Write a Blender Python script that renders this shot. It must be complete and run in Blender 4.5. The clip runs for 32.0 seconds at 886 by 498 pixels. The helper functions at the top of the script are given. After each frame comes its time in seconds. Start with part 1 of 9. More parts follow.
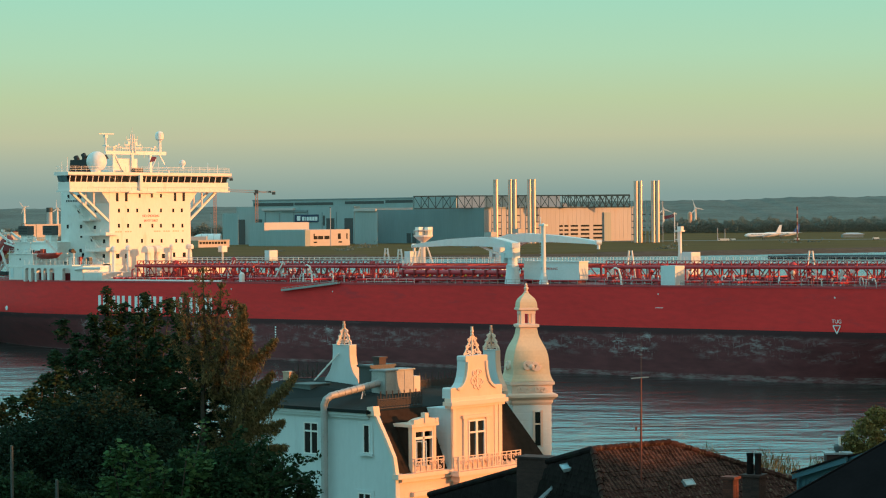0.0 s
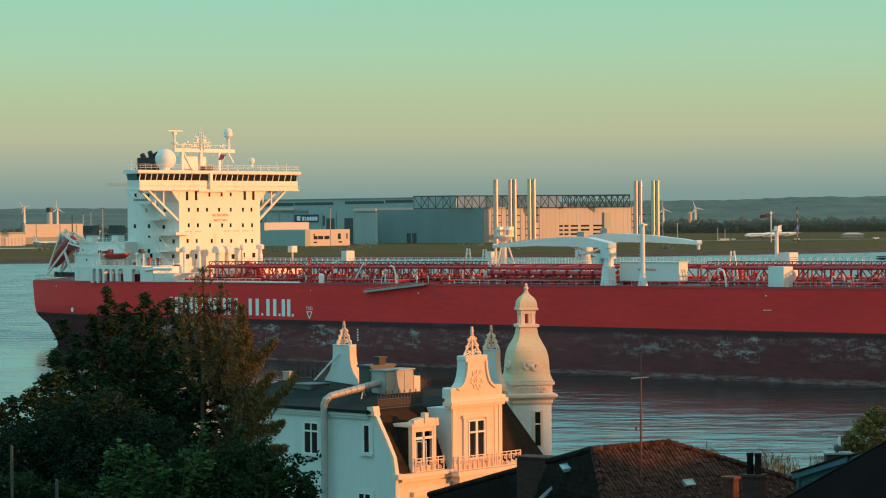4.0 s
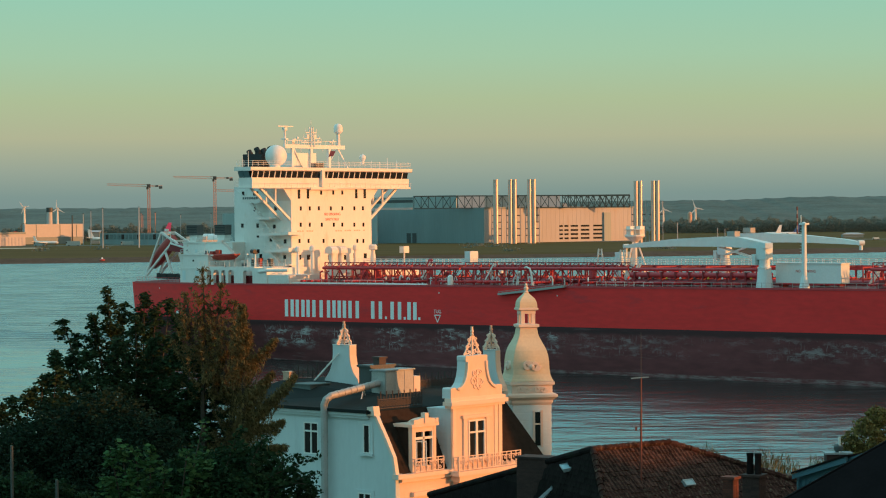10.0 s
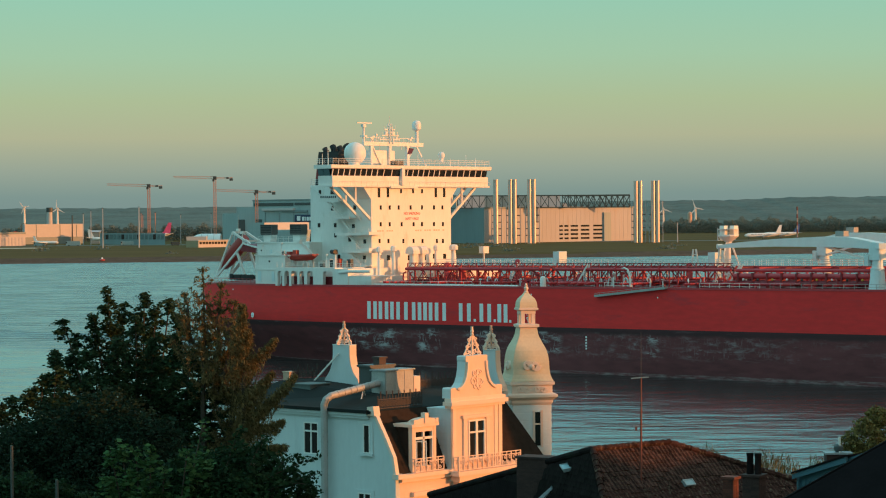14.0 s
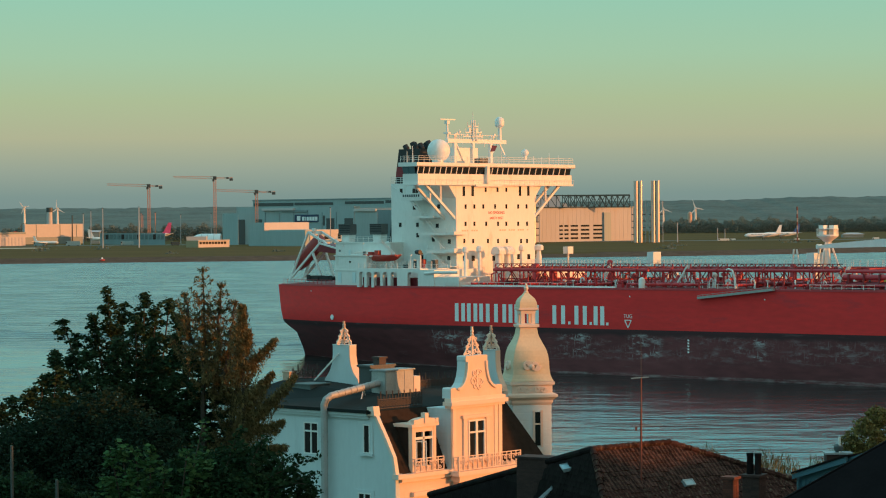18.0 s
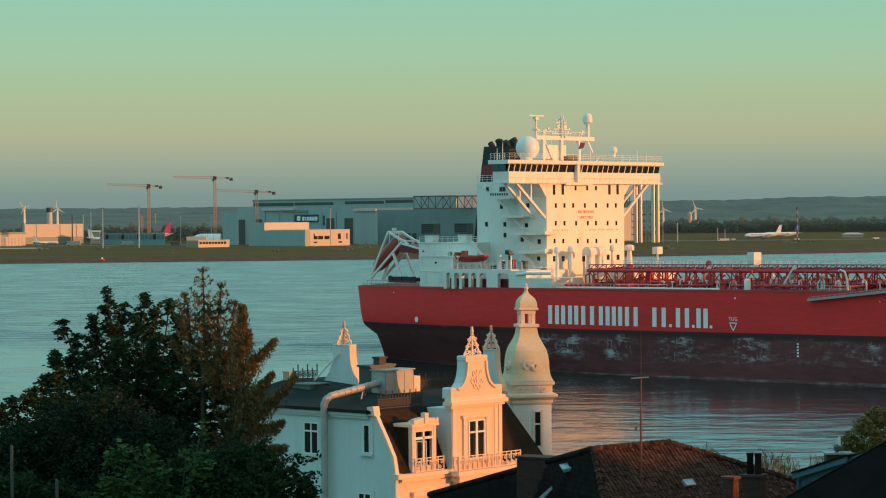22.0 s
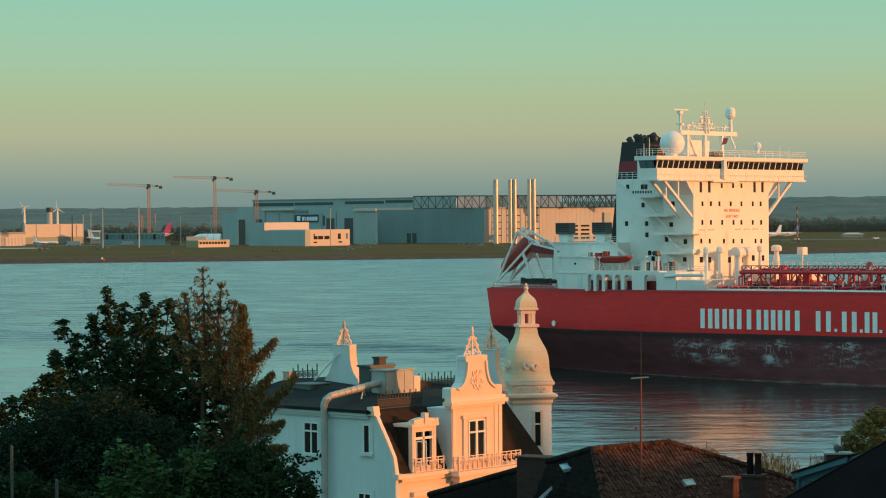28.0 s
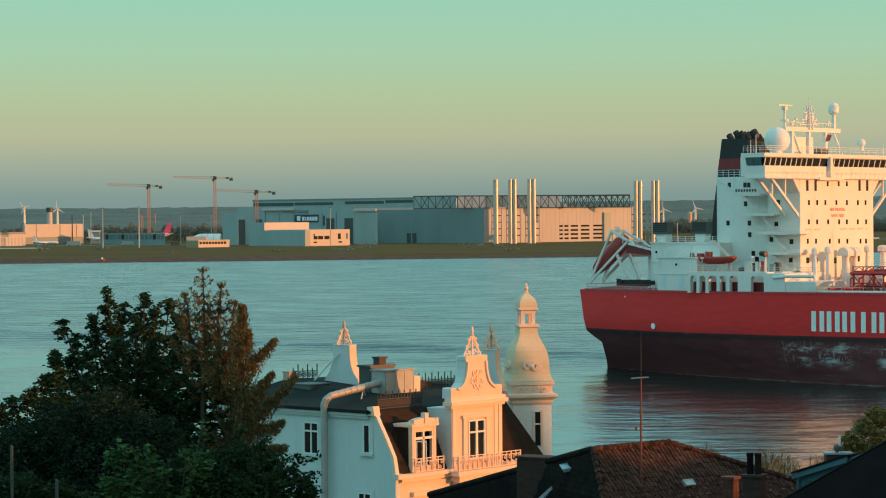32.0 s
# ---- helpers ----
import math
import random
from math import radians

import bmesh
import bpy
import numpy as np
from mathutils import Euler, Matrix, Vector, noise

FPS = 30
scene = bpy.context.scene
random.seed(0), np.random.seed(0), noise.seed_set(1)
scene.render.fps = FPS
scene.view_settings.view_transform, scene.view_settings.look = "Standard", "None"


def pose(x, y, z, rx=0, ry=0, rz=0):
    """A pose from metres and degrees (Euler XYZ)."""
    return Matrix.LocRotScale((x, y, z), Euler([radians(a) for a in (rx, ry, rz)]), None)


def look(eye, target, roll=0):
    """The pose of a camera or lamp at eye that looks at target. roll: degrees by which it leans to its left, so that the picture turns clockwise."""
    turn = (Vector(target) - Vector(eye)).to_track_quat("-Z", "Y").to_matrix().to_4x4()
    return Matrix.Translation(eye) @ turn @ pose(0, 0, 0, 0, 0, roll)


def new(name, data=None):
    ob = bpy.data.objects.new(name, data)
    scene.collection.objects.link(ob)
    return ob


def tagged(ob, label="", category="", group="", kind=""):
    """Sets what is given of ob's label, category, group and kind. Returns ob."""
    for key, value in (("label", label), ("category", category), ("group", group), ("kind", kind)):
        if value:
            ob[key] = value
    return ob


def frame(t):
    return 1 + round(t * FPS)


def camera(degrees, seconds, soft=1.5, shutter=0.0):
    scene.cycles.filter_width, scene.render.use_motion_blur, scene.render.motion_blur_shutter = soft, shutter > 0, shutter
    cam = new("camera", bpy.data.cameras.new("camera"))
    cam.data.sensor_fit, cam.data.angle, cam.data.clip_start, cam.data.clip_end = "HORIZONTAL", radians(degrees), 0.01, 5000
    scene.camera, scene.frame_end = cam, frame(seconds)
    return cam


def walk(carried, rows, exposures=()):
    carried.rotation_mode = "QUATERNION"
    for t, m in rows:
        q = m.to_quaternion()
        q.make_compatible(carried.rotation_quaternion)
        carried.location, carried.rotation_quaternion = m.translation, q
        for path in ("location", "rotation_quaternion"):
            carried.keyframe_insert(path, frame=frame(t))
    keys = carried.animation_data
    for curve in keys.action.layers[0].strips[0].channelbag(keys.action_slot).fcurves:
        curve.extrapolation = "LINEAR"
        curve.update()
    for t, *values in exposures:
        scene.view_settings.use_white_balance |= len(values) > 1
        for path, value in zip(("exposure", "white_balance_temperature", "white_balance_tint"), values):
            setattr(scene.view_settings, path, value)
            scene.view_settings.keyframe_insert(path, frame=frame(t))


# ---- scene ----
cam = camera(20.612, 32.0, soft=1.1)
view = look((0, 0, 27.7), (0, 100, 27.7 - 1.3221), -0.4646)
walk(cam, [(0, view), (32, view)], exposures=[(0, 0.36), (1.5, 0.29), (3, 0.25), (6, 0.20), (9, 0.13), (28, 0.11), (30, 0.16), (32, 0.22)])

# ---- light ----
SUN_TURN, SUN_HEIGHT = -14.0, 8.0
sun_way = Vector((math.cos(radians(SUN_TURN)) * math.cos(radians(SUN_HEIGHT)),
                  math.sin(radians(SUN_TURN)) * math.cos(radians(SUN_HEIGHT)), math.sin(radians(SUN_HEIGHT))))
sun = new("sun", bpy.data.lights.new("sun", "SUN"))
sun.data.energy, sun.data.angle, sun.data.color = 3.9, radians(0.6), (1.0, 0.365, 0.11)
sun.matrix_world = look(sun_way * 300, (0, 0, 0))

world = bpy.data.worlds.new("evening_sky")
scene.world = world
world.use_nodes = True
wn, wl = world.node_tree.nodes, world.node_tree.links
wn.clear()
w_out = wn.new("ShaderNodeOutputWorld")
w_sky = wn.new("ShaderNodeTexSky")
w_sky.sky_type, w_sky.sun_disc = "NISHITA", False
w_sky.sun_elevation, w_sky.sun_rotation = radians(SUN_HEIGHT), radians(90 - SUN_TURN)
w_sky.air_density, w_sky.dust_density, w_sky.ozone_density = 1.6, 2.5, 3.0
w_bg1 = wn.new("ShaderNodeBackground")
w_bg1.inputs["Strength"].default_value = 0.02
wl.new(w_sky.outputs[0], w_bg1.inputs["Color"])
w_tc = wn.new("ShaderNodeTexCoord")
w_sep = wn.new("ShaderNodeSeparateXYZ")
w_map = wn.new("ShaderNodeMapRange")
w_map.inputs["From Min"].default_value, w_map.inputs["From Max"].default_value = 0.0, 0.30
w_ramp = wn.new("ShaderNodeValToRGB")
wl.new(w_tc.outputs["Generated"], w_sep.inputs[0])
wl.new(w_sep.outputs["Z"], w_map.inputs["Value"])
wl.new(w_map.outputs[0], w_ramp.inputs[0])
stops = [(0.0, (0.205, 0.295, 0.29)), (0.03, (0.22, 0.325, 0.30)), (0.065, (0.325, 0.40, 0.325)), (0.11, (0.46, 0.485, 0.318)),
         (0.16, (0.435, 0.545, 0.33)), (0.22, (0.375, 0.60, 0.41)), (0.30, (0.305, 0.61, 0.465)), (0.45, (0.28, 0.72, 0.68)), (1.0, (0.33, 0.76, 0.86))]
els = w_ramp.color_ramp.elements
while len(els) < len(stops):
    els.new(0.5)
for el, (at_, col_) in zip(els, stops):
    el.position, el.color = at_, (*col_, 1)
w_bg2 = wn.new("ShaderNodeBackground")
w_bg2.inputs["Strength"].default_value = 0.84
# the sky turns warm towards the low sun
w_dot = wn.new("ShaderNodeVectorMath")
w_dot.operation = "DOT_PRODUCT"
w_dot.inputs[1].default_value = (math.cos(radians(SUN_TURN)), math.sin(radians(SUN_TURN)), 0)
wl.new(w_tc.outputs["Generated"], w_dot.inputs[0])
w_side = wn.new("ShaderNodeMapRange")
w_side.interpolation_type = "SMOOTHSTEP"
w_side.inputs["From Min"].default_value, w_side.inputs["From Max"].default_value = 0.05, 0.95
wl.new(w_dot.outputs["Value"], w_side.inputs["Value"])
w_mix = wn.new("ShaderNodeMix")
w_mix.data_type = "RGBA"
wl.new(w_side.outputs[0], w_mix.inputs[0])
wl.new(w_ramp.outputs[0], w_mix.inputs[6])
w_mix.inputs[7].default_value = (0.62, 0.40, 0.22, 1)
wl.new(w_mix.outputs[2], w_bg2.inputs["Color"])
w_add = wn.new("ShaderNodeAddShader")
wl.new(w_bg1.outputs[0], w_add.inputs[0])
wl.new(w_bg2.outputs[0], w_add.inputs[1])
wl.new(w_add.outputs[0], w_out.inputs["Surface"])


# ---- mesh helpers ----
def box(bm, x0, x1, y0, y1, z0, z1, m=None):
    v = [bm.verts.new(m @ Vector(p) if m else p) for p in ((x0, y0, z0), (x1, y0, z0), (x1, y1, z0), (x0, y1, z0), (x0, y0, z1), (x1, y0, z1), (x1, y1, z1), (x0, y1, z1))]
    for f in ((3, 2, 1, 0), (4, 5, 6, 7), (0, 1, 5, 4), (1, 2, 6, 5), (2, 3, 7, 6), (3, 0, 4, 7)):
        bm.faces.new([v[i] for i in f])
    return bm


def rod(bm, a, b, r0, r1=None, n=8):
    a, b = Vector(a), Vector(b)
    r1 = r0 if r1 is None else r1
    d = (b - a).normalized()
    u = d.orthogonal().normalized()
    w = d.cross(u)
    rings = []
    for p, r in ((a, r0), (b, r1)):
        rings.append([bm.verts.new(p + (u * math.cos(2 * math.pi * i / n) + w * math.sin(2 * math.pi * i / n)) * r) for i in range(n)])
    for i in range(n):
        j = (i + 1) % n
        bm.faces.new((rings[0][i], rings[0][j], rings[1][j], rings[1][i]))
    bm.faces.new(rings[0][::-1])
    bm.faces.new(rings[1])
    return bm


def beam(bm, a, b, w, h=None):
    """A bar of square section from a to b."""
    a, b = Vector(a), Vector(b)
    h = w if h is None else h
    d = (b - a).normalized()
    up = Vector((0, 0, 1)) if abs(d.z) < 0.95 else Vector((1, 0, 0))
    u = d.cross(up).normalized()
    v = u.cross(d)
    q = []
    for p in (a, b):
        q.append([bm.verts.new(p + u * sx * w / 2 + v * sy * h / 2) for sx, sy in ((-1, -1), (1, -1), (1, 1), (-1, 1))])
    for i in range(4):
        j = (i + 1) % 4
        bm.faces.new((q[0][i], q[0][j], q[1][j], q[1][i]))
    bm.faces.new(q[0][::-1])
    bm.faces.new(q[1])
    return bm


def tube(bm, pts, r0, r1, n=5):
    """One bent rod through the points."""
    pts = [Vector(q) for q in pts]
    prev = None
    for k, q in enumerate(pts):
        d = (pts[min(k + 1, len(pts) - 1)] - pts[max(k - 1, 0)]).normalized()
        u = d.cross(Vector((0.31, 0.87, 0.38))).normalized()
        w = d.cross(u)
        r = r0 + (r1 - r0) * k / (len(pts) - 1)
        ring = [bm.verts.new(q + (u * math.cos(2 * math.pi * i / n) + w * math.sin(2 * math.pi * i / n)) * r) for i in range(n)]
        if prev:
            for i in range(n):
                bm.faces.new((prev[i], prev[(i + 1) % n], ring[(i + 1) % n], ring[i]))
        else:
            bm.faces.new(ring[::-1])
        prev = ring
    bm.faces.new(prev)
    return bm


def lathe(bm, profile, cx=0, cy=0, n=16, turn=0.0, sq=(1, 1)):
    rings = []
    for r, z in profile:
        rings.append([bm.verts.new((cx + sq[0] * r * math.cos(turn + 2 * math.pi * i / n), cy + sq[1] * r * math.sin(turn + 2 * math.pi * i / n), z)) for i in range(n)])
    for a, b in zip(rings, rings[1:]):
        for i in range(n):
            j = (i + 1) % n
            bm.faces.new((a[i], a[j], b[j], b[i]))
    bm.faces.new(rings[0][::-1])
    bm.faces.new(rings[-1])
    return bm


def slab(bm, pts, way):
    """A flat outline pushed along a way."""
    way = Vector(way)
    lo = [bm.verts.new(p) for p in pts]
    hi = [bm.verts.new(Vector(p) + way) for p in pts]
    n = len(pts)
    bm.faces.new(lo[::-1])
    bm.faces.new(hi)
    for i in range(n):
        bm.faces.new((lo[i], lo[(i + 1) % n], hi[(i + 1) % n], hi[i]))
    return bm


def ball(bm, c, r, nu=14, nv=8):
    prof = [(max(1e-3, r * math.sin(math.pi * k / nv)), c[2] - r * math.cos(math.pi * k / nv)) for k in range(nv + 1)]
    return lathe(bm, prof, c[0], c[1], nu)


def part(name, bm, material, parent, label="", smooth=False):
    bmesh.ops.recalc_face_normals(bm, faces=bm.faces)
    me = bpy.data.meshes.new(name)
    bm.to_mesh(me)
    bm.free()
    for m in material if isinstance(material, (list, tuple)) else (material,):
        me.materials.append(m)
    if smooth:
        me.polygons.foreach_set("use_smooth", [True] * len(me.polygons))
        me.set_sharp_from_angle(angle=radians(40))
    ob = new(name, me)
    if parent is not None:
        ob.parent = parent
    if label:
        ob["label"] = label
    return ob


def sub(name, parent, label=""):
    """A part that only gathers pieces of its own."""
    ob = new(name)
    ob.empty_display_size = 0.3
    ob.parent = parent
    if label:
        ob["label"] = label
    return ob


def thing(name, label, category, m=None, group="", kind=""):
    ob = new(name)
    ob.empty_display_size = 0.5
    if m is not None:
        ob.matrix_basis = m
    return tagged(ob, label, category, group, kind)


def B():
    return bmesh.new()


# ---- materials ----
def mat(name, col, rough=0.6, metal=0.0, var=0.15, scale=1.0, bump=0.0, dirt=None, dirt_amt=0.0, dirt_scale=0.4, stretch=(1, 1, 1), rand=0.0, spec=0.5):
    m = bpy.data.materials.new(name)
    m.use_nodes = True
    n, l = m.node_tree.nodes, m.node_tree.links
    p = n["Principled BSDF"]
    p.inputs["Metallic"].default_value = metal
    p.inputs["Specular IOR Level"].default_value = spec
    tc = n.new("ShaderNodeTexCoord")
    mp = n.new("ShaderNodeMapping")
    mp.inputs["Scale"].default_value = stretch
    l.new(tc.outputs["Object"], mp.inputs[0])
    big, fine = n.new("ShaderNodeTexNoise"), n.new("ShaderNodeTexNoise")
    for t, s in ((big, scale), (fine, scale * 9)):
        t.inputs["Scale"].default_value = s
        t.inputs["Detail"].default_value = 5
        l.new(mp.outputs[0], t.inputs["Vector"])
    add = n.new("ShaderNodeMath")
    add.operation = "ADD"
    l.new(big.outputs["Fac"], add.inputs[0])
    l.new(fine.outputs["Fac"], add.inputs[1])
    rng = n.new("ShaderNodeMapRange")
    rng.inputs["From Min"].default_value, rng.inputs["From Max"].default_value = 0.6, 1.4
    rng.inputs["To Min"].default_value, rng.inputs["To Max"].default_value = 1 - var, 1 + var
    l.new(add.outputs[0], rng.inputs[0])
    last = rng.outputs[0]
    if rand:
        oi = n.new("ShaderNodeObjectInfo")
        r2 = n.new("ShaderNodeMapRange")
        r2.inputs["To Min"].default_value, r2.inputs["To Max"].default_value = 1 - rand, 1 + rand
        l.new(oi.outputs["Random"], r2.inputs[0])
        mu = n.new("ShaderNodeMath")
        mu.operation = "MULTIPLY"
        l.new(last, mu.inputs[0])
        l.new(r2.outputs[0], mu.inputs[1])
        last = mu.outputs[0]
    sc = n.new("ShaderNodeVectorMath")
    sc.operation = "SCALE"
    sc.inputs[0].default_value = col
    l.new(last, sc.inputs["Scale"])
    out = sc.outputs[0]
    if dirt:
        dn = n.new("ShaderNodeTexNoise")
        dn.inputs["Scale"].default_value = dirt_scale
        dn.inputs["Detail"].default_value = 8
        dn.inputs["Roughness"].default_value = 0.65
        l.new(mp.outputs[0], dn.inputs["Vector"])
        dr = n.new("ShaderNodeMapRange")
        dr.inputs["From Min"].default_value, dr.inputs["From Max"].default_value = 0.62 - dirt_amt * 0.3, 0.78 - dirt_amt * 0.2
        l.new(dn.outputs["Fac"], dr.inputs[0])
        mx = n.new("ShaderNodeMix")
        mx.data_type = "RGBA"
        l.new(dr.outputs[0], mx.inputs[0])
        l.new(out, mx.inputs[6])
        mx.inputs[7].default_value = (*dirt, 1)
        out = mx.outputs[2]
    l.new(out, p.inputs["Base Color"])
    rr = n.new("ShaderNodeMapRange")
    rr.inputs["To Min"].default_value, rr.inputs["To Max"].default_value = max(0.02, rough - 0.12), min(1, rough + 0.12)
    l.new(fine.outputs["Fac"], rr.inputs[0])
    l.new(rr.outputs[0], p.inputs["Roughness"])
    if bump:
        bp = n.new("ShaderNodeBump")
        bp.inputs["Strength"].default_value = 0.5
        bp.inputs["Distance"].default_value = bump
        l.new(add.outputs[0], bp.inputs["Height"])
        l.new(bp.outputs[0], p.inputs["Normal"])
    return m


M_RED = mat("hull_red_paint", (0.84, 0.041, 0.040), 0.55, var=0.14, scale=0.08, dirt=(0.52, 0.05, 0.06), dirt_amt=0.15, dirt_scale=0.12, stretch=(0.6, 1, 2.2), spec=0.2)


def boot_mat():
    """Dark bottom paint: a black band at its top, scraped patches at fender height, a pale line at the water."""
    m = mat("antifouling_paint", (0.140, 0.040, 0.043), 0.65, var=0.4, scale=0.10, stretch=(0.30, 1, 1.1), spec=0.2)
    n, l = m.node_tree.nodes, m.node_tree.links
    p = n["Principled BSDF"]
    tc, sp = n.new("ShaderNodeTexCoord"), n.new("ShaderNodeSeparateXYZ")
    l.new(tc.outputs["Object"], sp.inputs[0])

    def nz(scale, detail, lo, hi, rough=0.6):
        mp, t, r = n.new("ShaderNodeMapping"), n.new("ShaderNodeTexNoise"), n.new("ShaderNodeMapRange")
        mp.inputs["Scale"].default_value = scale
        t.inputs["Scale"].default_value, t.inputs["Detail"].default_value, t.inputs["Roughness"].default_value = 1.0, detail, rough
        r.inputs["From Min"].default_value, r.inputs["From Max"].default_value = lo, hi
        l.new(tc.outputs["Object"], mp.inputs[0])
        l.new(mp.outputs[0], t.inputs["Vector"])
        l.new(t.outputs["Fac"], r.inputs[0])
        return r.outputs[0]

    def op(kind, a, b):
        q = n.new("ShaderNodeMath")
        q.operation = kind
        for k, v in enumerate((a, b)):
            if isinstance(v, (int, float)):
                q.inputs[k].default_value = v
            else:
                l.new(v, q.inputs[k])
        return q.outputs[0]

    def band(z, lo, hi):
        r = n.new("ShaderNodeMapRange")
        r.interpolation_type = "SMOOTHSTEP"
        r.inputs["From Min"].default_value, r.inputs["From Max"].default_value = lo, hi
        l.new(z, r.inputs[0])
        return r.outputs[0]

    def over(col, fac, top):
        mx = n.new("ShaderNodeMix")
        mx.data_type = "RGBA"
        l.new(fac, mx.inputs[0])
        l.new(col, mx.inputs[6])
        mx.inputs[7].default_value = (*top, 1)
        return mx.outputs[2]

    z = op("SUBTRACT", sp.outputs["Z"], op("MULTIPLY", sp.outputs["X"], 0.0045))
    zz = op("ADD", z, op("MULTIPLY", nz((0.25, 1, 0.6), 5, 0.2, 0.8), 0.7))
    col = p.inputs["Base Color"].links[0].from_socket
    col = over(col, op("MULTIPLY", band(zz, 6.7, 7.4), 0.7), (0.036, 0.024, 0.026))
    window = op("MULTIPLY", band(zz, 2.4, 4.2), band(zz, 7.5, 6.7))
    place = op("MULTIPLY", nz((0.050, 1, 0.22), 6, 0.43, 0.60, 0.68), band(sp.outputs["X"], 12, 24))
    place = op("MULTIPLY", place, 0.42)
    for at, wide in ((9.5, 9.0), (23.5, 3.5), (36.0, 4.5), (51.0, 4.5), (74.4, 1.8), (145.8, 6.5)):
        spot = op("MULTIPLY", band(sp.outputs["X"], at - wide, at - wide * 0.5), band(sp.outputs["X"], at + wide, at + wide * 0.5))
        place = op("MAXIMUM", place, op("MULTIPLY", spot, nz((0.16, 1, 0.5), 5, 0.36, 0.52)))
    flakes = nz((0.30, 1, 0.9), 9, 0.50, 0.61, 0.72)
    drags = nz((2.4, 1, 0.55), 6, 0.56, 0.70, 0.65)
    col = over(col, op("MULTIPLY", op("MULTIPLY", window, place), op("MAXIMUM", flakes, drags)), (0.46, 0.42, 0.42))
    col = over(col, op("MULTIPLY", nz((0.07, 1, 1.1), 8, 0.60, 0.80, 0.65), 0.45), (0.30, 0.22, 0.23))
    foot = op("MULTIPLY", band(op("SUBTRACT", z, op("MULTIPLY", nz((0.10, 1, 0.1), 6, 0.35, 0.8), 0.25)), 0.18, 0.02), nz((0.35, 1, 2.0), 8, 0.42, 0.66, 0.7))
    col = over(col, op("MULTIPLY", foot, 0.4), (0.48, 0.43, 0.41))
    l.new(col, p.inputs["Base Color"])
    return m


M_BOOT = boot_mat()
M_WHITE = mat("ship_white_paint", (0.80, 0.78, 0.73), 0.45, var=0.06, scale=0.25, dirt=(0.60, 0.55, 0.46), dirt_amt=0.10, dirt_scale=0.3, stretch=(1, 1, 0.4))
M_DECK = mat("deck_red_paint", (0.26, 0.030, 0.028), 0.6, var=0.25, scale=0.3, dirt=(0.12, 0.06, 0.05), dirt_amt=0.3)
M_PIPE = mat("pipe_red_paint", (0.52, 0.040, 0.050), 0.42, var=0.2, scale=0.6)
M_PIPE2 = mat("pipe_dark_red_paint", (0.22, 0.018, 0.024), 0.5, var=0.25, scale=0.6)
M_BLACK = mat("funnel_black_paint", (0.012, 0.012, 0.014), 0.5, var=0.3, scale=0.5)
M_DGREY = mat("dark_grey_steel", (0.06, 0.07, 0.07), 0.5, var=0.2, scale=0.8)
M_GREY = mat("grey_steel", (0.36, 0.37, 0.36), 0.4, 0.3, var=0.15, scale=0.8)
M_GLASS = mat("dark_window_glass", (0.012, 0.016, 0.018), 0.08, var=0.2, scale=0.5, spec=0.6)
M_ORANGE = mat("lifeboat_orange", (0.42, 0.055, 0.04), 0.4, var=0.1, scale=0.7)
M_TEXTRED = mat("red_lettering", (0.55, 0.07, 0.05), 0.5, var=0.05)
M_RUST = mat("yellow_paint", (0.6, 0.38, 0.05), 0.5, var=0.2)
M_LETTER = mat("white_lettering", (0.84, 0.86, 0.84), 0.5, var=0.08, scale=0.4, dirt=(0.5, 0.4, 0.38), dirt_amt=0.1)

# ---- ground, river and far hills ----
M_EARTH = mat("garden_earth_and_grass", (0.045, 0.060, 0.025), 0.9, var=0.4, scale=0.25, bump=0.05, dirt=(0.09, 0.07, 0.045), dirt_amt=0.3, dirt_scale=0.05)
M_FIELD = mat("dry_grass_field", (0.105, 0.076, 0.026), 0.95, spec=0.04, var=0.35, scale=0.02, stretch=(0.3, 1, 1), dirt=(0.125, 0.080, 0.030), dirt_amt=0.4, dirt_scale=0.012)
M_STONE = mat("shore_stones", (0.105, 0.072, 0.052), 0.9, spec=0.05, var=0.4, scale=0.15, bump=0.3)
M_TARMAC = mat("runway_tarmac", (0.15, 0.165, 0.155), 0.9, spec=0.1, var=0.2, scale=0.02, stretch=(0.2, 1, 1))
# distance haze is mixed into the hills' blue-green base colour
M_HILL = mat("hazed_wooded_hill", (0.062, 0.105, 0.094), 0.95, var=0.6, scale=0.016, bump=2.0, dirt=(0.10, 0.115, 0.10), dirt_amt=0.2, dirt_scale=0.006)


def shore_y(x):
    return 1606 + x * 0.20 + max(0, x - 160) * 0.42


def ground_z(x, y):
    if y < 190:
        z = 20 - 15.5 * min(1, max(0, (y - 10) / 130)) ** 0.9
        # unseen rise and knoll to the right, added to shade gardens and villa
        side = min(1, max(0, (x - 26) / 50))
        top = 34.5 - 9 * min(1, max(0, (y - 62) / 10)) + 4 * math.exp(-((y - 87) / 3) ** 2)
        z += (top - z) * side * side * (3 - 2 * side) * min(1, max(0, (128 - y) / 18))
        z += float(np.interp(y, (129, 131, 133.8, 134.3, 138, 140), (0, 27, 27, 12, 12, 0))) * math.exp(-((x - 79) / 9) ** 2)
        return z + 0.4 * noise.noise(Vector((x * 0.05, y * 0.05, 0)))
    if y < 240:
        return 4.5 - 12 * (y - 190) / 50
    s = y - shore_y(x)
    if s < -6:
        return -7.5
    if s < 60:
        return -0.9 + 4.0 * min(1, max(0, (s + 6) / 26)) ** 0.7
    return 3.1


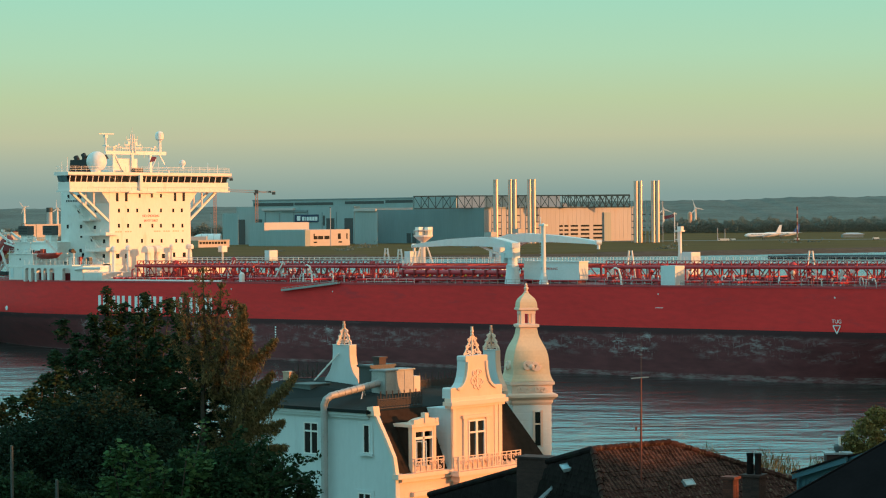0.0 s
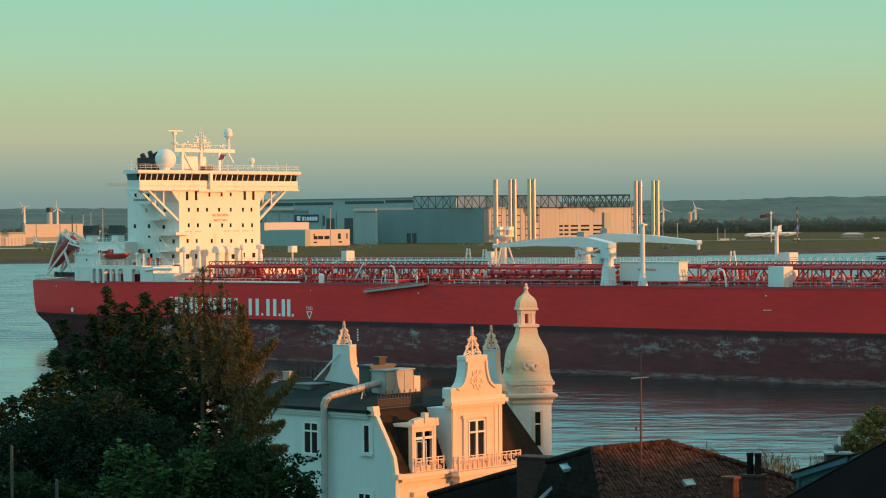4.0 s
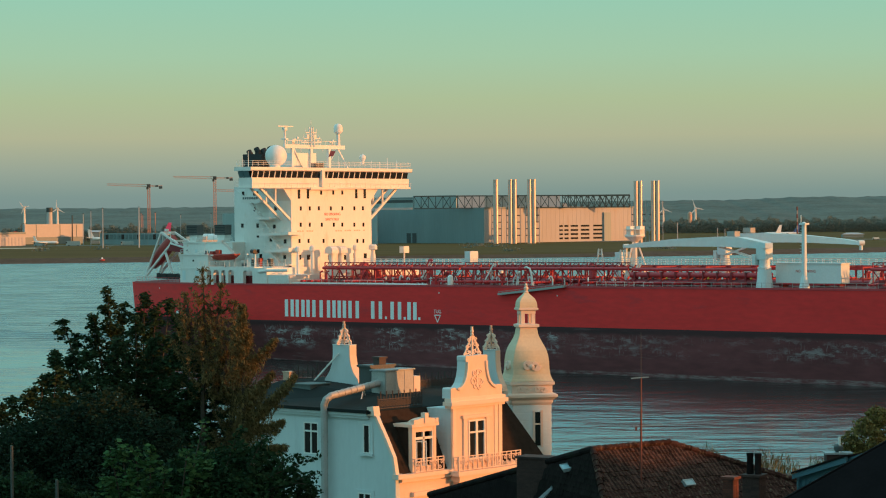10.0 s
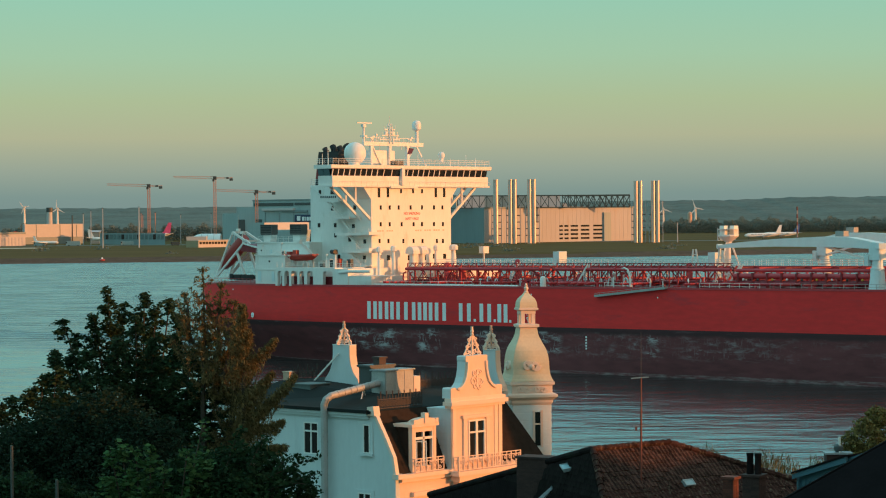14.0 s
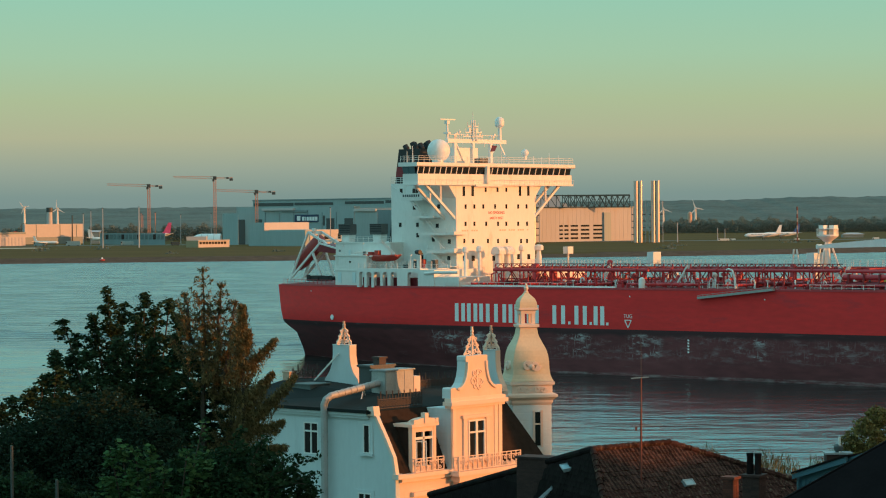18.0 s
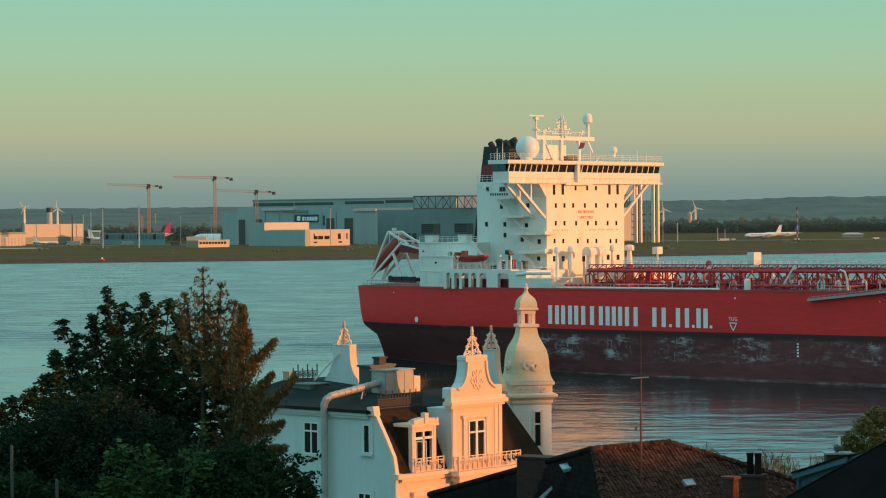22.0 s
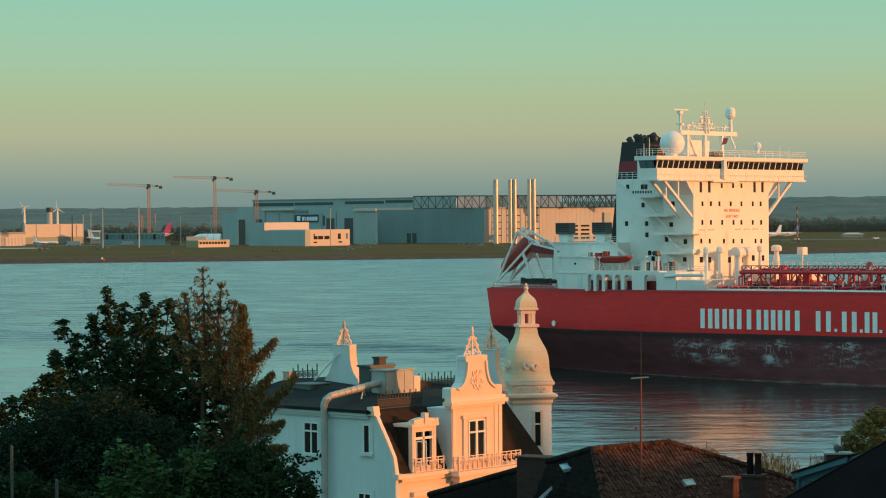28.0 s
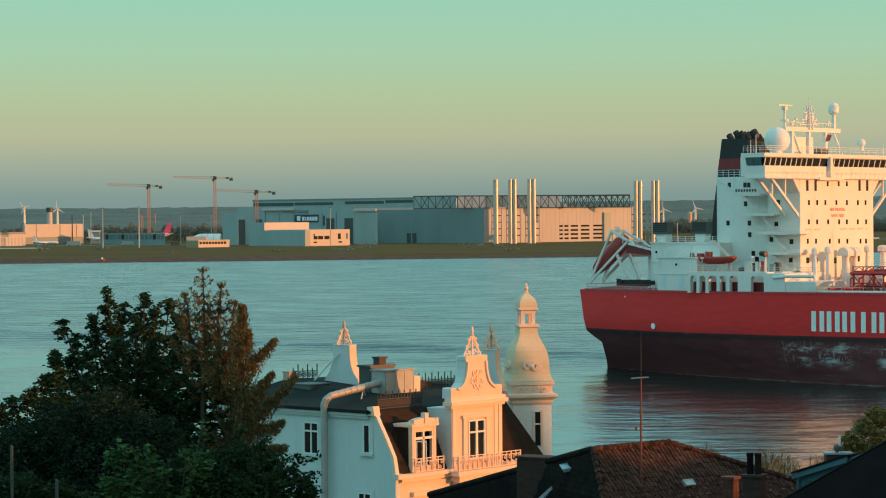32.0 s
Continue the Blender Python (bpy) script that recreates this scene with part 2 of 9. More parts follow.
ys = [-300, -60, -20, 0, 20, 40, 60, 66, 72, 78, 82, 84, 86, 88, 90, 92, 100, 110, 116, 122, 126, 128, 129, 130, 131, 132, 133, 133.8, 134.3, 135, 136, 137, 138, 139, 140, 142, 146, 160, 180, 190, 200, 220, 240, 800, 1300]
xs = [-2600, -1600, -900, -500] + list(range(-450, 451, 50)) + [500, 900, 1600, 2600]
xs = sorted(set(xs + list(range(-40, 110, 8))))
bm = B()
grid = []
far_s = [-40, -8, -4, 0, 4, 8, 12, 20, 32, 60, 120, 200, 400, 700, 1100, 1600, 2400, 3200]
for x in xs:
    col = [bm.verts.new((x, y, ground_z(x, y))) for y in ys]
    col += [bm.verts.new((x, shore_y(x) + s, ground_z(x, shore_y(x) + s))) for s in far_s]
    grid.append(col)
for a, b in zip(grid, grid[1:]):
    for k in range(len(a) - 1):
        f = bm.faces.new((a[k], b[k], b[k + 1], a[k + 1]))
        y = (a[k].co.y + a[k + 1].co.y) / 2 - shore_y((a[k].co.x + b[k].co.x) / 2)
        f.material_index = 0 if k < len(ys) else (1 if y < 13 else 2)
ground = part("ground", bm, [M_EARTH, M_STONE, M_FIELD], None, smooth=True)
tagged(ground, "garden slope with unseen shading rise, river bank and flat dry airfield grass", "ground", kind="structure")

mw = bpy.data.materials.new("river_water")
mw.use_nodes = True
n, l = mw.node_tree.nodes, mw.node_tree.links
p = n["Principled BSDF"]
p.inputs["Base Color"].default_value = (0.005, 0.022, 0.020, 1)
p.inputs["IOR"].default_value = 2.05
tc = n.new("ShaderNodeTexCoord")
heights = []
for sx, sy, dist, det in ((0.08, 0.11, 0.9, 2), (0.13, 0.30, 0.48, 3), (0.6, 1.3, 0.07, 2)):
    mp = n.new("ShaderNodeMapping")
    mp.inputs["Scale"].default_value = (sx, sy, 1)
    mp.inputs["Rotation"].default_value = (0, 0, radians(4))
    l.new(tc.outputs["Object"], mp.inputs[0])
    t = n.new("ShaderNodeTexNoise")
    t.inputs["Scale"].default_value = 1.0
    t.inputs["Detail"].default_value = det
    l.new(mp.outputs[0], t.inputs["Vector"])
    mu = n.new("ShaderNodeMath")
    mu.operation = "MULTIPLY"
    mu.inputs[1].default_value = dist
    l.new(t.outputs["Fac"], mu.inputs[0])
    heights.append(mu.outputs[0])
a1, a2 = n.new("ShaderNodeMath"), n.new("ShaderNodeMath")
l.new(heights[0], a1.inputs[0])
l.new(heights[1], a1.inputs[1])
l.new(a1.outputs[0], a2.inputs[0])
l.new(heights[2], a2.inputs[1])
# long smooth and ruffled streaks
mp = n.new("ShaderNodeMapping")
mp.inputs["Scale"].default_value = (0.034, 0.040, 1)
l.new(tc.outputs["Object"], mp.inputs[0])
ts = n.new("ShaderNodeTexNoise")
ts.inputs["Scale"].default_value = 1.0
ts.inputs["Detail"].default_value = 8
ts.inputs["Roughness"].default_value = 0.74
l.new(mp.outputs[0], ts.inputs["Vector"])
rs = n.new("ShaderNodeMapRange")
rs.inputs["From Min"].default_value, rs.inputs["From Max"].default_value = 0.40, 0.63
rs.inputs["To Min"].default_value, rs.inputs["To Max"].default_value = 0.7, 4.8
l.new(ts.outputs["Fac"], rs.inputs[0])
bp = n.new("ShaderNodeBump")
bp.inputs["Distance"].default_value = 1.0
# churned wake along the tanker's track, as wide as its beam
wk = n.new("ShaderNodeVectorMath")
wk.operation = "DOT_PRODUCT"
wk.inputs[1].default_value = (0.6495, 0.7603, 0)
l.new(tc.outputs["Object"], wk.inputs[0])
wn_ = n.new("ShaderNodeTexNoise")
wn_.inputs["Scale"].default_value, wn_.inputs["Detail"].default_value = 0.045, 7
l.new(tc.outputs["Object"], wn_.inputs["Vector"])
wsum = n.new("ShaderNodeMath")
wsum.operation = "MULTIPLY_ADD"
wsum.inputs[1].default_value = 40.0
l.new(wn_.outputs["Fac"], wsum.inputs[0])
l.new(wk.outputs["Value"], wsum.inputs[2])
wlo, whi, wmul, wstr = n.new("ShaderNodeMapRange"), n.new("ShaderNodeMapRange"), n.new("ShaderNodeMath"), n.new("ShaderNodeMath")
WK0 = -78.563 * 0.6495 + 514.364 * 0.7603 + 13
for q_, e0, e1 in ((wlo, WK0 + 36, WK0 + 44), (whi, WK0 + 64, WK0 + 54)):
    q_.interpolation_type = "SMOOTHSTEP"
    q_.inputs["From Min"].default_value, q_.inputs["From Max"].default_value = e0, e1
    l.new(wsum.outputs[0], q_.inputs[0])
wmul.operation = "MULTIPLY"
l.new(wlo.outputs[0], wmul.inputs[0])
l.new(whi.outputs[0], wmul.inputs[1])
wstr.operation = "MULTIPLY_ADD"
wstr.inputs[1].default_value = 1.0
l.new(wmul.outputs[0], wstr.inputs[0])
l.new(rs.outputs[0], wstr.inputs[2])
# less chop towards the near bank, set to fit reflections in the camera's view
near_fade, lmul = n.new("ShaderNodeMapRange"), n.new("ShaderNodeMath")
near_fade.interpolation_type = "SMOOTHSTEP"
near_fade.inputs["From Min"].default_value, near_fade.inputs["From Max"].default_value = WK0 - 25, WK0 + 12
near_fade.inputs["To Min"].default_value, near_fade.inputs["To Max"].default_value = 0.24, 1.0
l.new(wk.outputs["Value"], near_fade.inputs[0])
lmul.operation = "MULTIPLY"
l.new(wstr.outputs[0], lmul.inputs[0])
l.new(near_fade.outputs[0], lmul.inputs[1])
l.new(lmul.outputs[0], bp.inputs["Strength"])
l.new(a2.outputs[0], bp.inputs["Height"])
# wave normals are tilted to the camera's side so reflections fit its view
lean, tilt, tnorm = n.new("ShaderNodeMapRange"), n.new("ShaderNodeVectorMath"), n.new("ShaderNodeVectorMath")
lean.inputs["From Min"].default_value, lean.inputs["From Max"].default_value = 0.24, 1.0
lean.inputs["To Min"].default_value, lean.inputs["To Max"].default_value = 0.032, 0.02
lpat = n.new("ShaderNodeMapRange")
lpat.inputs["From Min"].default_value, lpat.inputs["From Max"].default_value = 0.38, 0.62
lpat.inputs["To Min"].default_value, lpat.inputs["To Max"].default_value = 0.015, 0.125
l.new(ts.outputs["Fac"], lpat.inputs[0])
l.new(lpat.outputs[0], lean.inputs["To Max"])
l.new(near_fade.outputs[0], lean.inputs[0])
tilt.operation, tnorm.operation = "MULTIPLY_ADD", "NORMALIZE"
tilt.inputs[0].default_value = (0, -1, 0)
# the wake band is tilted further so it looks darker from the camera
wake_tilt, lmix = n.new("ShaderNodeMath"), n.new("ShaderNodeMath")
wake_tilt.operation, lmix.operation = "MULTIPLY_ADD", "MULTIPLY"
wake_tilt.inputs[1].default_value, wake_tilt.inputs[2].default_value = 3.2, 1.0
l.new(wmul.outputs[0], wake_tilt.inputs[0])
l.new(wake_tilt.outputs[0], lmix.inputs[0])
l.new(lean.outputs[0], lmix.inputs[1])
l.new(lmix.outputs[0], tilt.inputs[1])
l.new(bp.outputs[0], tilt.inputs[2])
l.new(tilt.outputs[0], tnorm.inputs[0])
l.new(tnorm.outputs[0], p.inputs["Normal"])
rr = n.new("ShaderNodeMapRange")
rr.inputs["From Min"].default_value, rr.inputs["From Max"].default_value = 0.24, 0.8
rr.inputs["To Min"].default_value, rr.inputs["To Max"].default_value = 0.165, 0.21
l.new(near_fade.outputs[0], rr.inputs[0])
l.new(rr.outputs[0], p.inputs["Roughness"])
bm = B()
bm.faces.new([bm.verts.new(v) for v in ((-2600, 150, 0), (2600, 150, 0), (2600, 2900, 0), (-2600, 2900, 0))])
water = part("water", bm, mw, None)
tagged(water, "wide teal river with long ripples at dusk", "river", kind="structure")


def ridge(name, y, pts, depth, seed, label):
    """A wooded ridge; pts are (x, height) along its skyline."""
    bm = B()
    x0, x1 = pts[0][0], pts[-1][0]
    rows = [[], [], [], []]
    k = 0
    N = 420
    for i in range(N + 1):
        x = x0 + (x1 - x0) * i / N
        while k < len(pts) - 2 and pts[k + 1][0] < x:
            k += 1
        u = (x - pts[k][0]) / (pts[k + 1][0] - pts[k][0])
        u = u * u * (3 - 2 * u)
        h = pts[k][1] * (1 - u) + pts[k + 1][1] * u
        h += 2.2 * noise.noise(Vector((x * 0.012, seed, 0))) + 1.6 * noise.noise(Vector((x * 0.07, seed, 3))) + 1.2 * noise.noise(Vector((x * 0.25, seed, 5)))
        for r, (dy, s) in enumerate(((-depth, 0.0), (-depth * 0.55, 0.45), (-depth * 0.2, 0.82), (0, 1.0))):
            rows[r].append(bm.verts.new((x, y + dy + 14 * noise.noise(Vector((x * 0.01, r, seed))), 2.5 + (h - 2.5) * s + (1.5 * noise.noise(Vector((x * 0.04, r, seed))) if r else 0))))
    for a, b in zip(rows, rows[1:]):
        for i in range(N):
            bm.faces.new((a[i], a[i + 1], b[i + 1], b[i]))
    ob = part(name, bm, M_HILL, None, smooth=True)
    return tagged(ob, label, "hills", kind="structure")


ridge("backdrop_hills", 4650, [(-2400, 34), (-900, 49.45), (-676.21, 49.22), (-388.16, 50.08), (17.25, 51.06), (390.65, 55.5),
      (540.01, 55.36), (678.71, 59.57), (836.6, 60.42), (1400, 66), (2400, 60)], 900, 1.0, "low wooded hills beyond the airfield, haze put into their blue green colour")

# ---- the tanker; x to the bow, y to port from the starboard side, z above the water ----
ship = thing("tanker_ship", "large red oil tanker under way with white bridge tower aft", "ship")
rnd = random.Random(7)
# pale blue tint puts the cool shade into white deck gear
M_CRANE = mat("shade_blue_deck_paint", (0.66, 0.76, 0.76), 0.45, var=0.08, scale=0.4)
BEAM, MID = 47.0, 23.5
DECK = 15.3


def smooth(u):
    u = min(1, max(0, u))
    return u * u * (3 - 2 * u)


def deck_half(x):
    if x < 2:
        u = min(1, max(0, (2 - x) / 49))
        return 23.5 - 10.5 * u ** 1.9
    if x > 180:
        u = min(1, (x - 180) / 48)
        return 23.5 * math.sqrt(max(0.0, 1 - u ** 2.4))
    return 23.5


def water_half(x):
    if x < 45:
        u = min(1, max(0, (45 - x) / 87))
        return 23.5 * (1 - 0.68 * u ** 2.4)
    if x > 165:
        u = min(1, (x - 165) / 60)
        return max(0.4, 23.5 * (1 - u ** 1.9))
    return 23.5


def half(x, z):
    s = smooth((z + 1.0) / 10.0) ** 0.75
    return water_half(x) * (1 - s) + deck_half(x) * s


def stern_x(z):
    if z > 7:
        return -46.8 + (15.3 - z) * 0.22
    if z > 5:
        return -44.97 + 3.07 * (7 - z) / 2
    return -41.9 - (5 - z) * 0.5


def sheer(x):
    """Height of the deck edge: the ship floats a little down by the stern."""
    return DECK + 0.0055 * (min(x, 200) - 115)


TRIM = Matrix.Translation((115, 0, DECK)) @ pose(0, 0, 0, 0, -0.315, 0) @ Matrix.Translation((-115, 0, -DECK))


def paint_line(x):
    return 7.75 + (x - 13) * 0.0045


bm = B()
stations = [k / 70 for k in range(71)]
levels = [-9, -4, -1, 0, 1, 2, 3.5, 5, 6, 7] + ["line"] + [9.3, 10.5, 12, 13.5, DECK]
cols = []
for u in stations:
    col = []
    for side in (1, -1):
        row = []
        for z in levels:
            xx = -46 + u * 274
            zz = paint_line(xx) if z == "line" else (sheer(xx) if z == DECK else z)
            bow = 228 - (6 - zz * 0.4 if zz < 14 else 0)
            x = stern_x(zz) + (bow - stern_x(zz)) * u ** 1.15
            h = half(x, zz)
            if u == 1:
                h = 0.02
            row.append(bm.verts.new((x, MID - side * h, zz)))
        col.append(row)
    cols.append(col)
L = levels.index("line")
for a, b in zip(cols, cols[1:]):
    for s in (0, 1):
        for k in range(len(levels) - 1):
            f = bm.faces.new((a[s][k], b[s][k], b[s][k + 1], a[s][k + 1]))
            f.material_index = 0 if k >= L else 1
for k in range(len(levels) - 1):
    f = bm.faces.new((cols[0][0][k], cols[0][0][k + 1], cols[0][1][k + 1], cols[0][1][k]))
    f.material_index = 0 if k >= L else 1
hull = part("hull", bm, [M_RED, M_BOOT], ship, "red topsides over scuffed dark antifouling", smooth=True)
bm = B()
for a, b in zip(stations, stations[1:]):
    xa, xb = -46.6 + a ** 1.15 * 274, -46.6 + b ** 1.15 * 274
    ha, hb = deck_half(xa) - 0.05, deck_half(xb) - 0.05
    bm.faces.new([bm.verts.new(v) for v in ((xa, MID - ha, DECK - 0.05), (xb, MID - hb, DECK - 0.05), (xb, MID, DECK + 0.45), (xa, MID, DECK + 0.45))])
    bm.faces.new([bm.verts.new(v) for v in ((xa, MID, DECK + 0.45), (xb, MID, DECK + 0.45), (xb, MID + hb, DECK - 0.05), (xa, MID + ha, DECK - 0.05))])
part("main_deck", bm, M_DECK, ship).matrix_basis = TRIM
# rubbing edge along the sheer
for k in range(0, 60):
    bm = B()
    xa, xb = -45 + k * 4.4, -45 + (k + 1) * 4.4
    beam(bm, (xa, MID - deck_half(xa) - 0.02, DECK + 0.05), (xb, MID - deck_half(xb) - 0.02, DECK + 0.05), 0.14, 0.34)
    part("sheer_strake", bm, M_PIPE, hull).matrix_basis = TRIM

# white name on the side, as plain upright bars of each letter's size
for xa, xb, nb in [(8.5, 10.9, 2), (11.4, 13.8, 2), (14.3, 16.7, 2), (17.1, 19.3, 1), (19.7, 22.0, 2), (22.5, 24.7, 2), (25.3, 28.0, 2), (31.1, 33.9, 2), (36.0, 38.7, 2), (40.2, 42.5, 2)]:
    w = 0.86
    for x in ((xa, xb - w) if nb == 2 else ((xa + xb - w) / 2,)):
        part("letter_bar", box(B(), x, x + w, -0.035, 0.02, 8.6, 11.9), M_LETTER, hull)
for xa in (34.6, 39.3, 42.9):
    part("letter_bar", box(B(), xa, xa + 0.5, -0.035, 0.02, 8.6, 9.1), M_LETTER, hull)


def text_part(body, size, m, parent, material, name, label=""):
    cu = bpy.data.curves.new(name, "FONT")
    cu.body, cu.size, cu.align_x, cu.align_y, cu.extrude = body, size, "CENTER", "CENTER", 0.01
    ob = new(name, cu)
    dg = bpy.context.evaluated_depsgraph_get()
    me = bpy.data.meshes.new_from_object(ob.evaluated_get(dg))
    bpy.data.objects.remove(ob)
    me.materials.clear()
    me.materials.append(material)
    o = new(name, me)
    o.parent = parent
    o.matrix_basis = m
    if label:
        o["label"] = label
    return o


for xm in (47.6, 186.8):
    text_part("TUG", 0.9, pose(xm, -0.04, 10.25, 90, 0, 0), hull, M_LETTER, "tug_sign", "white tug push mark")
    bm = B()
    for a, b in (((xm - 0.7, 9.6), (xm + 0.7, 9.6)), ((xm + 0.7, 9.6), (xm, 8.3)), ((xm, 8.3), (xm - 0.7, 9.6))):
        beam(bm, (a[0], -0.03, a[1]), (b[0], -0.03, b[1]), 0.06, 0.16)
    part("push_mark", bm, M_LETTER, hull)
for x, z in ((48, 13.7), (151.6, 14.2), (186.4, 14.1), (75.5, 13.6), (-33, 13.4)):
    bm = B()
    ball(bm, (x, -0.0 + MID - deck_half(x), z), 0.15, 8, 6)
    part("fairlead", bm, M_LETTER, hull)
bm = B()
lathe(bm, [(0.52, -0.05), (0.52, 0.05)], n=16)
o = part("thruster_mark", bm, M_LETTER, hull)
o.matrix_basis = pose(-25.6, MID - half(-25.6, 8.5) - 0.02, 8.5, 90, 0, -14)
# draught numbers and white scuffs
for k in range(5):
    bm = B()
    box(bm, 60.0, 60.35, -0.03, 0.02, 4.3 + k * 0.5, 4.6 + k * 0.5)
    part("draught_mark", bm, M_LETTER, hull)
bm = B()
box(bm, 151.0, 152.6, -0.03, 0.02, 11.82, 11.9)
part("load_mark", bm, M_LETTER, hull)

# accommodation ladder stowed along the side
ladder = part("gangway_ladder", slab(B(), [(62.6, -0.9, 13.5), (77.6, -0.9, 15.1), (77.6, -0.9, 15.5), (62.6, -0.9, 13.9)], (0, 0.85, 0)), M_GREY, ship, "grey stowed accommodation ladder")
bm = B()
for k in range(16):
    x = 62.8 + k * 0.98
    rod(bm, (x, -0.9, 13.9 + k * 0.105), (x, -0.9, 14.15 + k * 0.105), 0.035, n=5)
beam(bm, (62.8, -0.9, 14.15), (77.5, -0.9, 15.75), 0.06)
part("handrail", bm, M_GREY, ladder)

# ---- bridge tower ----
tower = part("bridge_tower", box(box(B(), -7.2, -0.8, 11.6, 35.5, DECK - 0.2, 33.9), -19.0, -7.2, 13.6, 33.4, DECK - 0.2, 34.2), M_WHITE, ship, "white accommodation block with small square windows")
for y0, y1, w in ((11.6, 9.2, 1), (35.5, 37.9, 1)):
    bm = B()
    slab(bm, [(-0.85, y0, 31.2), (-0.85, y1, 33.9), (-0.85, y0, 33.9)], (-6.2, 0, 0))
    part("flared_top", bm, M_WHITE, tower)
# window rows on the front
for (y, z) in [(14.34, 29.61), (16.96, 29.61), (19.62, 29.61), (23.19, 29.6), (26.63, 29.6), (30.29, 29.59), (32.88, 29.59), (14.29, 26.34), (16.92, 26.32), (20.46, 26.3), (24.04, 26.27), (26.58, 26.26), (30.24, 26.23), (33.02, 26.21), (13.9, 23.08), (16.52, 23.04), (20.94, 22.99), (23.99, 22.95), (26.71, 22.91), (31.11, 22.86), (32.97, 22.83), (20.37, 32.81), (23.96, 32.83), (26.67, 32.84)]:
    bm = B()
    box(bm, -0.83, -0.76, y - 0.28, y + 0.28, z - 0.42, z + 0.42)
    part("window", bm, M_GLASS, tower)
for (y, z) in [(13.86, 32.58), (16.48, 32.59), (30.89, 32.65), (33.49, 32.66)]:
    bm = B()
    box(bm, -0.83, -0.76, y - 0.36, y + 0.36, z - 1.0, z + 0.85)
    part("tall_window", bm, M_GLASS, tower)
for (y, z) in [(13.85, 19.81), (16.47, 19.76), (22.69, 19.65), (27.21, 19.56), (30.33, 19.81), (33.48, 19.75)]:
    bm = B()
    box(bm, -0.83, -0.76, y - 0.45, y + 0.45, z - 0.5, z + 0.5)
    part("window", bm, M_GLASS, tower)
text_part("NO SMOKING", 0.78, pose(-0.775, 23.6, 28.4, 90, 0, 90), tower, M_TEXTRED, "warning_sign", "red painted warning words")
text_part("SAFETY FIRST", 0.70, pose(-0.775, 23.6, 27.35, 90, 0, 90), tower, M_TEXTRED, "warning_sign", "red painted warning words")
for y0, y1, z in ((13.2, 18.6, 24.9), (24.5, 34, 24.9)):
    bm = B()
    for k in range(int((y1 - y0) / 0.7)):
        if k % 4 != 3:
            box(bm, -0.79, -0.77, y0 + k * 0.7, y0 + k * 0.7 + 0.5, z, z + 0.28)
    part("small_lettering", bm, mat("faded_red_lettering", (0.68, 0.50, 0.38), 0.6), tower)
# starboard side windows
for (x, z) in [(-6.54, 23.4), (-5.54, 25.99), (-5.15, 29.66), (-2.56, 23.01), (-10.22, 21.0), (-2.71, 19.84), (-9.5, 20.01)]:
    bm = B()
    box(bm, x - 0.36, x + 0.36, 11.55, 11.63, z - 0.42, z + 0.42)
    part("window", bm, M_GLASS, tower)
for (x, z) in [(-16.7, 26.22), (-12.28, 26.2), (-13.15, 32.76), (-12.4, 32.75), (-13.05, 29.53), (-12.24, 24.19), (-16.38, 32.8)]:
    bm = B()
    box(bm, x - 0.33, x + 0.33, 13.55, 13.63, z - 0.42, z + 0.42)
    part("window", bm, M_GLASS, tower)
# side platforms, rails and stairs
plats = [(-12.9, -7.6, 31.1), (-11.9, -4.8, 27.7), (-8.6, 0.2, 24.5), (-6.6, 0.4, 21.1), (-9.5, -0.6, 18.4)]
for xa, xb, z in plats:
    pf = part("side_platform", box(B(), xa, xb, 9.6, 13.7, z - 0.22, z), M_WHITE, tower)
    bm = B()
    nn = max(3, int((xb - xa) / 1.5))
    for k in range(nn + 1):
        x = xa + 0.1 + (xb - xa - 0.2) * k / nn
        rod(bm, (x, 9.7, z), (x, 9.7, z + 1.1), 0.04, n=5)
    for dz in (0.4, 0.75, 1.1):
        beam(bm, (xa, 9.7, z + dz), (xb, 9.7, z + dz), 0.06)
    part("railing", bm, M_WHITE, pf)
    part("toe_board", box(B(), xa, xb, 9.55, 9.6, z - 0.28, z + 0.22), M_WHITE, pf)
bm = B()
for k, (xa, za, xb, zb) in enumerate(((-7.8, 27.7, -11.5, 31.1), (-4.6, 24.5, -8.0, 27.7), (-2.2, 21.1, -6.0, 24.5), (-2.4, 18.4, -6.0, 21.1), (-3, 15.4, -7, 18.4))):
    for y in (10.2, 11.0):
        beam(bm, (xa, y, za), (xb, y, zb), 0.07, 0.25)
    for j in range(9):
        u = j / 9
        box(bm, xa + (xb - xa) * u - 0.12, xa + (xb - xa) * u + 0.12, 10.2, 11.0, za + (zb - za) * u, za + (zb - za) * u + 0.04)
part("outside_stair", bm, M_WHITE, tower)
board = part("name_board", box(B(), -12.8, -7.8, 9.50, 9.55, 31.35, 32.2), M_WHITE, tower, "white board with dark name bars")
for k in range(8):
    part("name_bar", box(B(), -12.4 + k * 0.55, -12.05 + k * 0.55, 9.47, 9.50, 31.55, 32.0), M_DGREY, board)
bm = B()
for k in range(7):
    rod(bm, (-18.9 + k * 1.15, 13.7, 34.2), (-18.9 + k * 1.15, 13.7, 35.4), 0.045, n=5)
for dz in (0.4, 0.8, 1.2):
    beam(bm, (-18.9, 13.7, 34.2 + dz), (-12.0, 13.7, 34.2 + dz), 0.06)
beam(bm, (-18.9, 13.5, 33.9), (-15.0, 13.5, 31.6), 0.12)
part("roof_edge_rail", bm, M_WHITE, tower)
y = 11.51 - 2.2
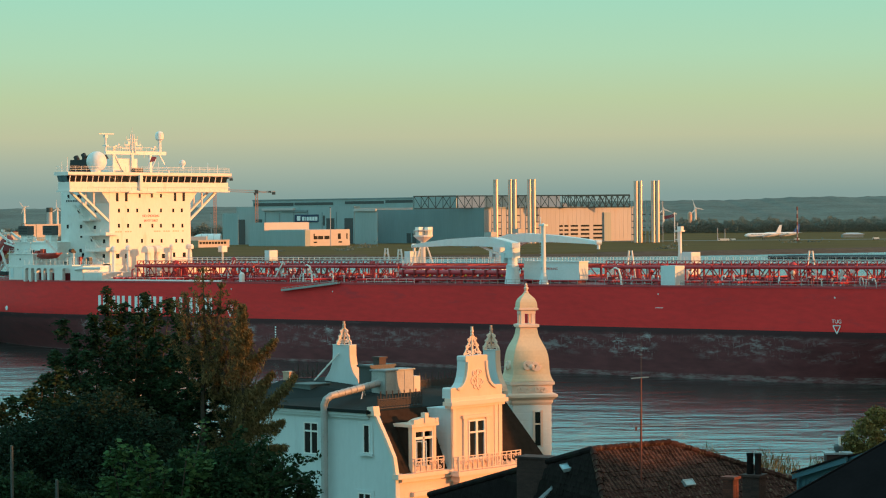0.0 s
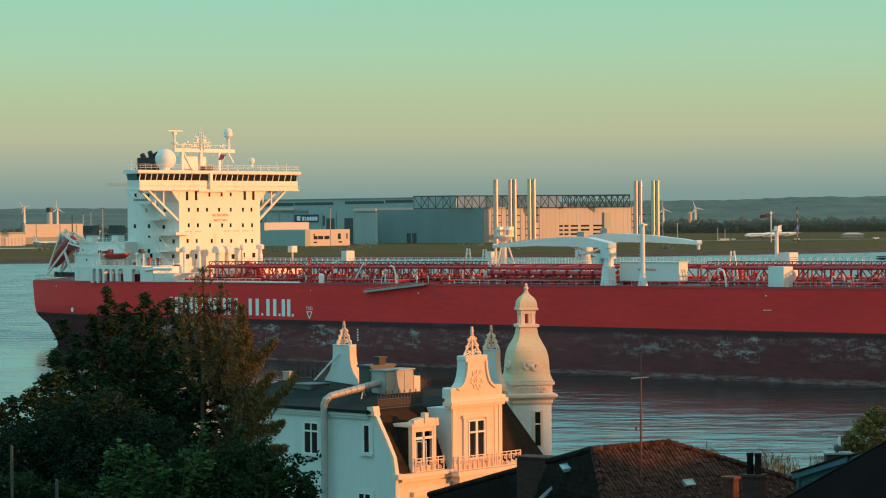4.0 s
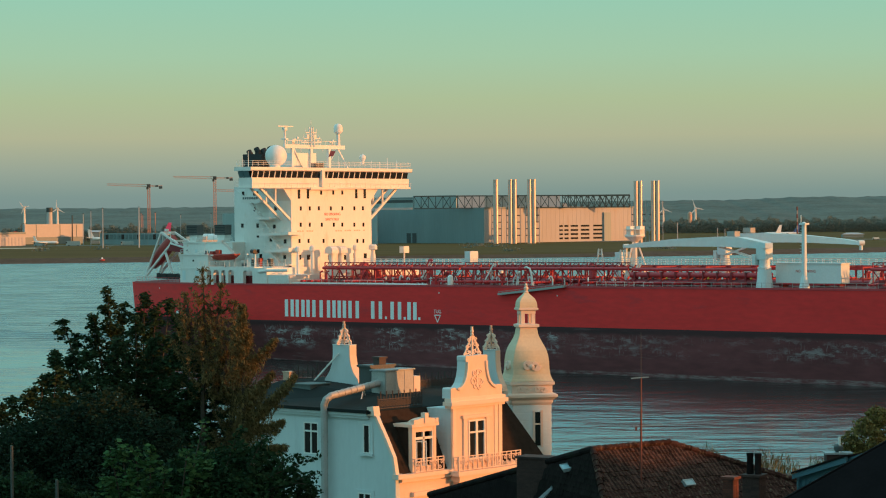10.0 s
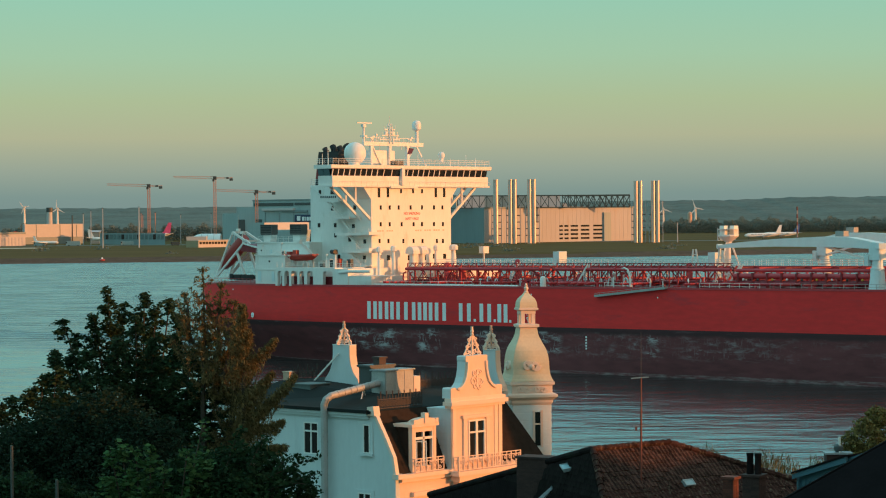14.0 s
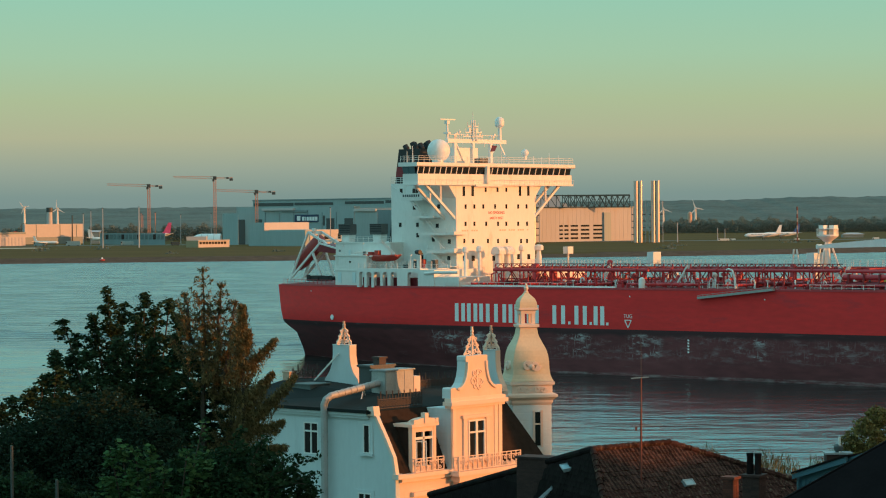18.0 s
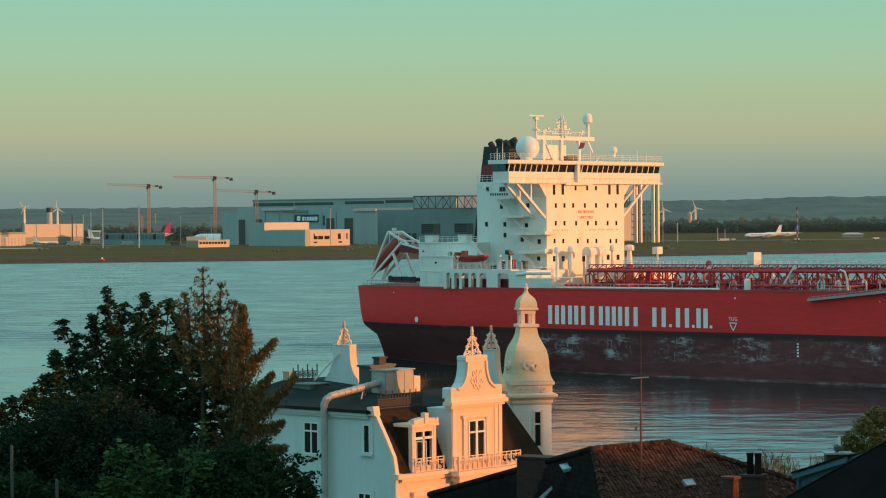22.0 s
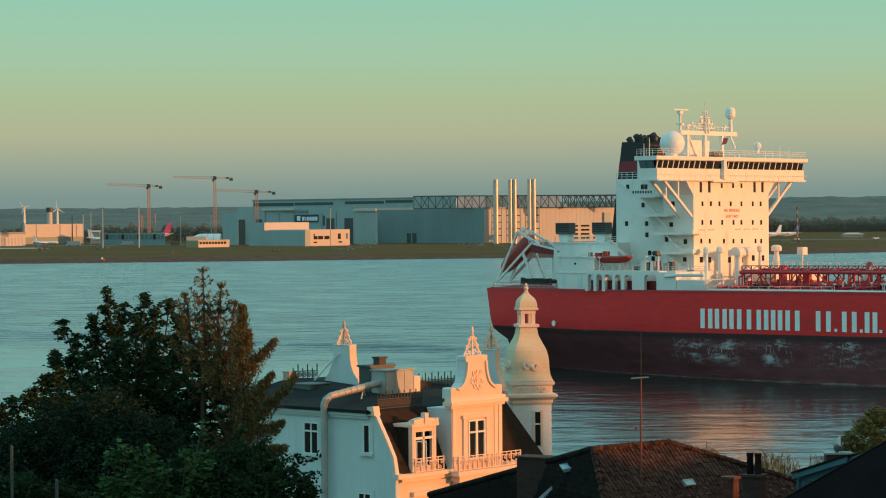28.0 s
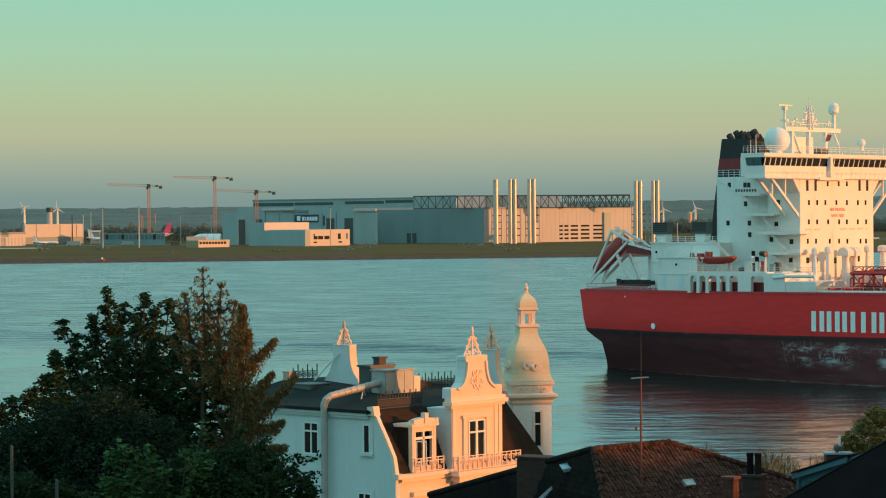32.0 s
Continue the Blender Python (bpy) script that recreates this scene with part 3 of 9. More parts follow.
part("wing_ledge", box(B(), -1.6, 0.6, y, y + 3.4, 24.3, 24.9), M_WHITE, tower)
part("wing_ledge", box(B(), -1.6, 0.6, y, y + 3.4, 21.1, 21.7), M_WHITE, tower)


# bridge deck across the full beam
bridge = part("wheelhouse", box(box(B(), -4.1, -0.35, 0.15, 46.85, 33.9, 35.75), -12, -4.1, 10.5, 36.5, 34.2, 37.6), M_WHITE, ship, "white wheelhouse with a band of slanted windows")
part("floor_slab", box(B(), -4.4, -0.1, -0.15, 47.15, 33.62, 33.95), M_WHITE, bridge)
part("roof", slab(B(), [(-4.6, -0.55, 37.1), (-0.15, -0.55, 37.1), (0.05, -0.55, 37.25), (0.05, -0.55, 37.85), (-4.6, -0.55, 37.85)], (0, 48.1, 0)), M_WHITE, bridge)
# black block stands in for the unlit wheelhouse interior
part("dark_interior_block", box(B(), -3.9, -0.9, 0.5, 46.5, 35.75, 37.05), M_BLACK, bridge)
edges = []
for y0, y1, n_ in ((0.25, 14.6, 9), (14.9, 19.6, 2), (20.3, 33.2, 8), (33.5, 46.7, 7)):
    for k in range(n_):
        edges.append((y0 + (y1 - y0) * k / n_, y0 + (y1 - y0) * (k + 1) / n_))
for y0, y1 in edges:
    bm = B()
    g = 0.11
    slab(bm, [(-0.62, y0 + g, 35.8), (-0.62, y1 - g, 35.8), (-0.3, y1 - g, 37.02), (-0.3, y0 + g, 37.02)], (-0.06, 0, 0))
    part("bridge_window", bm, M_GLASS, bridge)
    bm = B()
    beam(bm, (-0.6, y0, 35.75), (-0.27, y0, 37.06), 0.2, 0.12)
    part("mullion", bm, M_WHITE, bridge)
# paler teal base colour paints the sky's reflection onto the side panes
M_SIDEGLASS = mat("sky_toned_side_glass", (0.09, 0.15, 0.16), 0.08, var=0.15, scale=0.5, spec=0.8)
for x0, x1 in ((-3.9, -2.5), (-2.4, -0.9)):
    bm = B()
    slab(bm, [(x0, 0.1, 35.8), (x1, 0.1, 35.8), (x1, -0.32, 37.08), (x0, -0.32, 37.08)], (0, 0.05, 0))
    part("bridge_window", bm, M_SIDEGLASS, bridge)
bm = B()
box(bm, -0.34, 0.35, 19.55, 20.35, 33.9, 37.4)
box(bm, -0.34, 0.05, 16.5, 24.5, 33.4, 33.9)
part("front_step", bm, M_WHITE, bridge)
# wing struts
for x in (-1.2, -3.8):
    for a, b, w in (((x, 11.7, 27.3), (x, 3.2, 33.7), 0.45), ((x, 7.5, 30.3), (x, 7.5, 33.7), 0.3), ((x, 35.4, 27.3), (x, 43.8, 33.7), 0.45), ((x, 39.4, 30.3), (x, 39.4, 33.7), 0.3)):
        part("wing_strut", beam(B(), a, b, w), M_WHITE, bridge)
bm = B()
for y in [k * 1.565 for k in range(31)]:
    rod(bm, (-0.05, y, 37.95), (-0.05, y, 39.05), 0.035, n=5)
for x in (-1.2, -2.4, -3.6, -4.5):
    rod(bm, (x, 0, 37.95), (x, 0, 39.05), 0.035, n=5)
for dz in (0.4, 0.75, 1.1):
    beam(bm, (-0.05, 0, 37.95 + dz), (-0.05, 47, 37.95 + dz), 0.05)
    beam(bm, (-0.05, 0, 37.95 + dz), (-4.5, 0, 37.95 + dz), 0.05)
part("roof_railing", bm, M_WHITE, bridge)
bm = B()
for y in [k * 1.565 for k in range(31)]:
    rod(bm, (0.0, y, 33.7), (0.15, y, 34.7), 0.03, n=5)
beam(bm, (0.15, 0, 34.7), (0.15, 47, 34.7), 0.05)
part("window_walk_rail", bm, M_WHITE, bridge)

# masts, domes and aerials over the bridge
mast = sub("signal_mast", ship)
bm = B()
box(bm, -10.5, -6.5, 18.0, 25.0, 37.9, 41.0)
part("penthouse", bm, M_WHITE, mast)
part("gantry_beam", beam(B(), (-6.3, 15.4, 42.3), (-6.3, 33.2, 42.3), 0.65, 0.75), M_WHITE, mast)
for y in (17.7, 23.2, 28.6):
    part("gantry_post", beam(B(), (-6.3, y, 37.9), (-6.3, y, 41.92), 0.62), M_WHITE, mast)
for a, b, w in (((-6.3, 31.4, 41.9), (-6.3, 34.4, 37.9), 0.3), ((-6.3, 18.2, 41.9), (-6.3, 20.8, 37.9), 0.2), ((-9.5, 31.2, 37.9), (-6.7, 31.2, 41.9), 0.25)):
    part("gantry_brace", beam(B(), a, b, w), M_WHITE, mast)
for k in range(12):
    y = 16.3 + k * 1.4
    part("gantry_rail_post", rod(B(), (-6.3, y, 42.67), (-6.3, y, 43.5), 0.05, n=5), M_WHITE, mast)
ra = random.Random(5)
for k in range(16):
    y = ra.uniform(16.5, 31)
    z0, h = ra.choice(((42.6, 1.9), (41.2, 1.5), (42.6, 1.1))) if 19.2 < y < 27.2 else (42.6, ra.uniform(0.7, 1.6))
    part("small_aerial", box(rod(B(), (-6.6, y, z0), (-6.6, y, z0 + h), 0.07, n=5), -6.8, -6.4, y - 0.22, y + 0.22, z0 + h * 0.7, z0 + h * 0.7 + 0.3), M_WHITE, mast)
part("gantry_rail", beam(B(), (-6.3, 16.2, 43.5), (-6.3, 32.2, 43.5), 0.07), M_WHITE, mast)
bm = B()
for a in (-0.5, 0.5):
    for b in (-0.5, 0.5):
        rod(bm, (-6.3 + a, 23.3 + b, 42.3), (-6.3 + a * 0.5, 23.3 + b * 0.5, 46.4), 0.13, n=5)
for k in range(6):
    z = 42.6 + k * 0.62
    w = 0.5 - k * 0.04
    for a, b in (((-w, -w), (w, w)), ((w, -w), (-w, w))):
        beam(bm, (-6.3 + a[0], 23.3 + a[1], z), (-6.3 + b[0], 23.3 + b[1], z + 0.6), 0.12)
rod(bm, (-6.3, 23.3, 46), (-6.3, 23.3, 47.9), 0.05, n=5)
for z, w in ((44.0, 2.3), (45.2, 1.6), (43.2, 3.0), (44.6, 1.2)):
    beam(bm, (-6.3, 23.3 - w, z), (-6.3, 23.3 + w, z), 0.16)
    for s in (-1, 1):
        rod(bm, (-6.3, 23.3 + s * w, z), (-6.3, 23.3 + s * w, z + 0.8), 0.06, n=5)
for s in (-1, 1):
    box(bm, -6.5, -6.1, 23.3 + s * 1.1 - 0.3, 23.3 + s * 1.1 + 0.3, 44.1, 44.8)
part("lattice_mast", bm, M_WHITE, mast)
bm = B()
rod(bm, (-6.3, 15.6, 42.3), (-6.3, 15.6, 46.1), 0.26, 0.2)
box(bm, -6.65, -5.95, 15.2, 16.0, 45.5, 46.1)
box(bm, -6.9, -5.7, 15.2, 16.0, 43.6, 43.9)
beam(bm, (-6.3, 13.6, 46.35), (-6.3, 18.0, 46.35), 0.16, 0.2)
part("radar", bm, M_WHITE, mast)
bm = B()
rod(bm, (-6.3, 31.5, 42.3), (-6.3, 31.5, 45.2), 0.42, 0.36)
lathe(bm, [(0.5, 45.1), (0.92, 45.5), (0.95, 46.4), (0.75, 46.95), (0.35, 47.2), (0.05, 47.25)], -6.3, 31.5, 14)
part("radome", bm, M_WHITE, mast, smooth=True)
bm = B()
ball(bm, (-6.0, 12.7, 40.3), 2.2, 22, 14)
rod(bm, (-6.0, 12.4, 37.9), (-6.0, 12.4, 38.8), 1.1, n=14)
part("satellite_dome", bm, M_WHITE, mast, "large white satellite dome", smooth=True)
bm = B()
ball(bm, (-3.0, 35.29, 40.13), 0.75, 12, 8)
rod(bm, (-3.0, 35.27, 38.79), (-3.0, 35.29, 39.82), 0.4)
part("small_dome", bm, M_WHITE, mast, smooth=True)
for y, h in ((43.5, 1.9), (46.5, 1.4), (38.5, 1.2), (2.2, 2.6), (0.6, 1.6), (28.5, 2.0), (41, 1.0)):
    part("whip_aerial", rod(B(), (-3.4, y, 37.9), (-3.4, y, 38.4 + h), 0.09, 0.04, 6), M_WHITE, mast)
part("house_flag", slab(B(), [(-6.0, 28.2, 40.3), (-6.0, 29.6, 40.5), (-6.0, 30.3, 41.5), (-6.0, 28.8, 41.6)], (0.05, 0, 0)), mat("dark_flag_cloth", (0.09, 0.025, 0.06), 0.8, var=0.3, scale=1.5), mast, "small dark red and blue flag")
part("chart_box", box(B(), -3.4, -2.0, 20.2, 22.6, 37.95, 38.9), M_DGREY, mast)

# funnel
funnel = sub("funnel", ship)


def taper(bm, z0, z1, o=0.0):
    def sec(z):
        u = (z - 15) / 26.0
        return (-24.4 + 3.4 * u - o, -17.0 + 1.5 * u + o, 17.6 - o + 0.6 * u, 29.4 + o - 0.6 * u)
    a, b = sec(z0), sec(z1)
    v = [bm.verts.new(q) for q in ((a[0], a[2], z0), (a[1], a[2], z0), (a[1], a[3], z0), (a[0], a[3], z0), (b[0], b[2], z1), (b[1], b[2], z1), (b[1], b[3], z1), (b[0], b[3], z1))]
    for f in ((3, 2, 1, 0), (4, 5, 6, 7), (0, 1, 5, 4), (1, 2, 6, 5), (2, 3, 7, 6), (3, 0, 4, 7)):
        bm.faces.new([v[i] for i in f])
    return bm


part("casing", taper(B(), 15, 41.0), M_BLACK, funnel, "black funnel casing")
part("band", taper(B(), 35.5, 37.5, 0.03), M_PIPE2, funnel, "red funnel band")
for k, (x, y, z) in enumerate(((-19.9, 19.5, 41.7), (-19.6, 21.2, 42.2), (-19.0, 22.6, 41.9), (-17.7, 24.2, 42.2), (-16.8, 20.4, 41.5), (-20.0, 25.3, 42.0), (-18.2, 26.6, 41.7), (-20.1, 22.9, 41.5), (-19.6, 27.4, 41.8), (-17.0, 18.9, 42.1), (-19.4, 18.8, 41.6), (-16.6, 22.2, 42.3))):
    bm = B()
    r_ = 0.42 + 0.16 * (k % 3)
    rod(bm, (x, y, 40.8), (x - 0.1, y, z - 0.35), r_, n=10)
    rod(bm, (x + 0.05, y, z - 0.7), (x - 0.5, y, z + 0.1), r_ * 0.95, n=10)
    part("exhaust_pipe", bm, M_BLACK, funnel, smooth=True)

# poop deckhouses, open gallery and ship's boats
aft = part("poop_house", box(box(box(B(), -30.5, -16.0, 10, 37, DECK - 0.9, 22.85), -24.3, -16.2, 3.2, 9.95, DECK - 0.8, 20.4), -35.5, -30.5, 16, 33, DECK - 0.9, 22.3), M_WHITE, ship, "white poop deckhouse")
part("roof_edge", box(box(B(), -30.7, -15.8, 9.8, 10.0, 22.7, 22.95), -24.5, -16.0, 3.0, 3.2, 20.3, 20.5), M_WHITE, aft)
part("wall_ledge", box(box(B(), -24.4, -16.2, 3.08, 3.2, 17.5, 17.68), -30.6, -24.3, 9.88, 10.0, 19.4, 19.55), M_WHITE, aft)
for x0, x1, y, z0, z1 in ((-23.6, -22.7, 3.14, 15.2, 17.2), (-19.8, -19.0, 3.14, 15.2, 17.2), (-28.9, -28.0, 9.94, 15.4, 17.4), (-27.0, -26.3, 9.94, 20.2, 21.4)):
    part("steel_door", box(B(), x0, x1, y, y + 0.05, z0, z1), M_CRANE, aft, "pale steel door")
for x, y, z in ((-20.4, 3.13, 19.2), (-29.4, 9.93, 21.2)):
    part("porthole", rod(B(), (x, y, z), (x, y + 0.08, z), 0.22, n=10), M_GLASS, aft)
part("bulwark_block", box(box(B(), -0.4, 3.2, 0.4, 14, DECK - 0.7, 17.9), 3.2, 9.0, 0.6, 10, DECK - 0.7, 16.6), M_WHITE, aft)
part("water_pipe", tube(B(), [(1.0, 0.35, 17.2), (3.6, 0.3, 17.45), (9.0, 0.4, 17.5)], 0.28, 0.28, 10), M_WHITE, aft, smooth=True)
part("gallery_beam", box(B(), -16.2, -0.5, 0.7, 3.0, 17.4, 18.08), M_WHITE, aft)
part("gallery_deck", box(B(), -16.2, -1.0, 6.2, 10.0, 17.7, 18.05), M_WHITE, aft)
part("gallery_back", box(B(), -16.2, -1.0, 6.0, 6.2, DECK - 0.8, 17.7), M_WHITE, aft)
part("gallery_bulwark", box(B(), -16.2, -1.0, 2.2, 2.35, DECK - 0.8, 16.35), M_PIPE2, aft)
for x0, x1 in ((-16.4, -15.78), (-14.54, -13.93), (-12.7, -12.09), (-10.46, -9.85), (-8.63, -7.83), (-6.22, -3.62), (-1.05, -0.5)):
    bm = B()
    box(bm, x0, x1, 0.7, 1.5, DECK - 0.8, 17.4)
    for s_, x in ((1, x1), (-1, x0)):
        slab(bm, [(x, 0.72, 17.4), (x + s_ * 0.3, 0.72, 17.4), (x, 0.72, 17.05)], (0, 0.76, 0))
    part("gallery_post", bm, M_WHITE, aft)
bm = B()
for k in range(15):
    x = -44.5 + k * 1.5
    y = MID - deck_half(x) + 0.25
    rod(bm, (x, y, DECK), (x, y, DECK + 1.1), 0.04, n=5)
    if k:
        for dz in (0.5, 1.1):
            beam(bm, (x - 1.5, MID - deck_half(x - 1.5) + 0.25, DECK + dz), (x, y, DECK + dz), 0.06)
part("stern_rail", bm, M_PIPE, aft).matrix_basis = TRIM
for name_, x0, x1, y, z in (("house_rail", -30.4, -16.2, 10.1, 22.9), ("block_rail", -24.2, -16.4, 3.3, 20.4), ("gallery_rail", -16.0, -0.6, 0.8, 18.08), ("bulwark_rail", -0.3, 9.0, 0.5, 17.9)):
    bm = B()
    nn = int((x1 - x0) / 1.3)
    for k in range(nn + 1):
        x = x0 + (x1 - x0) * k / nn
        rod(bm, (x, y, z), (x, y, z + 1.05), 0.045, n=5)
    for dz in (0.4, 0.72, 1.05):
        beam(bm, (x0, y, z + dz), (x1, y, z + dz), 0.055)
    part(name_, bm, M_WHITE, aft)
ra2 = random.Random(17)
for k in range(22):
    x, y = ra2.uniform(-15, -2), ra2.uniform(6.8, 9.3)
    w_, h_ = ra2.uniform(0.25, 0.7), ra2.uniform(0.5, 1.7)
    part("deck_box", box(B(), x - w_, x + w_, y - 0.4, y + 0.4, 18.0, 18.05 + h_), (M_WHITE, M_DGREY, M_WHITE, M_WHITE, M_GREY)[k % 5] if k % 9 else M_ORANGE, aft)
for x, h_ in ((-17.3, 22.6), (-5.2, 20.4), (-15.2, 20.2), (-22.5, 22.2)):
    part("lamp_post", box(rod(B(), (x, 3.4, 18.0), (x, 3.4, h_), 0.07, n=6), x - 0.25, x + 0.25, 3.2, 3.6, h_, h_ + 0.25), M_WHITE, aft)
M_VENT = mat("grey_brown_vent_paint", (0.10, 0.10, 0.095), 0.6, var=0.2, scale=0.8)
for x0, x1, z0, z1 in ((-31.6, -28.4, 24.3, 26.4), (-23.3, -20.1, 24.35, 26.45)):
    v_ = part("engine_vent", slab(B(), [(x0 + 0.15, 12.0, z0), (x1 - 0.15, 12.0, z0), (x1, 12.0, z0 + 0.3), (x1, 12.0, z1), (x0, 12.0, z1), (x0, 12.0, z0 + 0.3)], (0, 1.8, 0)), M_VENT, aft, "dark grey box ventilator")
    part("vent_trunk", slab(B(), [((x0 + x1) / 2 - 0.9, 12.3, 22.8), ((x0 + x1) / 2 + 0.9, 12.3, 22.8), (x1 - 0.5, 12.3, z0), (x0 + 0.5, 12.3, z0)], (0, 1.8, 0)), M_WHITE, v_)
    bm = B()
    for k in range(5):
        box(bm, x0 + 0.15, x1 - 0.15, 11.94, 12.0, z0 + 0.45 + k * 0.34, z0 + 0.62 + k * 0.34)
    part("louvre", bm, M_BLACK, v_)
rescue = sub("rescue_boat", ship)
rescue.matrix_basis = Matrix.Translation((-2.2, 2.8, 0))
bm = B()
secs = [(-16.3, 0.2, 20.15, 20.55), (-15.4, 0.9, 19.6, 20.5), (-13, 1.3, 19.3, 20.4), (-10, 1.3, 19.3, 20.4), (-8.2, 1.0, 19.5, 20.45), (-7.4, 0.6, 19.9, 20.55)]
prev = None
for x, w, z0, z1 in secs:
    ring = [bm.verts.new(q) for q in ((x, 2.2 - w, z1), (x, 2.2 - w * 0.8, (z0 + z1) / 2), (x, 2.2, z0), (x, 2.2 + w * 0.8, (z0 + z1) / 2), (x, 2.2 + w, z1))]
    if prev:
        for i in range(4):
            bm.faces.new((prev[i], ring[i], ring[i + 1], prev[i + 1]))
        bm.faces.new((prev[4], ring[4], ring[0], prev[0]))
    else:
        bm.faces.new(ring)
    prev = ring
bm.faces.new(prev[::-1])
part("boat_hull", bm, M_ORANGE, rescue, "orange rescue boat", smooth=True)
part("boat_tube", tube(tube(B(), [(-16.2, 2.2, 20.5), (-15.2, 1.35, 20.45), (-13, 0.95, 20.35), (-9.5, 0.95, 20.35), (-7.5, 1.5, 20.5)], 0.2, 0.2, 8), [(-16.2, 2.2, 20.5), (-15.2, 3.05, 20.45), (-13, 3.45, 20.35), (-9.5, 3.45, 20.35), (-7.5, 2.9, 20.5)], 0.2, 0.2, 8), M_ORANGE, rescue, "orange buoyancy tube", smooth=True)
part("console", box(box(B(), -13.2, -12.2, 1.8, 2.6, 20.3, 21.4), -14.8, -13.9, 1.7, 2.7, 20.3, 21.1), M_ORANGE, rescue)
part("outboard", box(B(), -16.4, -15.9, 1.9, 2.5, 20.3, 21.2), M_DGREY, rescue)
for x in (-13.6, -10.2):
    part("cradle", beam(beam(B(), (x - 0.9, 2.2, 18.05), (x, 2.2, 19.4), 0.16), (x + 0.9, 2.2, 18.05), (x, 2.2, 19.4), 0.16), M_WHITE, rescue)
part("davit", beam(beam(B(), (-9.3, 3.8, 18.05), (-9.7, 3.6, 20.8), 0.5), (-9.7, 3.6, 20.7), (-12.0, 2.6, 23.1), 0.45), M_WHITE, rescue, "white boat davit")
part("davit_head", box(B(), -12.5, -11.7, 2.2, 3.0, 22.7, 23.3), M_WHITE, rescue)
bm = B()
beam(bm, (-17.6, 4.2, 18.0), (-17.6, 4.2, 20.6), 0.35)
beam(bm, (-17.6, 4.2, 20.5), (-18.8, 2.9, 21.0), 0.35)
beam(bm, (-18.8, 2.9, 21.0), (-19.8, 2.4, 20.4), 0.3)
part("davit", bm, M_WHITE, rescue, "white boat davit")
bm = B()
rod(bm, (-1.7, 2.2, DECK - 0.4), (-1.7, 2.2, 20.7), 0.17)
part("searchlight_post", bm, M_WHITE, aft)
part("searchlight", box(rod(B(), (-2.4, 1.9, 21.15), (-1.2, 1.6, 21.15), 0.42, n=12), -2.0, -1.4, 1.8, 2.6, 20.65, 21.0), M_BLACK, aft)

# free-fall boat on its slanted ramp over the stern
ff = sub("free_fall_boat", ship)
rot = Matrix.Translation((-45.0, 18.0, 20.55)) @ Euler((0, radians(-41), 0)).to_matrix().to_4x4()
bm = B()
prev = None
for x, w in ((-5.2, 0.2), (-4.4, 1.0), (-2.5, 1.4), (1.0, 1.45), (3.4, 1.35), (4.4, 0.9)):
    ring = [bm.verts.new(rot @ Vector((x, w * math.cos(a), 0.2 + 1.05 * w * math.sin(a)))) for a in [2 * math.pi * i / 10 for i in range(10)]]
    if prev:
        for i in range(10):
            bm.faces.new((prev[i], ring[i], ring[(i + 1) % 10], prev[(i + 1) % 10]))
    else:
        bm.faces.new(ring)
    prev = ring
bm.faces.new(prev[::-1])
part("boat_hull", bm, mat("faded_boat_red", (0.40, 0.055, 0.045), 0.45, var=0.15), ff, "dull red enclosed free-fall boat", smooth=True)
bm = B()
for y in (-1.9, 1.9):
    a, b = rot @ Vector((-6.4, y, -1.4)), rot @ Vector((5.6, y, -1.4))
    beam(bm, a, b, 0.4)
    c, d = rot @ Vector((-6.2, y, 1.9)), rot @ Vector((3.8, y, 2.4))
    beam(bm, rot @ Vector((-6.2, y, -1.4)), d, 0.35)
    beam(bm, rot @ Vector((5.4, y, -1.4)), d, 0.4)
    beam(bm, b, (-36.5, 18.0 + y, 20.9), 0.4)
    beam(bm, rot @ Vector((2, y, -1.4)), (-40, 18.0 + y, DECK), 0.4)
    beam(bm, a, (-45.5, 18.0 + y, DECK + 0.1), 0.35)
beam(bm, rot @ Vector((3.8, -1.9, 2.4)), rot @ Vector((3.8, 1.9, 2.4)), 0.35)
beam(bm, rot @ Vector((5.4, -1.9, -1.4)), rot @ Vector((5.4, 1.9, -1.4)), 0.35)
part("ramp_frame", bm, M_WHITE, ff, "white steel launching frame")
part("ramp_platform", slab(B(), [(-37.6, 13.0, 22.5), (-31.9, 13.0, 21.3), (-33.6, 13.0, 20.6), (-38.4, 13.0, 21.0)], (0, 4.0, 0)), M_PIPE2, ff, "dull red platform behind the boat")
part("platform_edge", beam(B(), (-37.6, 12.9, 22.6), (-31.9, 12.9, 21.4), 0.3), M_WHITE, ff)
bm = B()
for x, z in ((-44.2, 24.2), (-43.0, 24.8), (-41.8, 24.2)):
    rod(bm, (x, 17.0, z - 1.6), (x, 17.0, z + 0.7), 0.1, n=6)
    box(bm, x - 0.35, x + 0.35, 16.7, 17.3, z + 0.3, z + 0.8)
beam(bm, (-44.4, 17.0, 24.4), (-41.4, 17.0, 24.6), 0.16)
part("release_gear", bm, M_WHITE, ff)
ra3 = random.Random(23)
for k in range(9):
    x = -36.5 + k * 0.98
    y = 9.0 - k * 0.25 + ra3.uniform(-0.4, 0.4)
    bm = B()
    rod(bm, (x, y - 0.8, 15.85), (x, y + 0.7, 15.85), 0.36 + 0.12 * ra3.random(), n=12)
    box(bm, x - 0.45, x + 0.45, y - 0.95, y - 0.8, DECK, 16.2 + 0.3 * ra3.random())
    part("mooring_winch", bm, M_BLACK, aft)

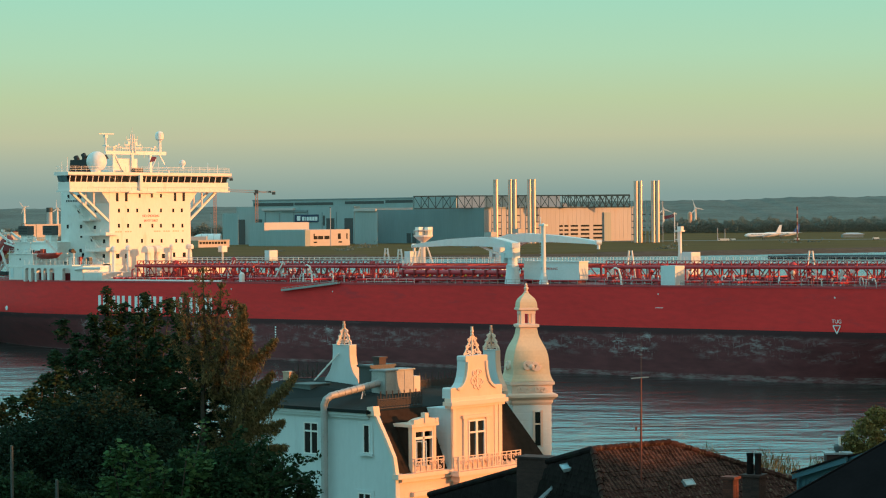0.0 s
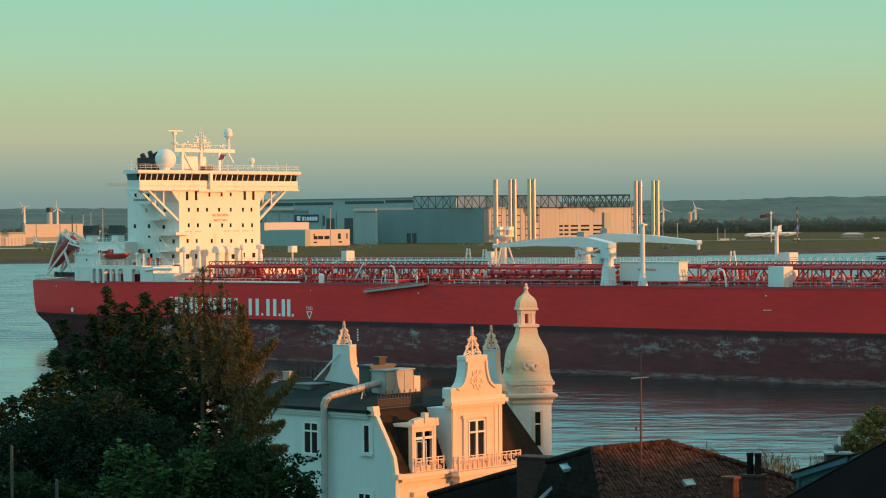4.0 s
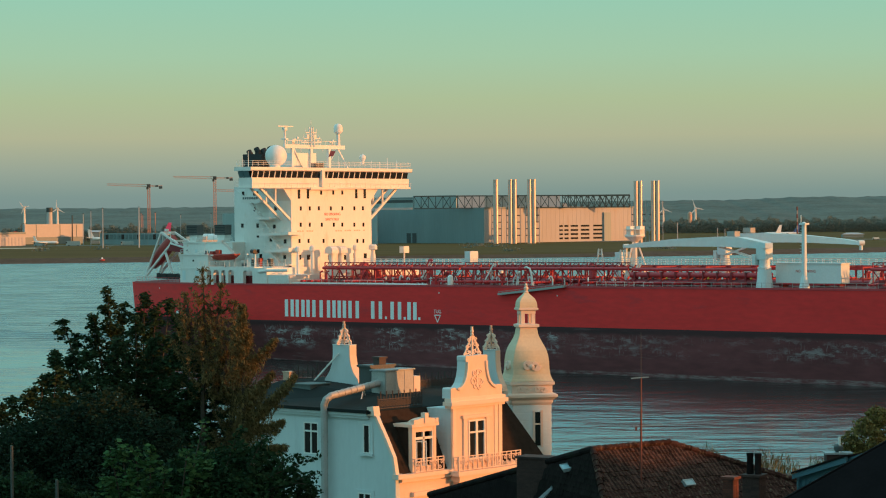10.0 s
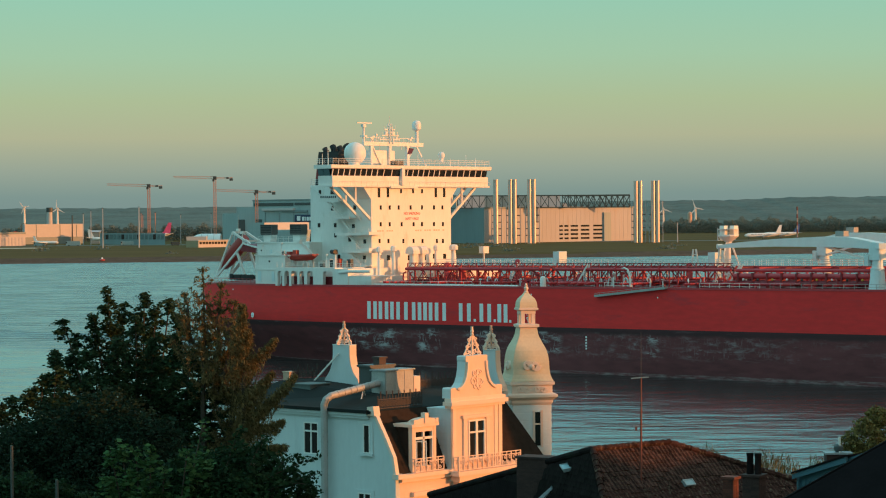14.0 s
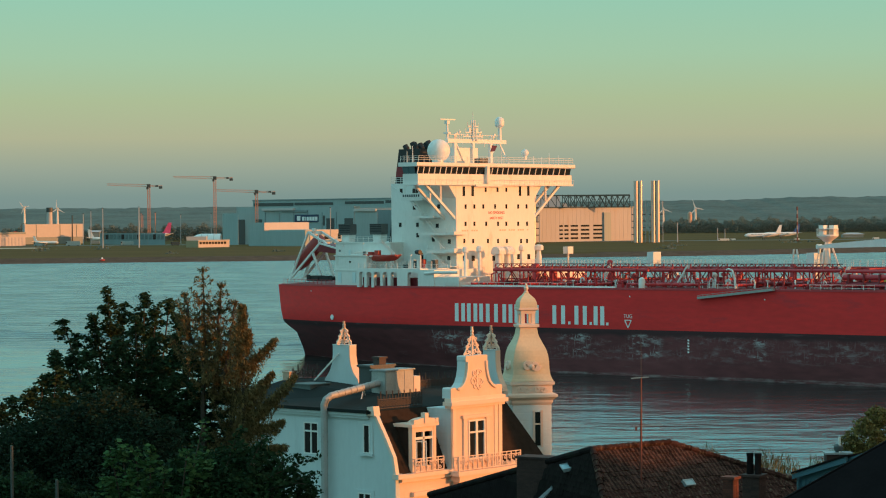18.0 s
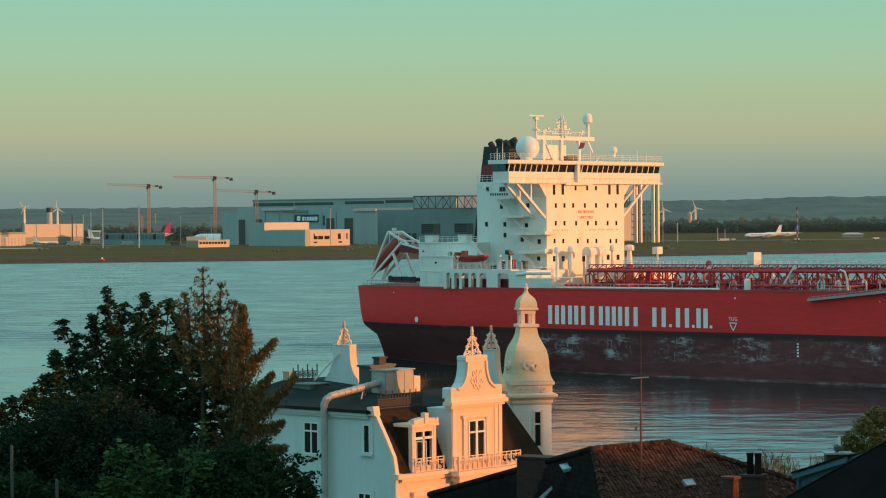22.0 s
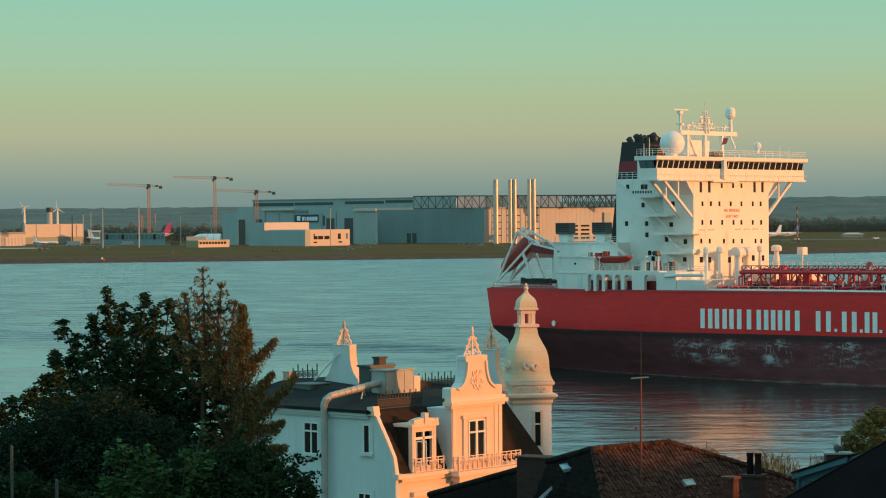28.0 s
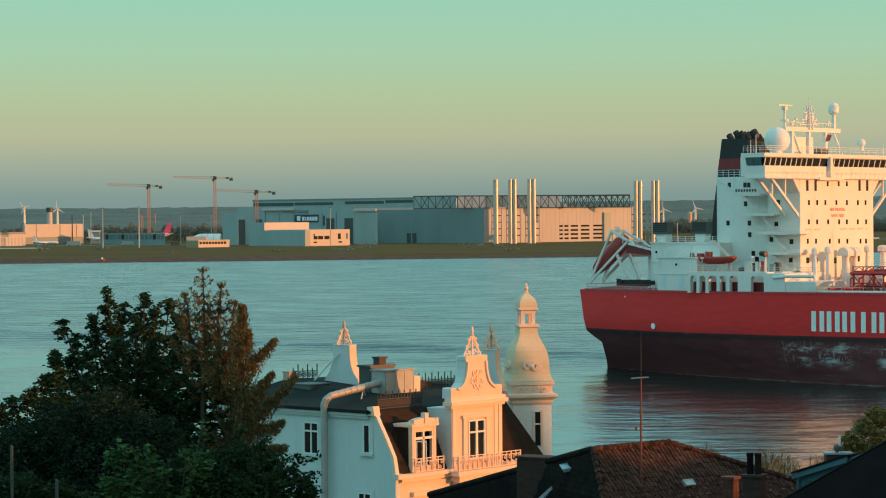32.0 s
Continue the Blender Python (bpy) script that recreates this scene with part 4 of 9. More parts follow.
# vents at the foot of the tower
for y, z, w in ((8.42, 21.4, 0.42), (12.6, 21.5, 0.5), (25.2, 21.5, 0.42), (30.6, 21.5, 0.72)):
    bm = B()
    lathe(bm, [(w * 0.85, DECK), (w * 0.75, z - 1.6), (w * 0.6, z - 0.9), (w * 0.55, z - 0.3)], 4, y, 12)
    part("vent_post", bm, M_WHITE, ship, smooth=True)
    bm = B()
    lathe(bm, [(w * 0.9, z - 0.45), (w * 1.3, z - 0.35), (w * 1.3, z + 0.35), (w * 0.95, z + 0.62), (0.2, z + 0.7)], 4, y, 8, 0.39)
    part("mushroom_vent", bm, M_WHITE, ship)
twin = sub("twin_cowl_vent", ship, "large twin white cowl ventilator")
for y in (18.2, 20.9):
    part("vent_trunk", lathe(B(), [(1.1, DECK), (0.95, 17.2), (0.66, 18.4), (0.62, 20.8)], 4, y, 14), M_WHITE, twin, smooth=True)
    hood = [(4 + 1.05 * math.cos(a_), 20.9 + 1.05 * math.sin(a_)) for a_ in [math.pi * k / 10 for k in range(11)]]
    part("cowl_hood", slab(B(), [(x, y - 0.95, z) for x, z in hood] + [(2.95, y - 0.95, 20.5), (5.05, y - 0.95, 20.5)], (0, 1.9, 0)), M_WHITE, twin)
    for k in range(4):
        part("hood_rib", slab(B(), [(4 + (q - 4) * 1.03, y - 0.9 + k * 0.57, 20.9 + (z - 20.9) * 1.03) for q, z in hood] + [(4 + (q - 4) * 0.98, y - 0.9 + k * 0.57, 20.9 + (z - 20.9) * 0.98) for q, z in hood[::-1]], (0, 0.09, 0)), M_WHITE, twin)
bm = B()
rod(bm, (1.5, 43.1, DECK), (1.5, 43.1, 20.6), 0.2)
box(bm, 0.9, 2.1, 42.3, 44.0, 20.2, 21.6)
part("lamp_post", bm, M_WHITE, ship)
part("fore_deck_house", box(B(), 2.0, 6.5, 26, 42, DECK, 17.4), M_WHITE, ship)

# ---- cargo deck ----
cargo = sub("pipe_rack", ship, "red cargo pipes and catwalk along the deck")
cargo.matrix_basis = TRIM
for k, (y, z, r) in enumerate(((15.0, 15.95, 0.30), (16.2, 15.95, 0.30), (17.4, 16.0, 0.36), (18.6, 16.0, 0.36), (19.9, 16.05, 0.36), (24.8, 16.05, 0.36), (26.1, 16.0, 0.36), (27.3, 15.95, 0.30), (28.6, 15.9, 0.28), (12.5, 15.9, 0.22))):
    xa, xb = 7.5 + rnd.random() * 5, 205 + rnd.random() * 6
    part("cargo_pipe", rod(B(), (xa, y, z), (xb, y, z), r, n=10), M_PIPE if k % 3 else M_PIPE2, cargo, smooth=True)
part("catwalk", box(B(), 7, 212, 20.9, 23.9, 18.55, 18.8), M_PIPE2, cargo)
part("catwalk_girder", box(box(B(), 7, 212, 20.8, 20.95, 18.0, 18.8), 7, 212, 23.85, 24.0, 18.0, 18.8), M_PIPE, cargo)
for k in range(39):
    x = 8 + k * 5.26
    bm = B()
    for y in (14.2, 20.9, 23.9, 29.4):
        beam(bm, (x, y, DECK + 0.2), (x, y, 18.7), 0.18)
    beam(bm, (x, 14.2, 16.5), (x, 29.4, 16.5), 0.2)
    beam(bm, (x, 14.2, 18.6), (x, 29.4, 18.6), 0.2)
    beam(bm, (x, 20.9, DECK + 0.4), (x + 2.63, 20.9, 18.4), 0.14)
    beam(bm, (x + 2.63, 20.9, 18.4), (x + 5.26, 20.9, DECK + 0.4), 0.14)
    part("pipe_support", bm, M_PIPE if k % 2 else M_PIPE2, cargo)
bm = B()
for k in range(137):
    x = 7.5 + k * 1.5
    for y in (20.9, 23.9):
        rod(bm, (x, y, 18.8), (x, y, 19.95), 0.05, n=5)
for y in (20.9, 23.9):
    for dz in (0.4, 0.78, 1.15):
        beam(bm, (7.5, y, 18.8 + dz), (212, y, 18.8 + dz), 0.055)
part("catwalk_rail", bm, M_WHITE, cargo, "white catwalk railing")
for k in range(22):
    for j in range(12):
        bm = B()
        x = 9 + k * 9 + rnd.random() * 8.5
        y = rnd.choice((4, 6, 8, 10, 12, 13.5, 31, 34, 37, 41)) + rnd.random()
        h = 0.4 + rnd.random() * 1.1
        t_ = rnd.random()
        if t_ < 0.35:
            rod(bm, (x, y, DECK), (x, y, DECK + h + 0.6), 0.16 + 0.12 * rnd.random(), n=8)
            rod(bm, (x, y, DECK + h + 0.5), (x, y, DECK + h + 0.7), 0.45, n=10)
        elif t_ < 0.6:
            box(bm, x - 0.5, x + 0.5, y - 0.4, y + 0.4, DECK, DECK + h)
        elif t_ < 0.85:
            rod(bm, (x, y, DECK + 0.8), (x + 3 + 3 * rnd.random(), y, DECK + 0.8), 0.2, n=8)
            rod(bm, (x, y, DECK), (x, y, DECK + 0.9), 0.2, n=8)
        else:
            rod(bm, (x, 3, DECK + 0.7), (x, 15, 16.0), 0.22, n=8)
        if 111 < x < 133 and y < 14.5 or t_ >= 0.85 and 113 < x < 133:
            bm.free()
            continue
        part("deck_valve", bm, (M_PIPE, M_PIPE, M_PIPE2, M_PIPE2, M_PIPE, M_PIPE, M_WHITE)[(k + j) % 7] if t_ < 0.6 else M_PIPE, cargo)
for k in range(26):
    x = 12 + k * 7.6 + rnd.random() * 3
    y = rnd.choice((9, 11.5, 31, 36, 39))
    bm = B()
    rod(bm, (x, y, DECK), (x, y, 17.1 + rnd.random()), 0.24, n=8)
    ball(bm, (x, y, 17.5), 0.42, 8, 6)
    part("tank_vent", bm, M_WHITE if k % 3 == 0 else M_PIPE, cargo)
for x, y, h, w in ((22, 12, 18.7, 1.3), (30.5, 18, 20.3, 0.9), (52, 9, 17.8, 0.8), (70, 17.5, 19.6, 1.0), (93, 11, 18.4, 1.2), (138, 13, 19.2, 1.0), (171, 12, 19.5, 1.2), (14, 17, 19.7, 1.2)):
    bm = B()
    lathe(bm, [(w * 0.6, DECK), (w * 0.6, h - 0.6), (w * 0.4, h - 0.3), (0.1, h - 0.2)], x, y, 14)
    part("deck_tank", bm, M_PIPE, cargo, smooth=True)
# starboard edge rail, low white in stretches
for xa, xb in ((6, 34), (64, 70), (84, 96), (98, 122), (124, 150), (156, 212)):
    bm = B()
    nn = int((xb - xa) / 2)
    for k in range(nn + 1):
        x = xa + (xb - xa) * k / nn
        rod(bm, (x, 0.3, DECK), (x, 0.3, DECK + 1.0), 0.045, n=5)
    for dz in (0.5, 1.0):
        beam(bm, (xa, 0.3, DECK + dz), (xb, 0.3, DECK + dz), 0.06)
    part("edge_rail", bm, M_WHITE if xa < 90 else M_GREY, ship).matrix_basis = TRIM
part("fire_main", rod(B(), (4, 1.5, DECK + 0.25), (44, 1.2, DECK + 0.2), 0.22, n=8), M_WHITE, ship, smooth=True).matrix_basis = TRIM
bm = B()
lathe(bm, [(0.55, DECK - 0.5), (0.55, 16.6), (0.35, 16.9), (0.05, 17.0)], 49.4, 1.6, 14)
part("white_drum", bm, M_WHITE, ship, smooth=True)
bm = B()
nn = 103
for k in range(nn):
    x = 8 + k * 2
    rod(bm, (x, 46.6, DECK), (x, 46.6, DECK + 1.1), 0.045, n=5)
for dz in (0.5, 1.1):
    beam(bm, (8, 46.6, DECK + dz), (212, 46.6, DECK + dz), 0.06)
part("port_rail", bm, M_WHITE, ship).matrix_basis = TRIM
# white lockers
# lockers and deck house take the blue tint for their shaded white
for x0, x1, y0, y1, z0, z1 in ((36.6, 38.0, 21.0, 23.4, 18.8, 21.0), (127.9, 130.1, 41.0, 44.0, DECK, 20.6), (151.0, 154.0, 1.6, 4.4, DECK, 19.0), (58.6, 60.2, 40.0, 43.2, DECK, 20.6)):
    part("deck_locker", box(B(), x0, x1, y0, y1, z0, z1), M_CRANE, ship)
house = part("deck_house", box(box(B(), 115.5, 128.2, 8.5, 11.2, 16.1, 19.4), 115.3, 128.4, 8.3, 11.3, 19.4, 19.52), M_CRANE, ship, "white deck house with warning words")
text_part("NO SMOKING", 0.62, pose(121.4, 8.475, 18.1, 90, 0, 0), house, M_TEXTRED, "warning_sign")
for x in (116.2, 120.2, 124.2, 127.6):
    part("house_leg", box(B(), x - 0.25, x + 0.25, 8.7, 11.0, DECK - 0.1, 16.1), M_PIPE2, house)
part("house_conduit", tube(B(), [(115.6, 8.3, 16.0), (122, 8.3, 15.95), (128.0, 8.3, 16.0)], 0.16, 0.16, 8), M_PIPE, house, smooth=True)
# fore post, signal pole
bm = B()
rod(bm, (126.1, 43, DECK), (126.1, 43, 25.0), 0.42, 0.34, 12)
box(bm, 125.4, 126.8, 42.3, 43.7, 24.5, 24.8)
box(bm, 125.8, 126.7, 42.6, 43.4, 24.8, 25.5)
rod(bm, (124.9, 43, 22.5), (124.9, 43, 28.2), 0.10, n=6)
beam(bm, (124.9, 43, 23.0), (126.1, 43, 23.0), 0.1)
beam(bm, (124.9, 42.4, 27.9), (124.9, 43.6, 27.9), 0.1)
light_mast = part("light_mast", bm, M_WHITE, ship)
part("halyard", rod(B(), (124.9, 43, 27.9), (122.8, 43, 26.6), 0.03, n=5), M_GREY, light_mast)
part("signal_flag", slab(B(), [(124.8, 43, 27.35), (123.6, 43.05, 27.0), (122.5, 42.95, 26.9), (122.5, 42.95, 27.5), (123.6, 43.05, 27.65), (124.8, 43, 27.95)], (0, 0.04, 0)), M_PIPE2, light_mast, "small dark red flag")
bm = B()
lathe(bm, [(0.95, DECK), (0.7, 16.4), (0.42, 17.6), (0.38, 26.2), (0.1, 26.4)], 125.2, 2.0, 12)
for k in range(18):
    beam(bm, (124.7, 1.55, 17 + k * 0.5), (124.7, 2.4, 17 + k * 0.5), 0.06)
box(bm, 124.6, 125.8, 1.4, 2.6, 25.9, 26.2)
rod(bm, (124.8, 1.7, 26.2), (124.8, 1.7, 27.5), 0.08, n=6)
part("signal_pole", bm, M_CRANE, ship)
# hose cranes


def crane(x, y, tip, top=22.6, back=None):
    c = sub("hose_crane", ship)
    bm = B()
    lathe(bm, [(1.5, DECK), (1.32, 16.4), (1.12, 18.5), (1.18, 18.55), (1.18, 18.8), (0.95, 18.9), (0.9, 20.2)], x, y, 18)
    part("column", bm, M_CRANE, c, smooth=True)
    part("slew_housing", box(B(), x - 1.0, x + 1.0, y - 1.0, y + 1.0, 20.1, top + 0.9), M_CRANE, c)
    part("control_cabin", box(B(), x - 1.7, x - 1.0, y - 1.3, y - 0.1, 19.2, 21.0), M_CRANE, c)
    bm = B()
    for k in range(9):
        beam(bm, (x + 1.02, y - 1.25, 16.0 + k * 0.8), (x + 1.02, y - 0.75, 16.0 + k * 0.8), 0.06)
    for dy in (-1.25, -0.75):
        beam(bm, (x + 1.02, y + dy, DECK), (x + 1.02, y + dy, top + 0.6), 0.06)
    part("ladder", bm, M_CRANE, c)
    tip = Vector(tip)
    base = Vector((x, y, top + 0.3))
    d = tip - base
    side = d.cross(Vector((0, 0, 1))).normalized()
    bm = B()
    prev = None
    for u, hh, ww in ((-0.03, 0.9, 0.7), (0.0, 1.1, 0.8), (0.14, 1.75, 0.85), (0.3, 1.75, 0.8), (0.6, 1.35, 0.6), (0.9, 0.85, 0.5), (1.0, 0.5, 0.4)):
        p_ = base + d * u + Vector((0, 0, hh / 2 - 0.35 + 0.35 * math.sin(min(1, max(0, u)) * math.pi)))
        ring = [bm.verts.new(p_ + side * a * ww + Vector((0, 0, b * hh / 2))) for a, b in ((-1, -1), (1, -1), (1, 1), (-1, 1))]
        if prev:
            for i in range(4):
                bm.faces.new((prev[i], ring[i], ring[(i + 1) % 4], prev[(i + 1) % 4]))
        else:
            bm.faces.new(ring)
        prev = ring
    bm.faces.new(prev[::-1])
    part("jib", bm, M_CRANE, c)
    bm = B()
    beam(bm, (x, y, top - 2.2), base + d * 0.3, 0.35)
    part("luffing_ram", bm, M_WHITE, c)
    bm = B()
    rod(bm, tip + side * -0.5, tip + side * 0.5, 0.45, n=12)
    box(bm, tip.x - 0.2, tip.x + 0.2, tip.y - 0.2, tip.y + 0.2, tip.z - 1.2, tip.z)
    part("hook_block", bm, M_CRANE, c)
    p_ = base + d * 0.2 + Vector((0, 0, 2.1))
    part("winch", box(B(), p_.x - 0.8, p_.x + 0.8, p_.y - 0.8, p_.y + 0.8, p_.z - 0.4, p_.z + 0.5), M_GREY, c)
    return c


crane(115.0, 5.8, (61.29, 40.0, 21.74), 22.0)
crane(83.36, 41.0, (129.95, 12.0, 22.83), 22.3)
# lookout tower on a tripod
lk = sub("lookout_tower", ship, "white tripod tower with a round platform")
bm = B()
rod(bm, (61.2, 43, DECK), (61.2, 43, 23.5), 0.6, 0.5, 12)
part("post", bm, M_WHITE, lk, smooth=True)
bm = B()
lathe(bm, [(0.7, 22.6), (2.0, 23.6), (2.0, 23.9)], 61.2, 43, 16)
part("platform", bm, M_WHITE, lk)
bm = B()
for k in range(14):
    a = 2 * math.pi * k / 14
    rod(bm, (61.2 + 1.95 * math.cos(a), 43 + 1.95 * math.sin(a), 23.9), (61.2 + 1.95 * math.cos(a), 43 + 1.95 * math.sin(a), 25.0), 0.05, n=5)
lathe(bm, [(1.92, 24.9), (2.0, 24.9), (2.0, 25.0), (1.92, 25.0)], 61.2, 43, 16)
part("platform_rail", bm, M_WHITE, lk)
part("fire_monitor", box(box(B(), 60.2, 61.2, 41.6, 43.0, 23.9, 25.6), 61.4, 62.4, 43.2, 44.6, 23.9, 25.6), M_WHITE, lk)
for k in range(3):
    a = 2 * math.pi * k / 3 + 0.4
    part("tripod_leg", rod(B(), (61.2 + 0.4 * math.cos(a), 43 + 0.4 * math.sin(a), 22.8), (61.2 + 3.0 * math.cos(a), 43 + 3.0 * math.sin(a), DECK), 0.17, n=6), M_WHITE, lk)
# upright vents, gauges and lamp posts between the pipes
for k in range(120):
    x = 8 + 204 * rnd.random()
    y = rnd.choice((6, 9, 11, 13, 15.8, 19.4, 25.5, 30, 33, 36, 40, 44)) + 0.8 * rnd.random()
    h = 0.7 + 2.0 * rnd.random() ** 1.5
    bm = B()
    t_ = rnd.random()
    rod(bm, (x, y, DECK), (x, y, DECK + h), 0.10 + 0.06 * rnd.random(), n=6)
    if t_ < 0.4:
        box(bm, x - 0.28, x + 0.28, y - 0.28, y + 0.28, DECK + h - 0.25, DECK + h + 0.25)
    elif t_ < 0.7:
        rod(bm, (x, y, DECK + h), (x + 0.7, y, DECK + h + 0.25), 0.14, n=6)
    if 113 < x < 133 and y < 14:
        bm.free()
        continue
    part("deck_standpipe", bm, (M_WHITE, M_PIPE, M_PIPE2, M_PIPE, M_PIPE2)[k % 5], cargo)
# A-frames
for x, y in ((62.5, 30.0), (75.0, 20.0), (137, 12), (172, 16)):
    bm = B()
    for dx in (-1.1, 1.3):
        beam(bm, (x + dx, y, DECK), (x + dx * 0.25, y, 21.4), 0.24)
    for z, w in ((17.0, 0.85), (18.8, 0.6), (20.4, 0.4)):
        beam(bm, (x - w, y, z), (x + w, y, z), 0.14)
    part("hose_frame", bm, M_WHITE, ship)
for x, y in ((29.5, 16), (52, 8), (79, 14), (80.5, 14), (131, 12), (178, 13), (180, 13)):
    part("inclined_ladder", beam(beam(B(), (x, y, DECK), (x + 2.6, y, 19.0), 0.14, 0.3), (x, y + 0.8, DECK), (x + 2.6, y + 0.8, 19.0), 0.14, 0.3), M_WHITE, ship)
# dark hose lying high on the fore deck
bm = B()
rod(bm, (160, 21.5, 20.1), (202, 21.5, 20.3), 0.38, n=10)
rod(bm, (163, 22.6, 20.2), (200, 22.6, 20.4), 0.38, n=10)
part("loading_hose", bm, M_BLACK, ship, "black rubber loading hose", smooth=True)

# bends, hoops and wheels added beside the pipes to stand in for bright gaps
def shared(name, bm, material):
    bmesh.ops.recalc_face_normals(bm, faces=bm.faces)
    me = bpy.data.meshes.new(name)
    bm.to_mesh(me)
    bm.free()
    me.materials.append(material)
    return me


wheel = rod(B(), (0, 0, 0), (0, 0, 1.3), 0.10, n=6)
rod(wheel, (0, 0.02, 1.2), (0, 0.02, 1.34), 0.30, n=10)
bend = tube(B(), [(0, 0, 0), (0, 0, 1.0), (0.08, 0, 1.32), (0.28, 0, 1.5), (0.50, 0, 1.42), (0.56, 0, 1.1)], 0.13, 0.13, 7)
hoop = tube(B(), [(-0.25, 0, 0.1), (-0.3, 0, 0.7), (-0.2, 0, 1.3), (0.0, 0, 1.55), (0.2, 0, 1.3), (0.3, 0, 0.7), (0.25, 0, 0.1)], 0.10, 0.10, 6)
kinds = [("filler_wheel", shared("filler_wheel", wheel, M_WHITE)), ("filler_bend", shared("filler_bend", bend, M_CRANE)), ("filler_hoop", shared("filler_hoop", hoop, M_CRANE)), ("filler_bend", shared("filler_bend", tube(B(), [(0, 0, 0), (0, 0, 1.1), (0.1, 0, 1.4), (0.4, 0, 1.5)], 0.14, 0.14, 7), M_PIPE))]
rw = random.Random(31)
for xa, xb, step in ((26, 46, 1.6), (48, 84, 1.5), (134, 150, 1.6), (156, 200, 1.8)):
    x = xa
    while x < xb:
        x += step * rw.uniform(0.7, 1.3)
        name_, me_ = rw.choice(kinds)
        ob = new(name_, me_)
        ob.parent = cargo
        ob.matrix_basis = pose(x, rw.choice((7.4, 7.8, 8.7, 9.0)), DECK, rw.uniform(-8, 8), rw.uniform(-10, 10), rw.uniform(-50, 50) + rw.choice((0, 180))) @ Matrix.Scale(rw.uniform(0.9, 1.15), 4)
# closed bank of thick pipes before the crane
for y, z, r in ((7.6, 16.15, 0.5), (7.7, 17.35, 0.48), (8.4, 18.3, 0.3)):
    part("thick_pipe", rod(B(), (86, y, z), (112.5, y, z), r, n=14), M_PIPE2 if z < 17 else M_PIPE, cargo, smooth=True)
for k in range(9):
    x = 87 + k * 2.9
    part("pipe_saddle", box(B(), x, x + 0.3, 7.05, 8.3, DECK - 0.2, 17.9), M_PIPE2, cargo)
    part("flow_gauge", ball(B(), (x + 1.2, 7.2, 16.8), 0.22, 8, 6), (M_WHITE, M_DGREY, M_RUST)[k % 3], cargo)

# raised pipe bridge along the starboard side: open underneath, a lattice girder on top
leg_mesh = shared("side_pipe_leg", beam(B(), (0, 0, DECK), (0, 0, 19.5), 0.17), M_PIPE)
web_up = shared("side_pipe_web", beam(B(), (0, 0, 18.75), (0.95, 0, 19.5), 0.10), M_PIPE2)
web_down = shared("side_pipe_web", beam(B(), (0, 0, 19.5), (0.95, 0, 18.75), 0.10), M_PIPE2)
brace_up = shared("side_pipe_brace", beam(B(), (0, 0, DECK + 0.3), (1.9, 0, 18.05), 0.13), M_PIPE2)
brace_down = shared("side_pipe_brace", beam(B(), (0, 0.12, 18.05), (1.9, 0.12, DECK + 0.3), 0.13), M_PIPE2)


def laid(name, me, m):
    ob = new(name, me)
    ob.parent, ob.matrix_basis = cargo, m
    return ob


for xa, xb in ((11, 46), (47, 85), (134, 206)):
    for y, z, r in ((8.3, 18.42, 0.30), (9.5, 18.3, 0.22), (9.9, 16.2, 0.24)):
        part("side_pipe", rod(B(), (xa, y, z), (xb, y, z), r, n=10), M_PIPE if y < 9 else M_PIPE2, cargo, smooth=True)
    part("girder_chord", beam(B(), (xa, 8.9, 19.5), (xb, 8.9, 19.5), 0.14), M_PIPE2, cargo)
    part("girder_chord", beam(B(), (xa, 8.9, 18.75), (xb, 8.9, 18.75), 0.14), M_PIPE2, cargo)
    for k in range(int((xb - xa) / 1.9)):
        x = xa + 0.2 + k * 1.9
        laid("side_pipe_leg", leg_mesh, pose(x, 8.6, 0))
        laid("side_pipe_web", web_up, pose(x, 8.9, 0))
        laid("side_pipe_web", web_down, pose(x + 0.95, 8.9, 0))
        if k % 4 != 3:
            laid("side_pipe_brace", brace_up if k % 2 else brace_down, pose(x, 8.7, 0))
        if k % 3 == 1:
            laid("side_pipe_brace", brace_down if k % 2 else brace_up, pose(x, 10.4, 0))
        if k % 5 == 2:
            part("pipe_flange", rod(B(), (x - 0.12, 8.3, 18.42), (x + 0.12, 8.3, 18.42), 0.44, n=12), M_PIPE, cargo)
# white davit arms beside the edge
for x in (68.0, 142.0):
    part("hose_davit", tube(B(), [(x + 0.9, 1.3, DECK), (x + 0.75, 1.3, 17.0), (x + 0.3, 1.3, 18.3), (x - 0.5, 1.3, 18.6), (x - 0.9, 1.3, 18.4)], 0.2, 0.14, 8), M_WHITE, ship, smooth=True)

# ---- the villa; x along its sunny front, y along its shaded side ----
# plaster in two light tones: warm for sunlit faces, blue grey for shaded ones
M_WALL = mat("sun_warm_wall_plaster", (0.78, 0.57, 0.44), 0.75, var=0.06, scale=0.7, bump=0.004, dirt=(0.55, 0.48, 0.40), dirt_amt=0.05, dirt_scale=0.5, stretch=(1, 1, 0.3))
M_SIDE = mat("shade_blue_grey_plaster", (0.58, 0.64, 0.64), 0.8, var=0.06, scale=0.5, bump=0.004, dirt=(0.45, 0.50, 0.50), dirt_amt=0.10, dirt_scale=0.4, stretch=(1, 1, 0.3))
M_TRIM = mat("sun_warm_stucco_trim", (0.82, 0.62, 0.50), 0.7, var=0.06, scale=1.5, bump=0.003)
M_FELT = mat("dark_roofing_felt", (0.016, 0.020, 0.019), 0.9, var=0.3, scale=0.4, bump=0.01, dirt=(0.045, 0.050, 0.046), dirt_amt=0.15, spec=0.2)
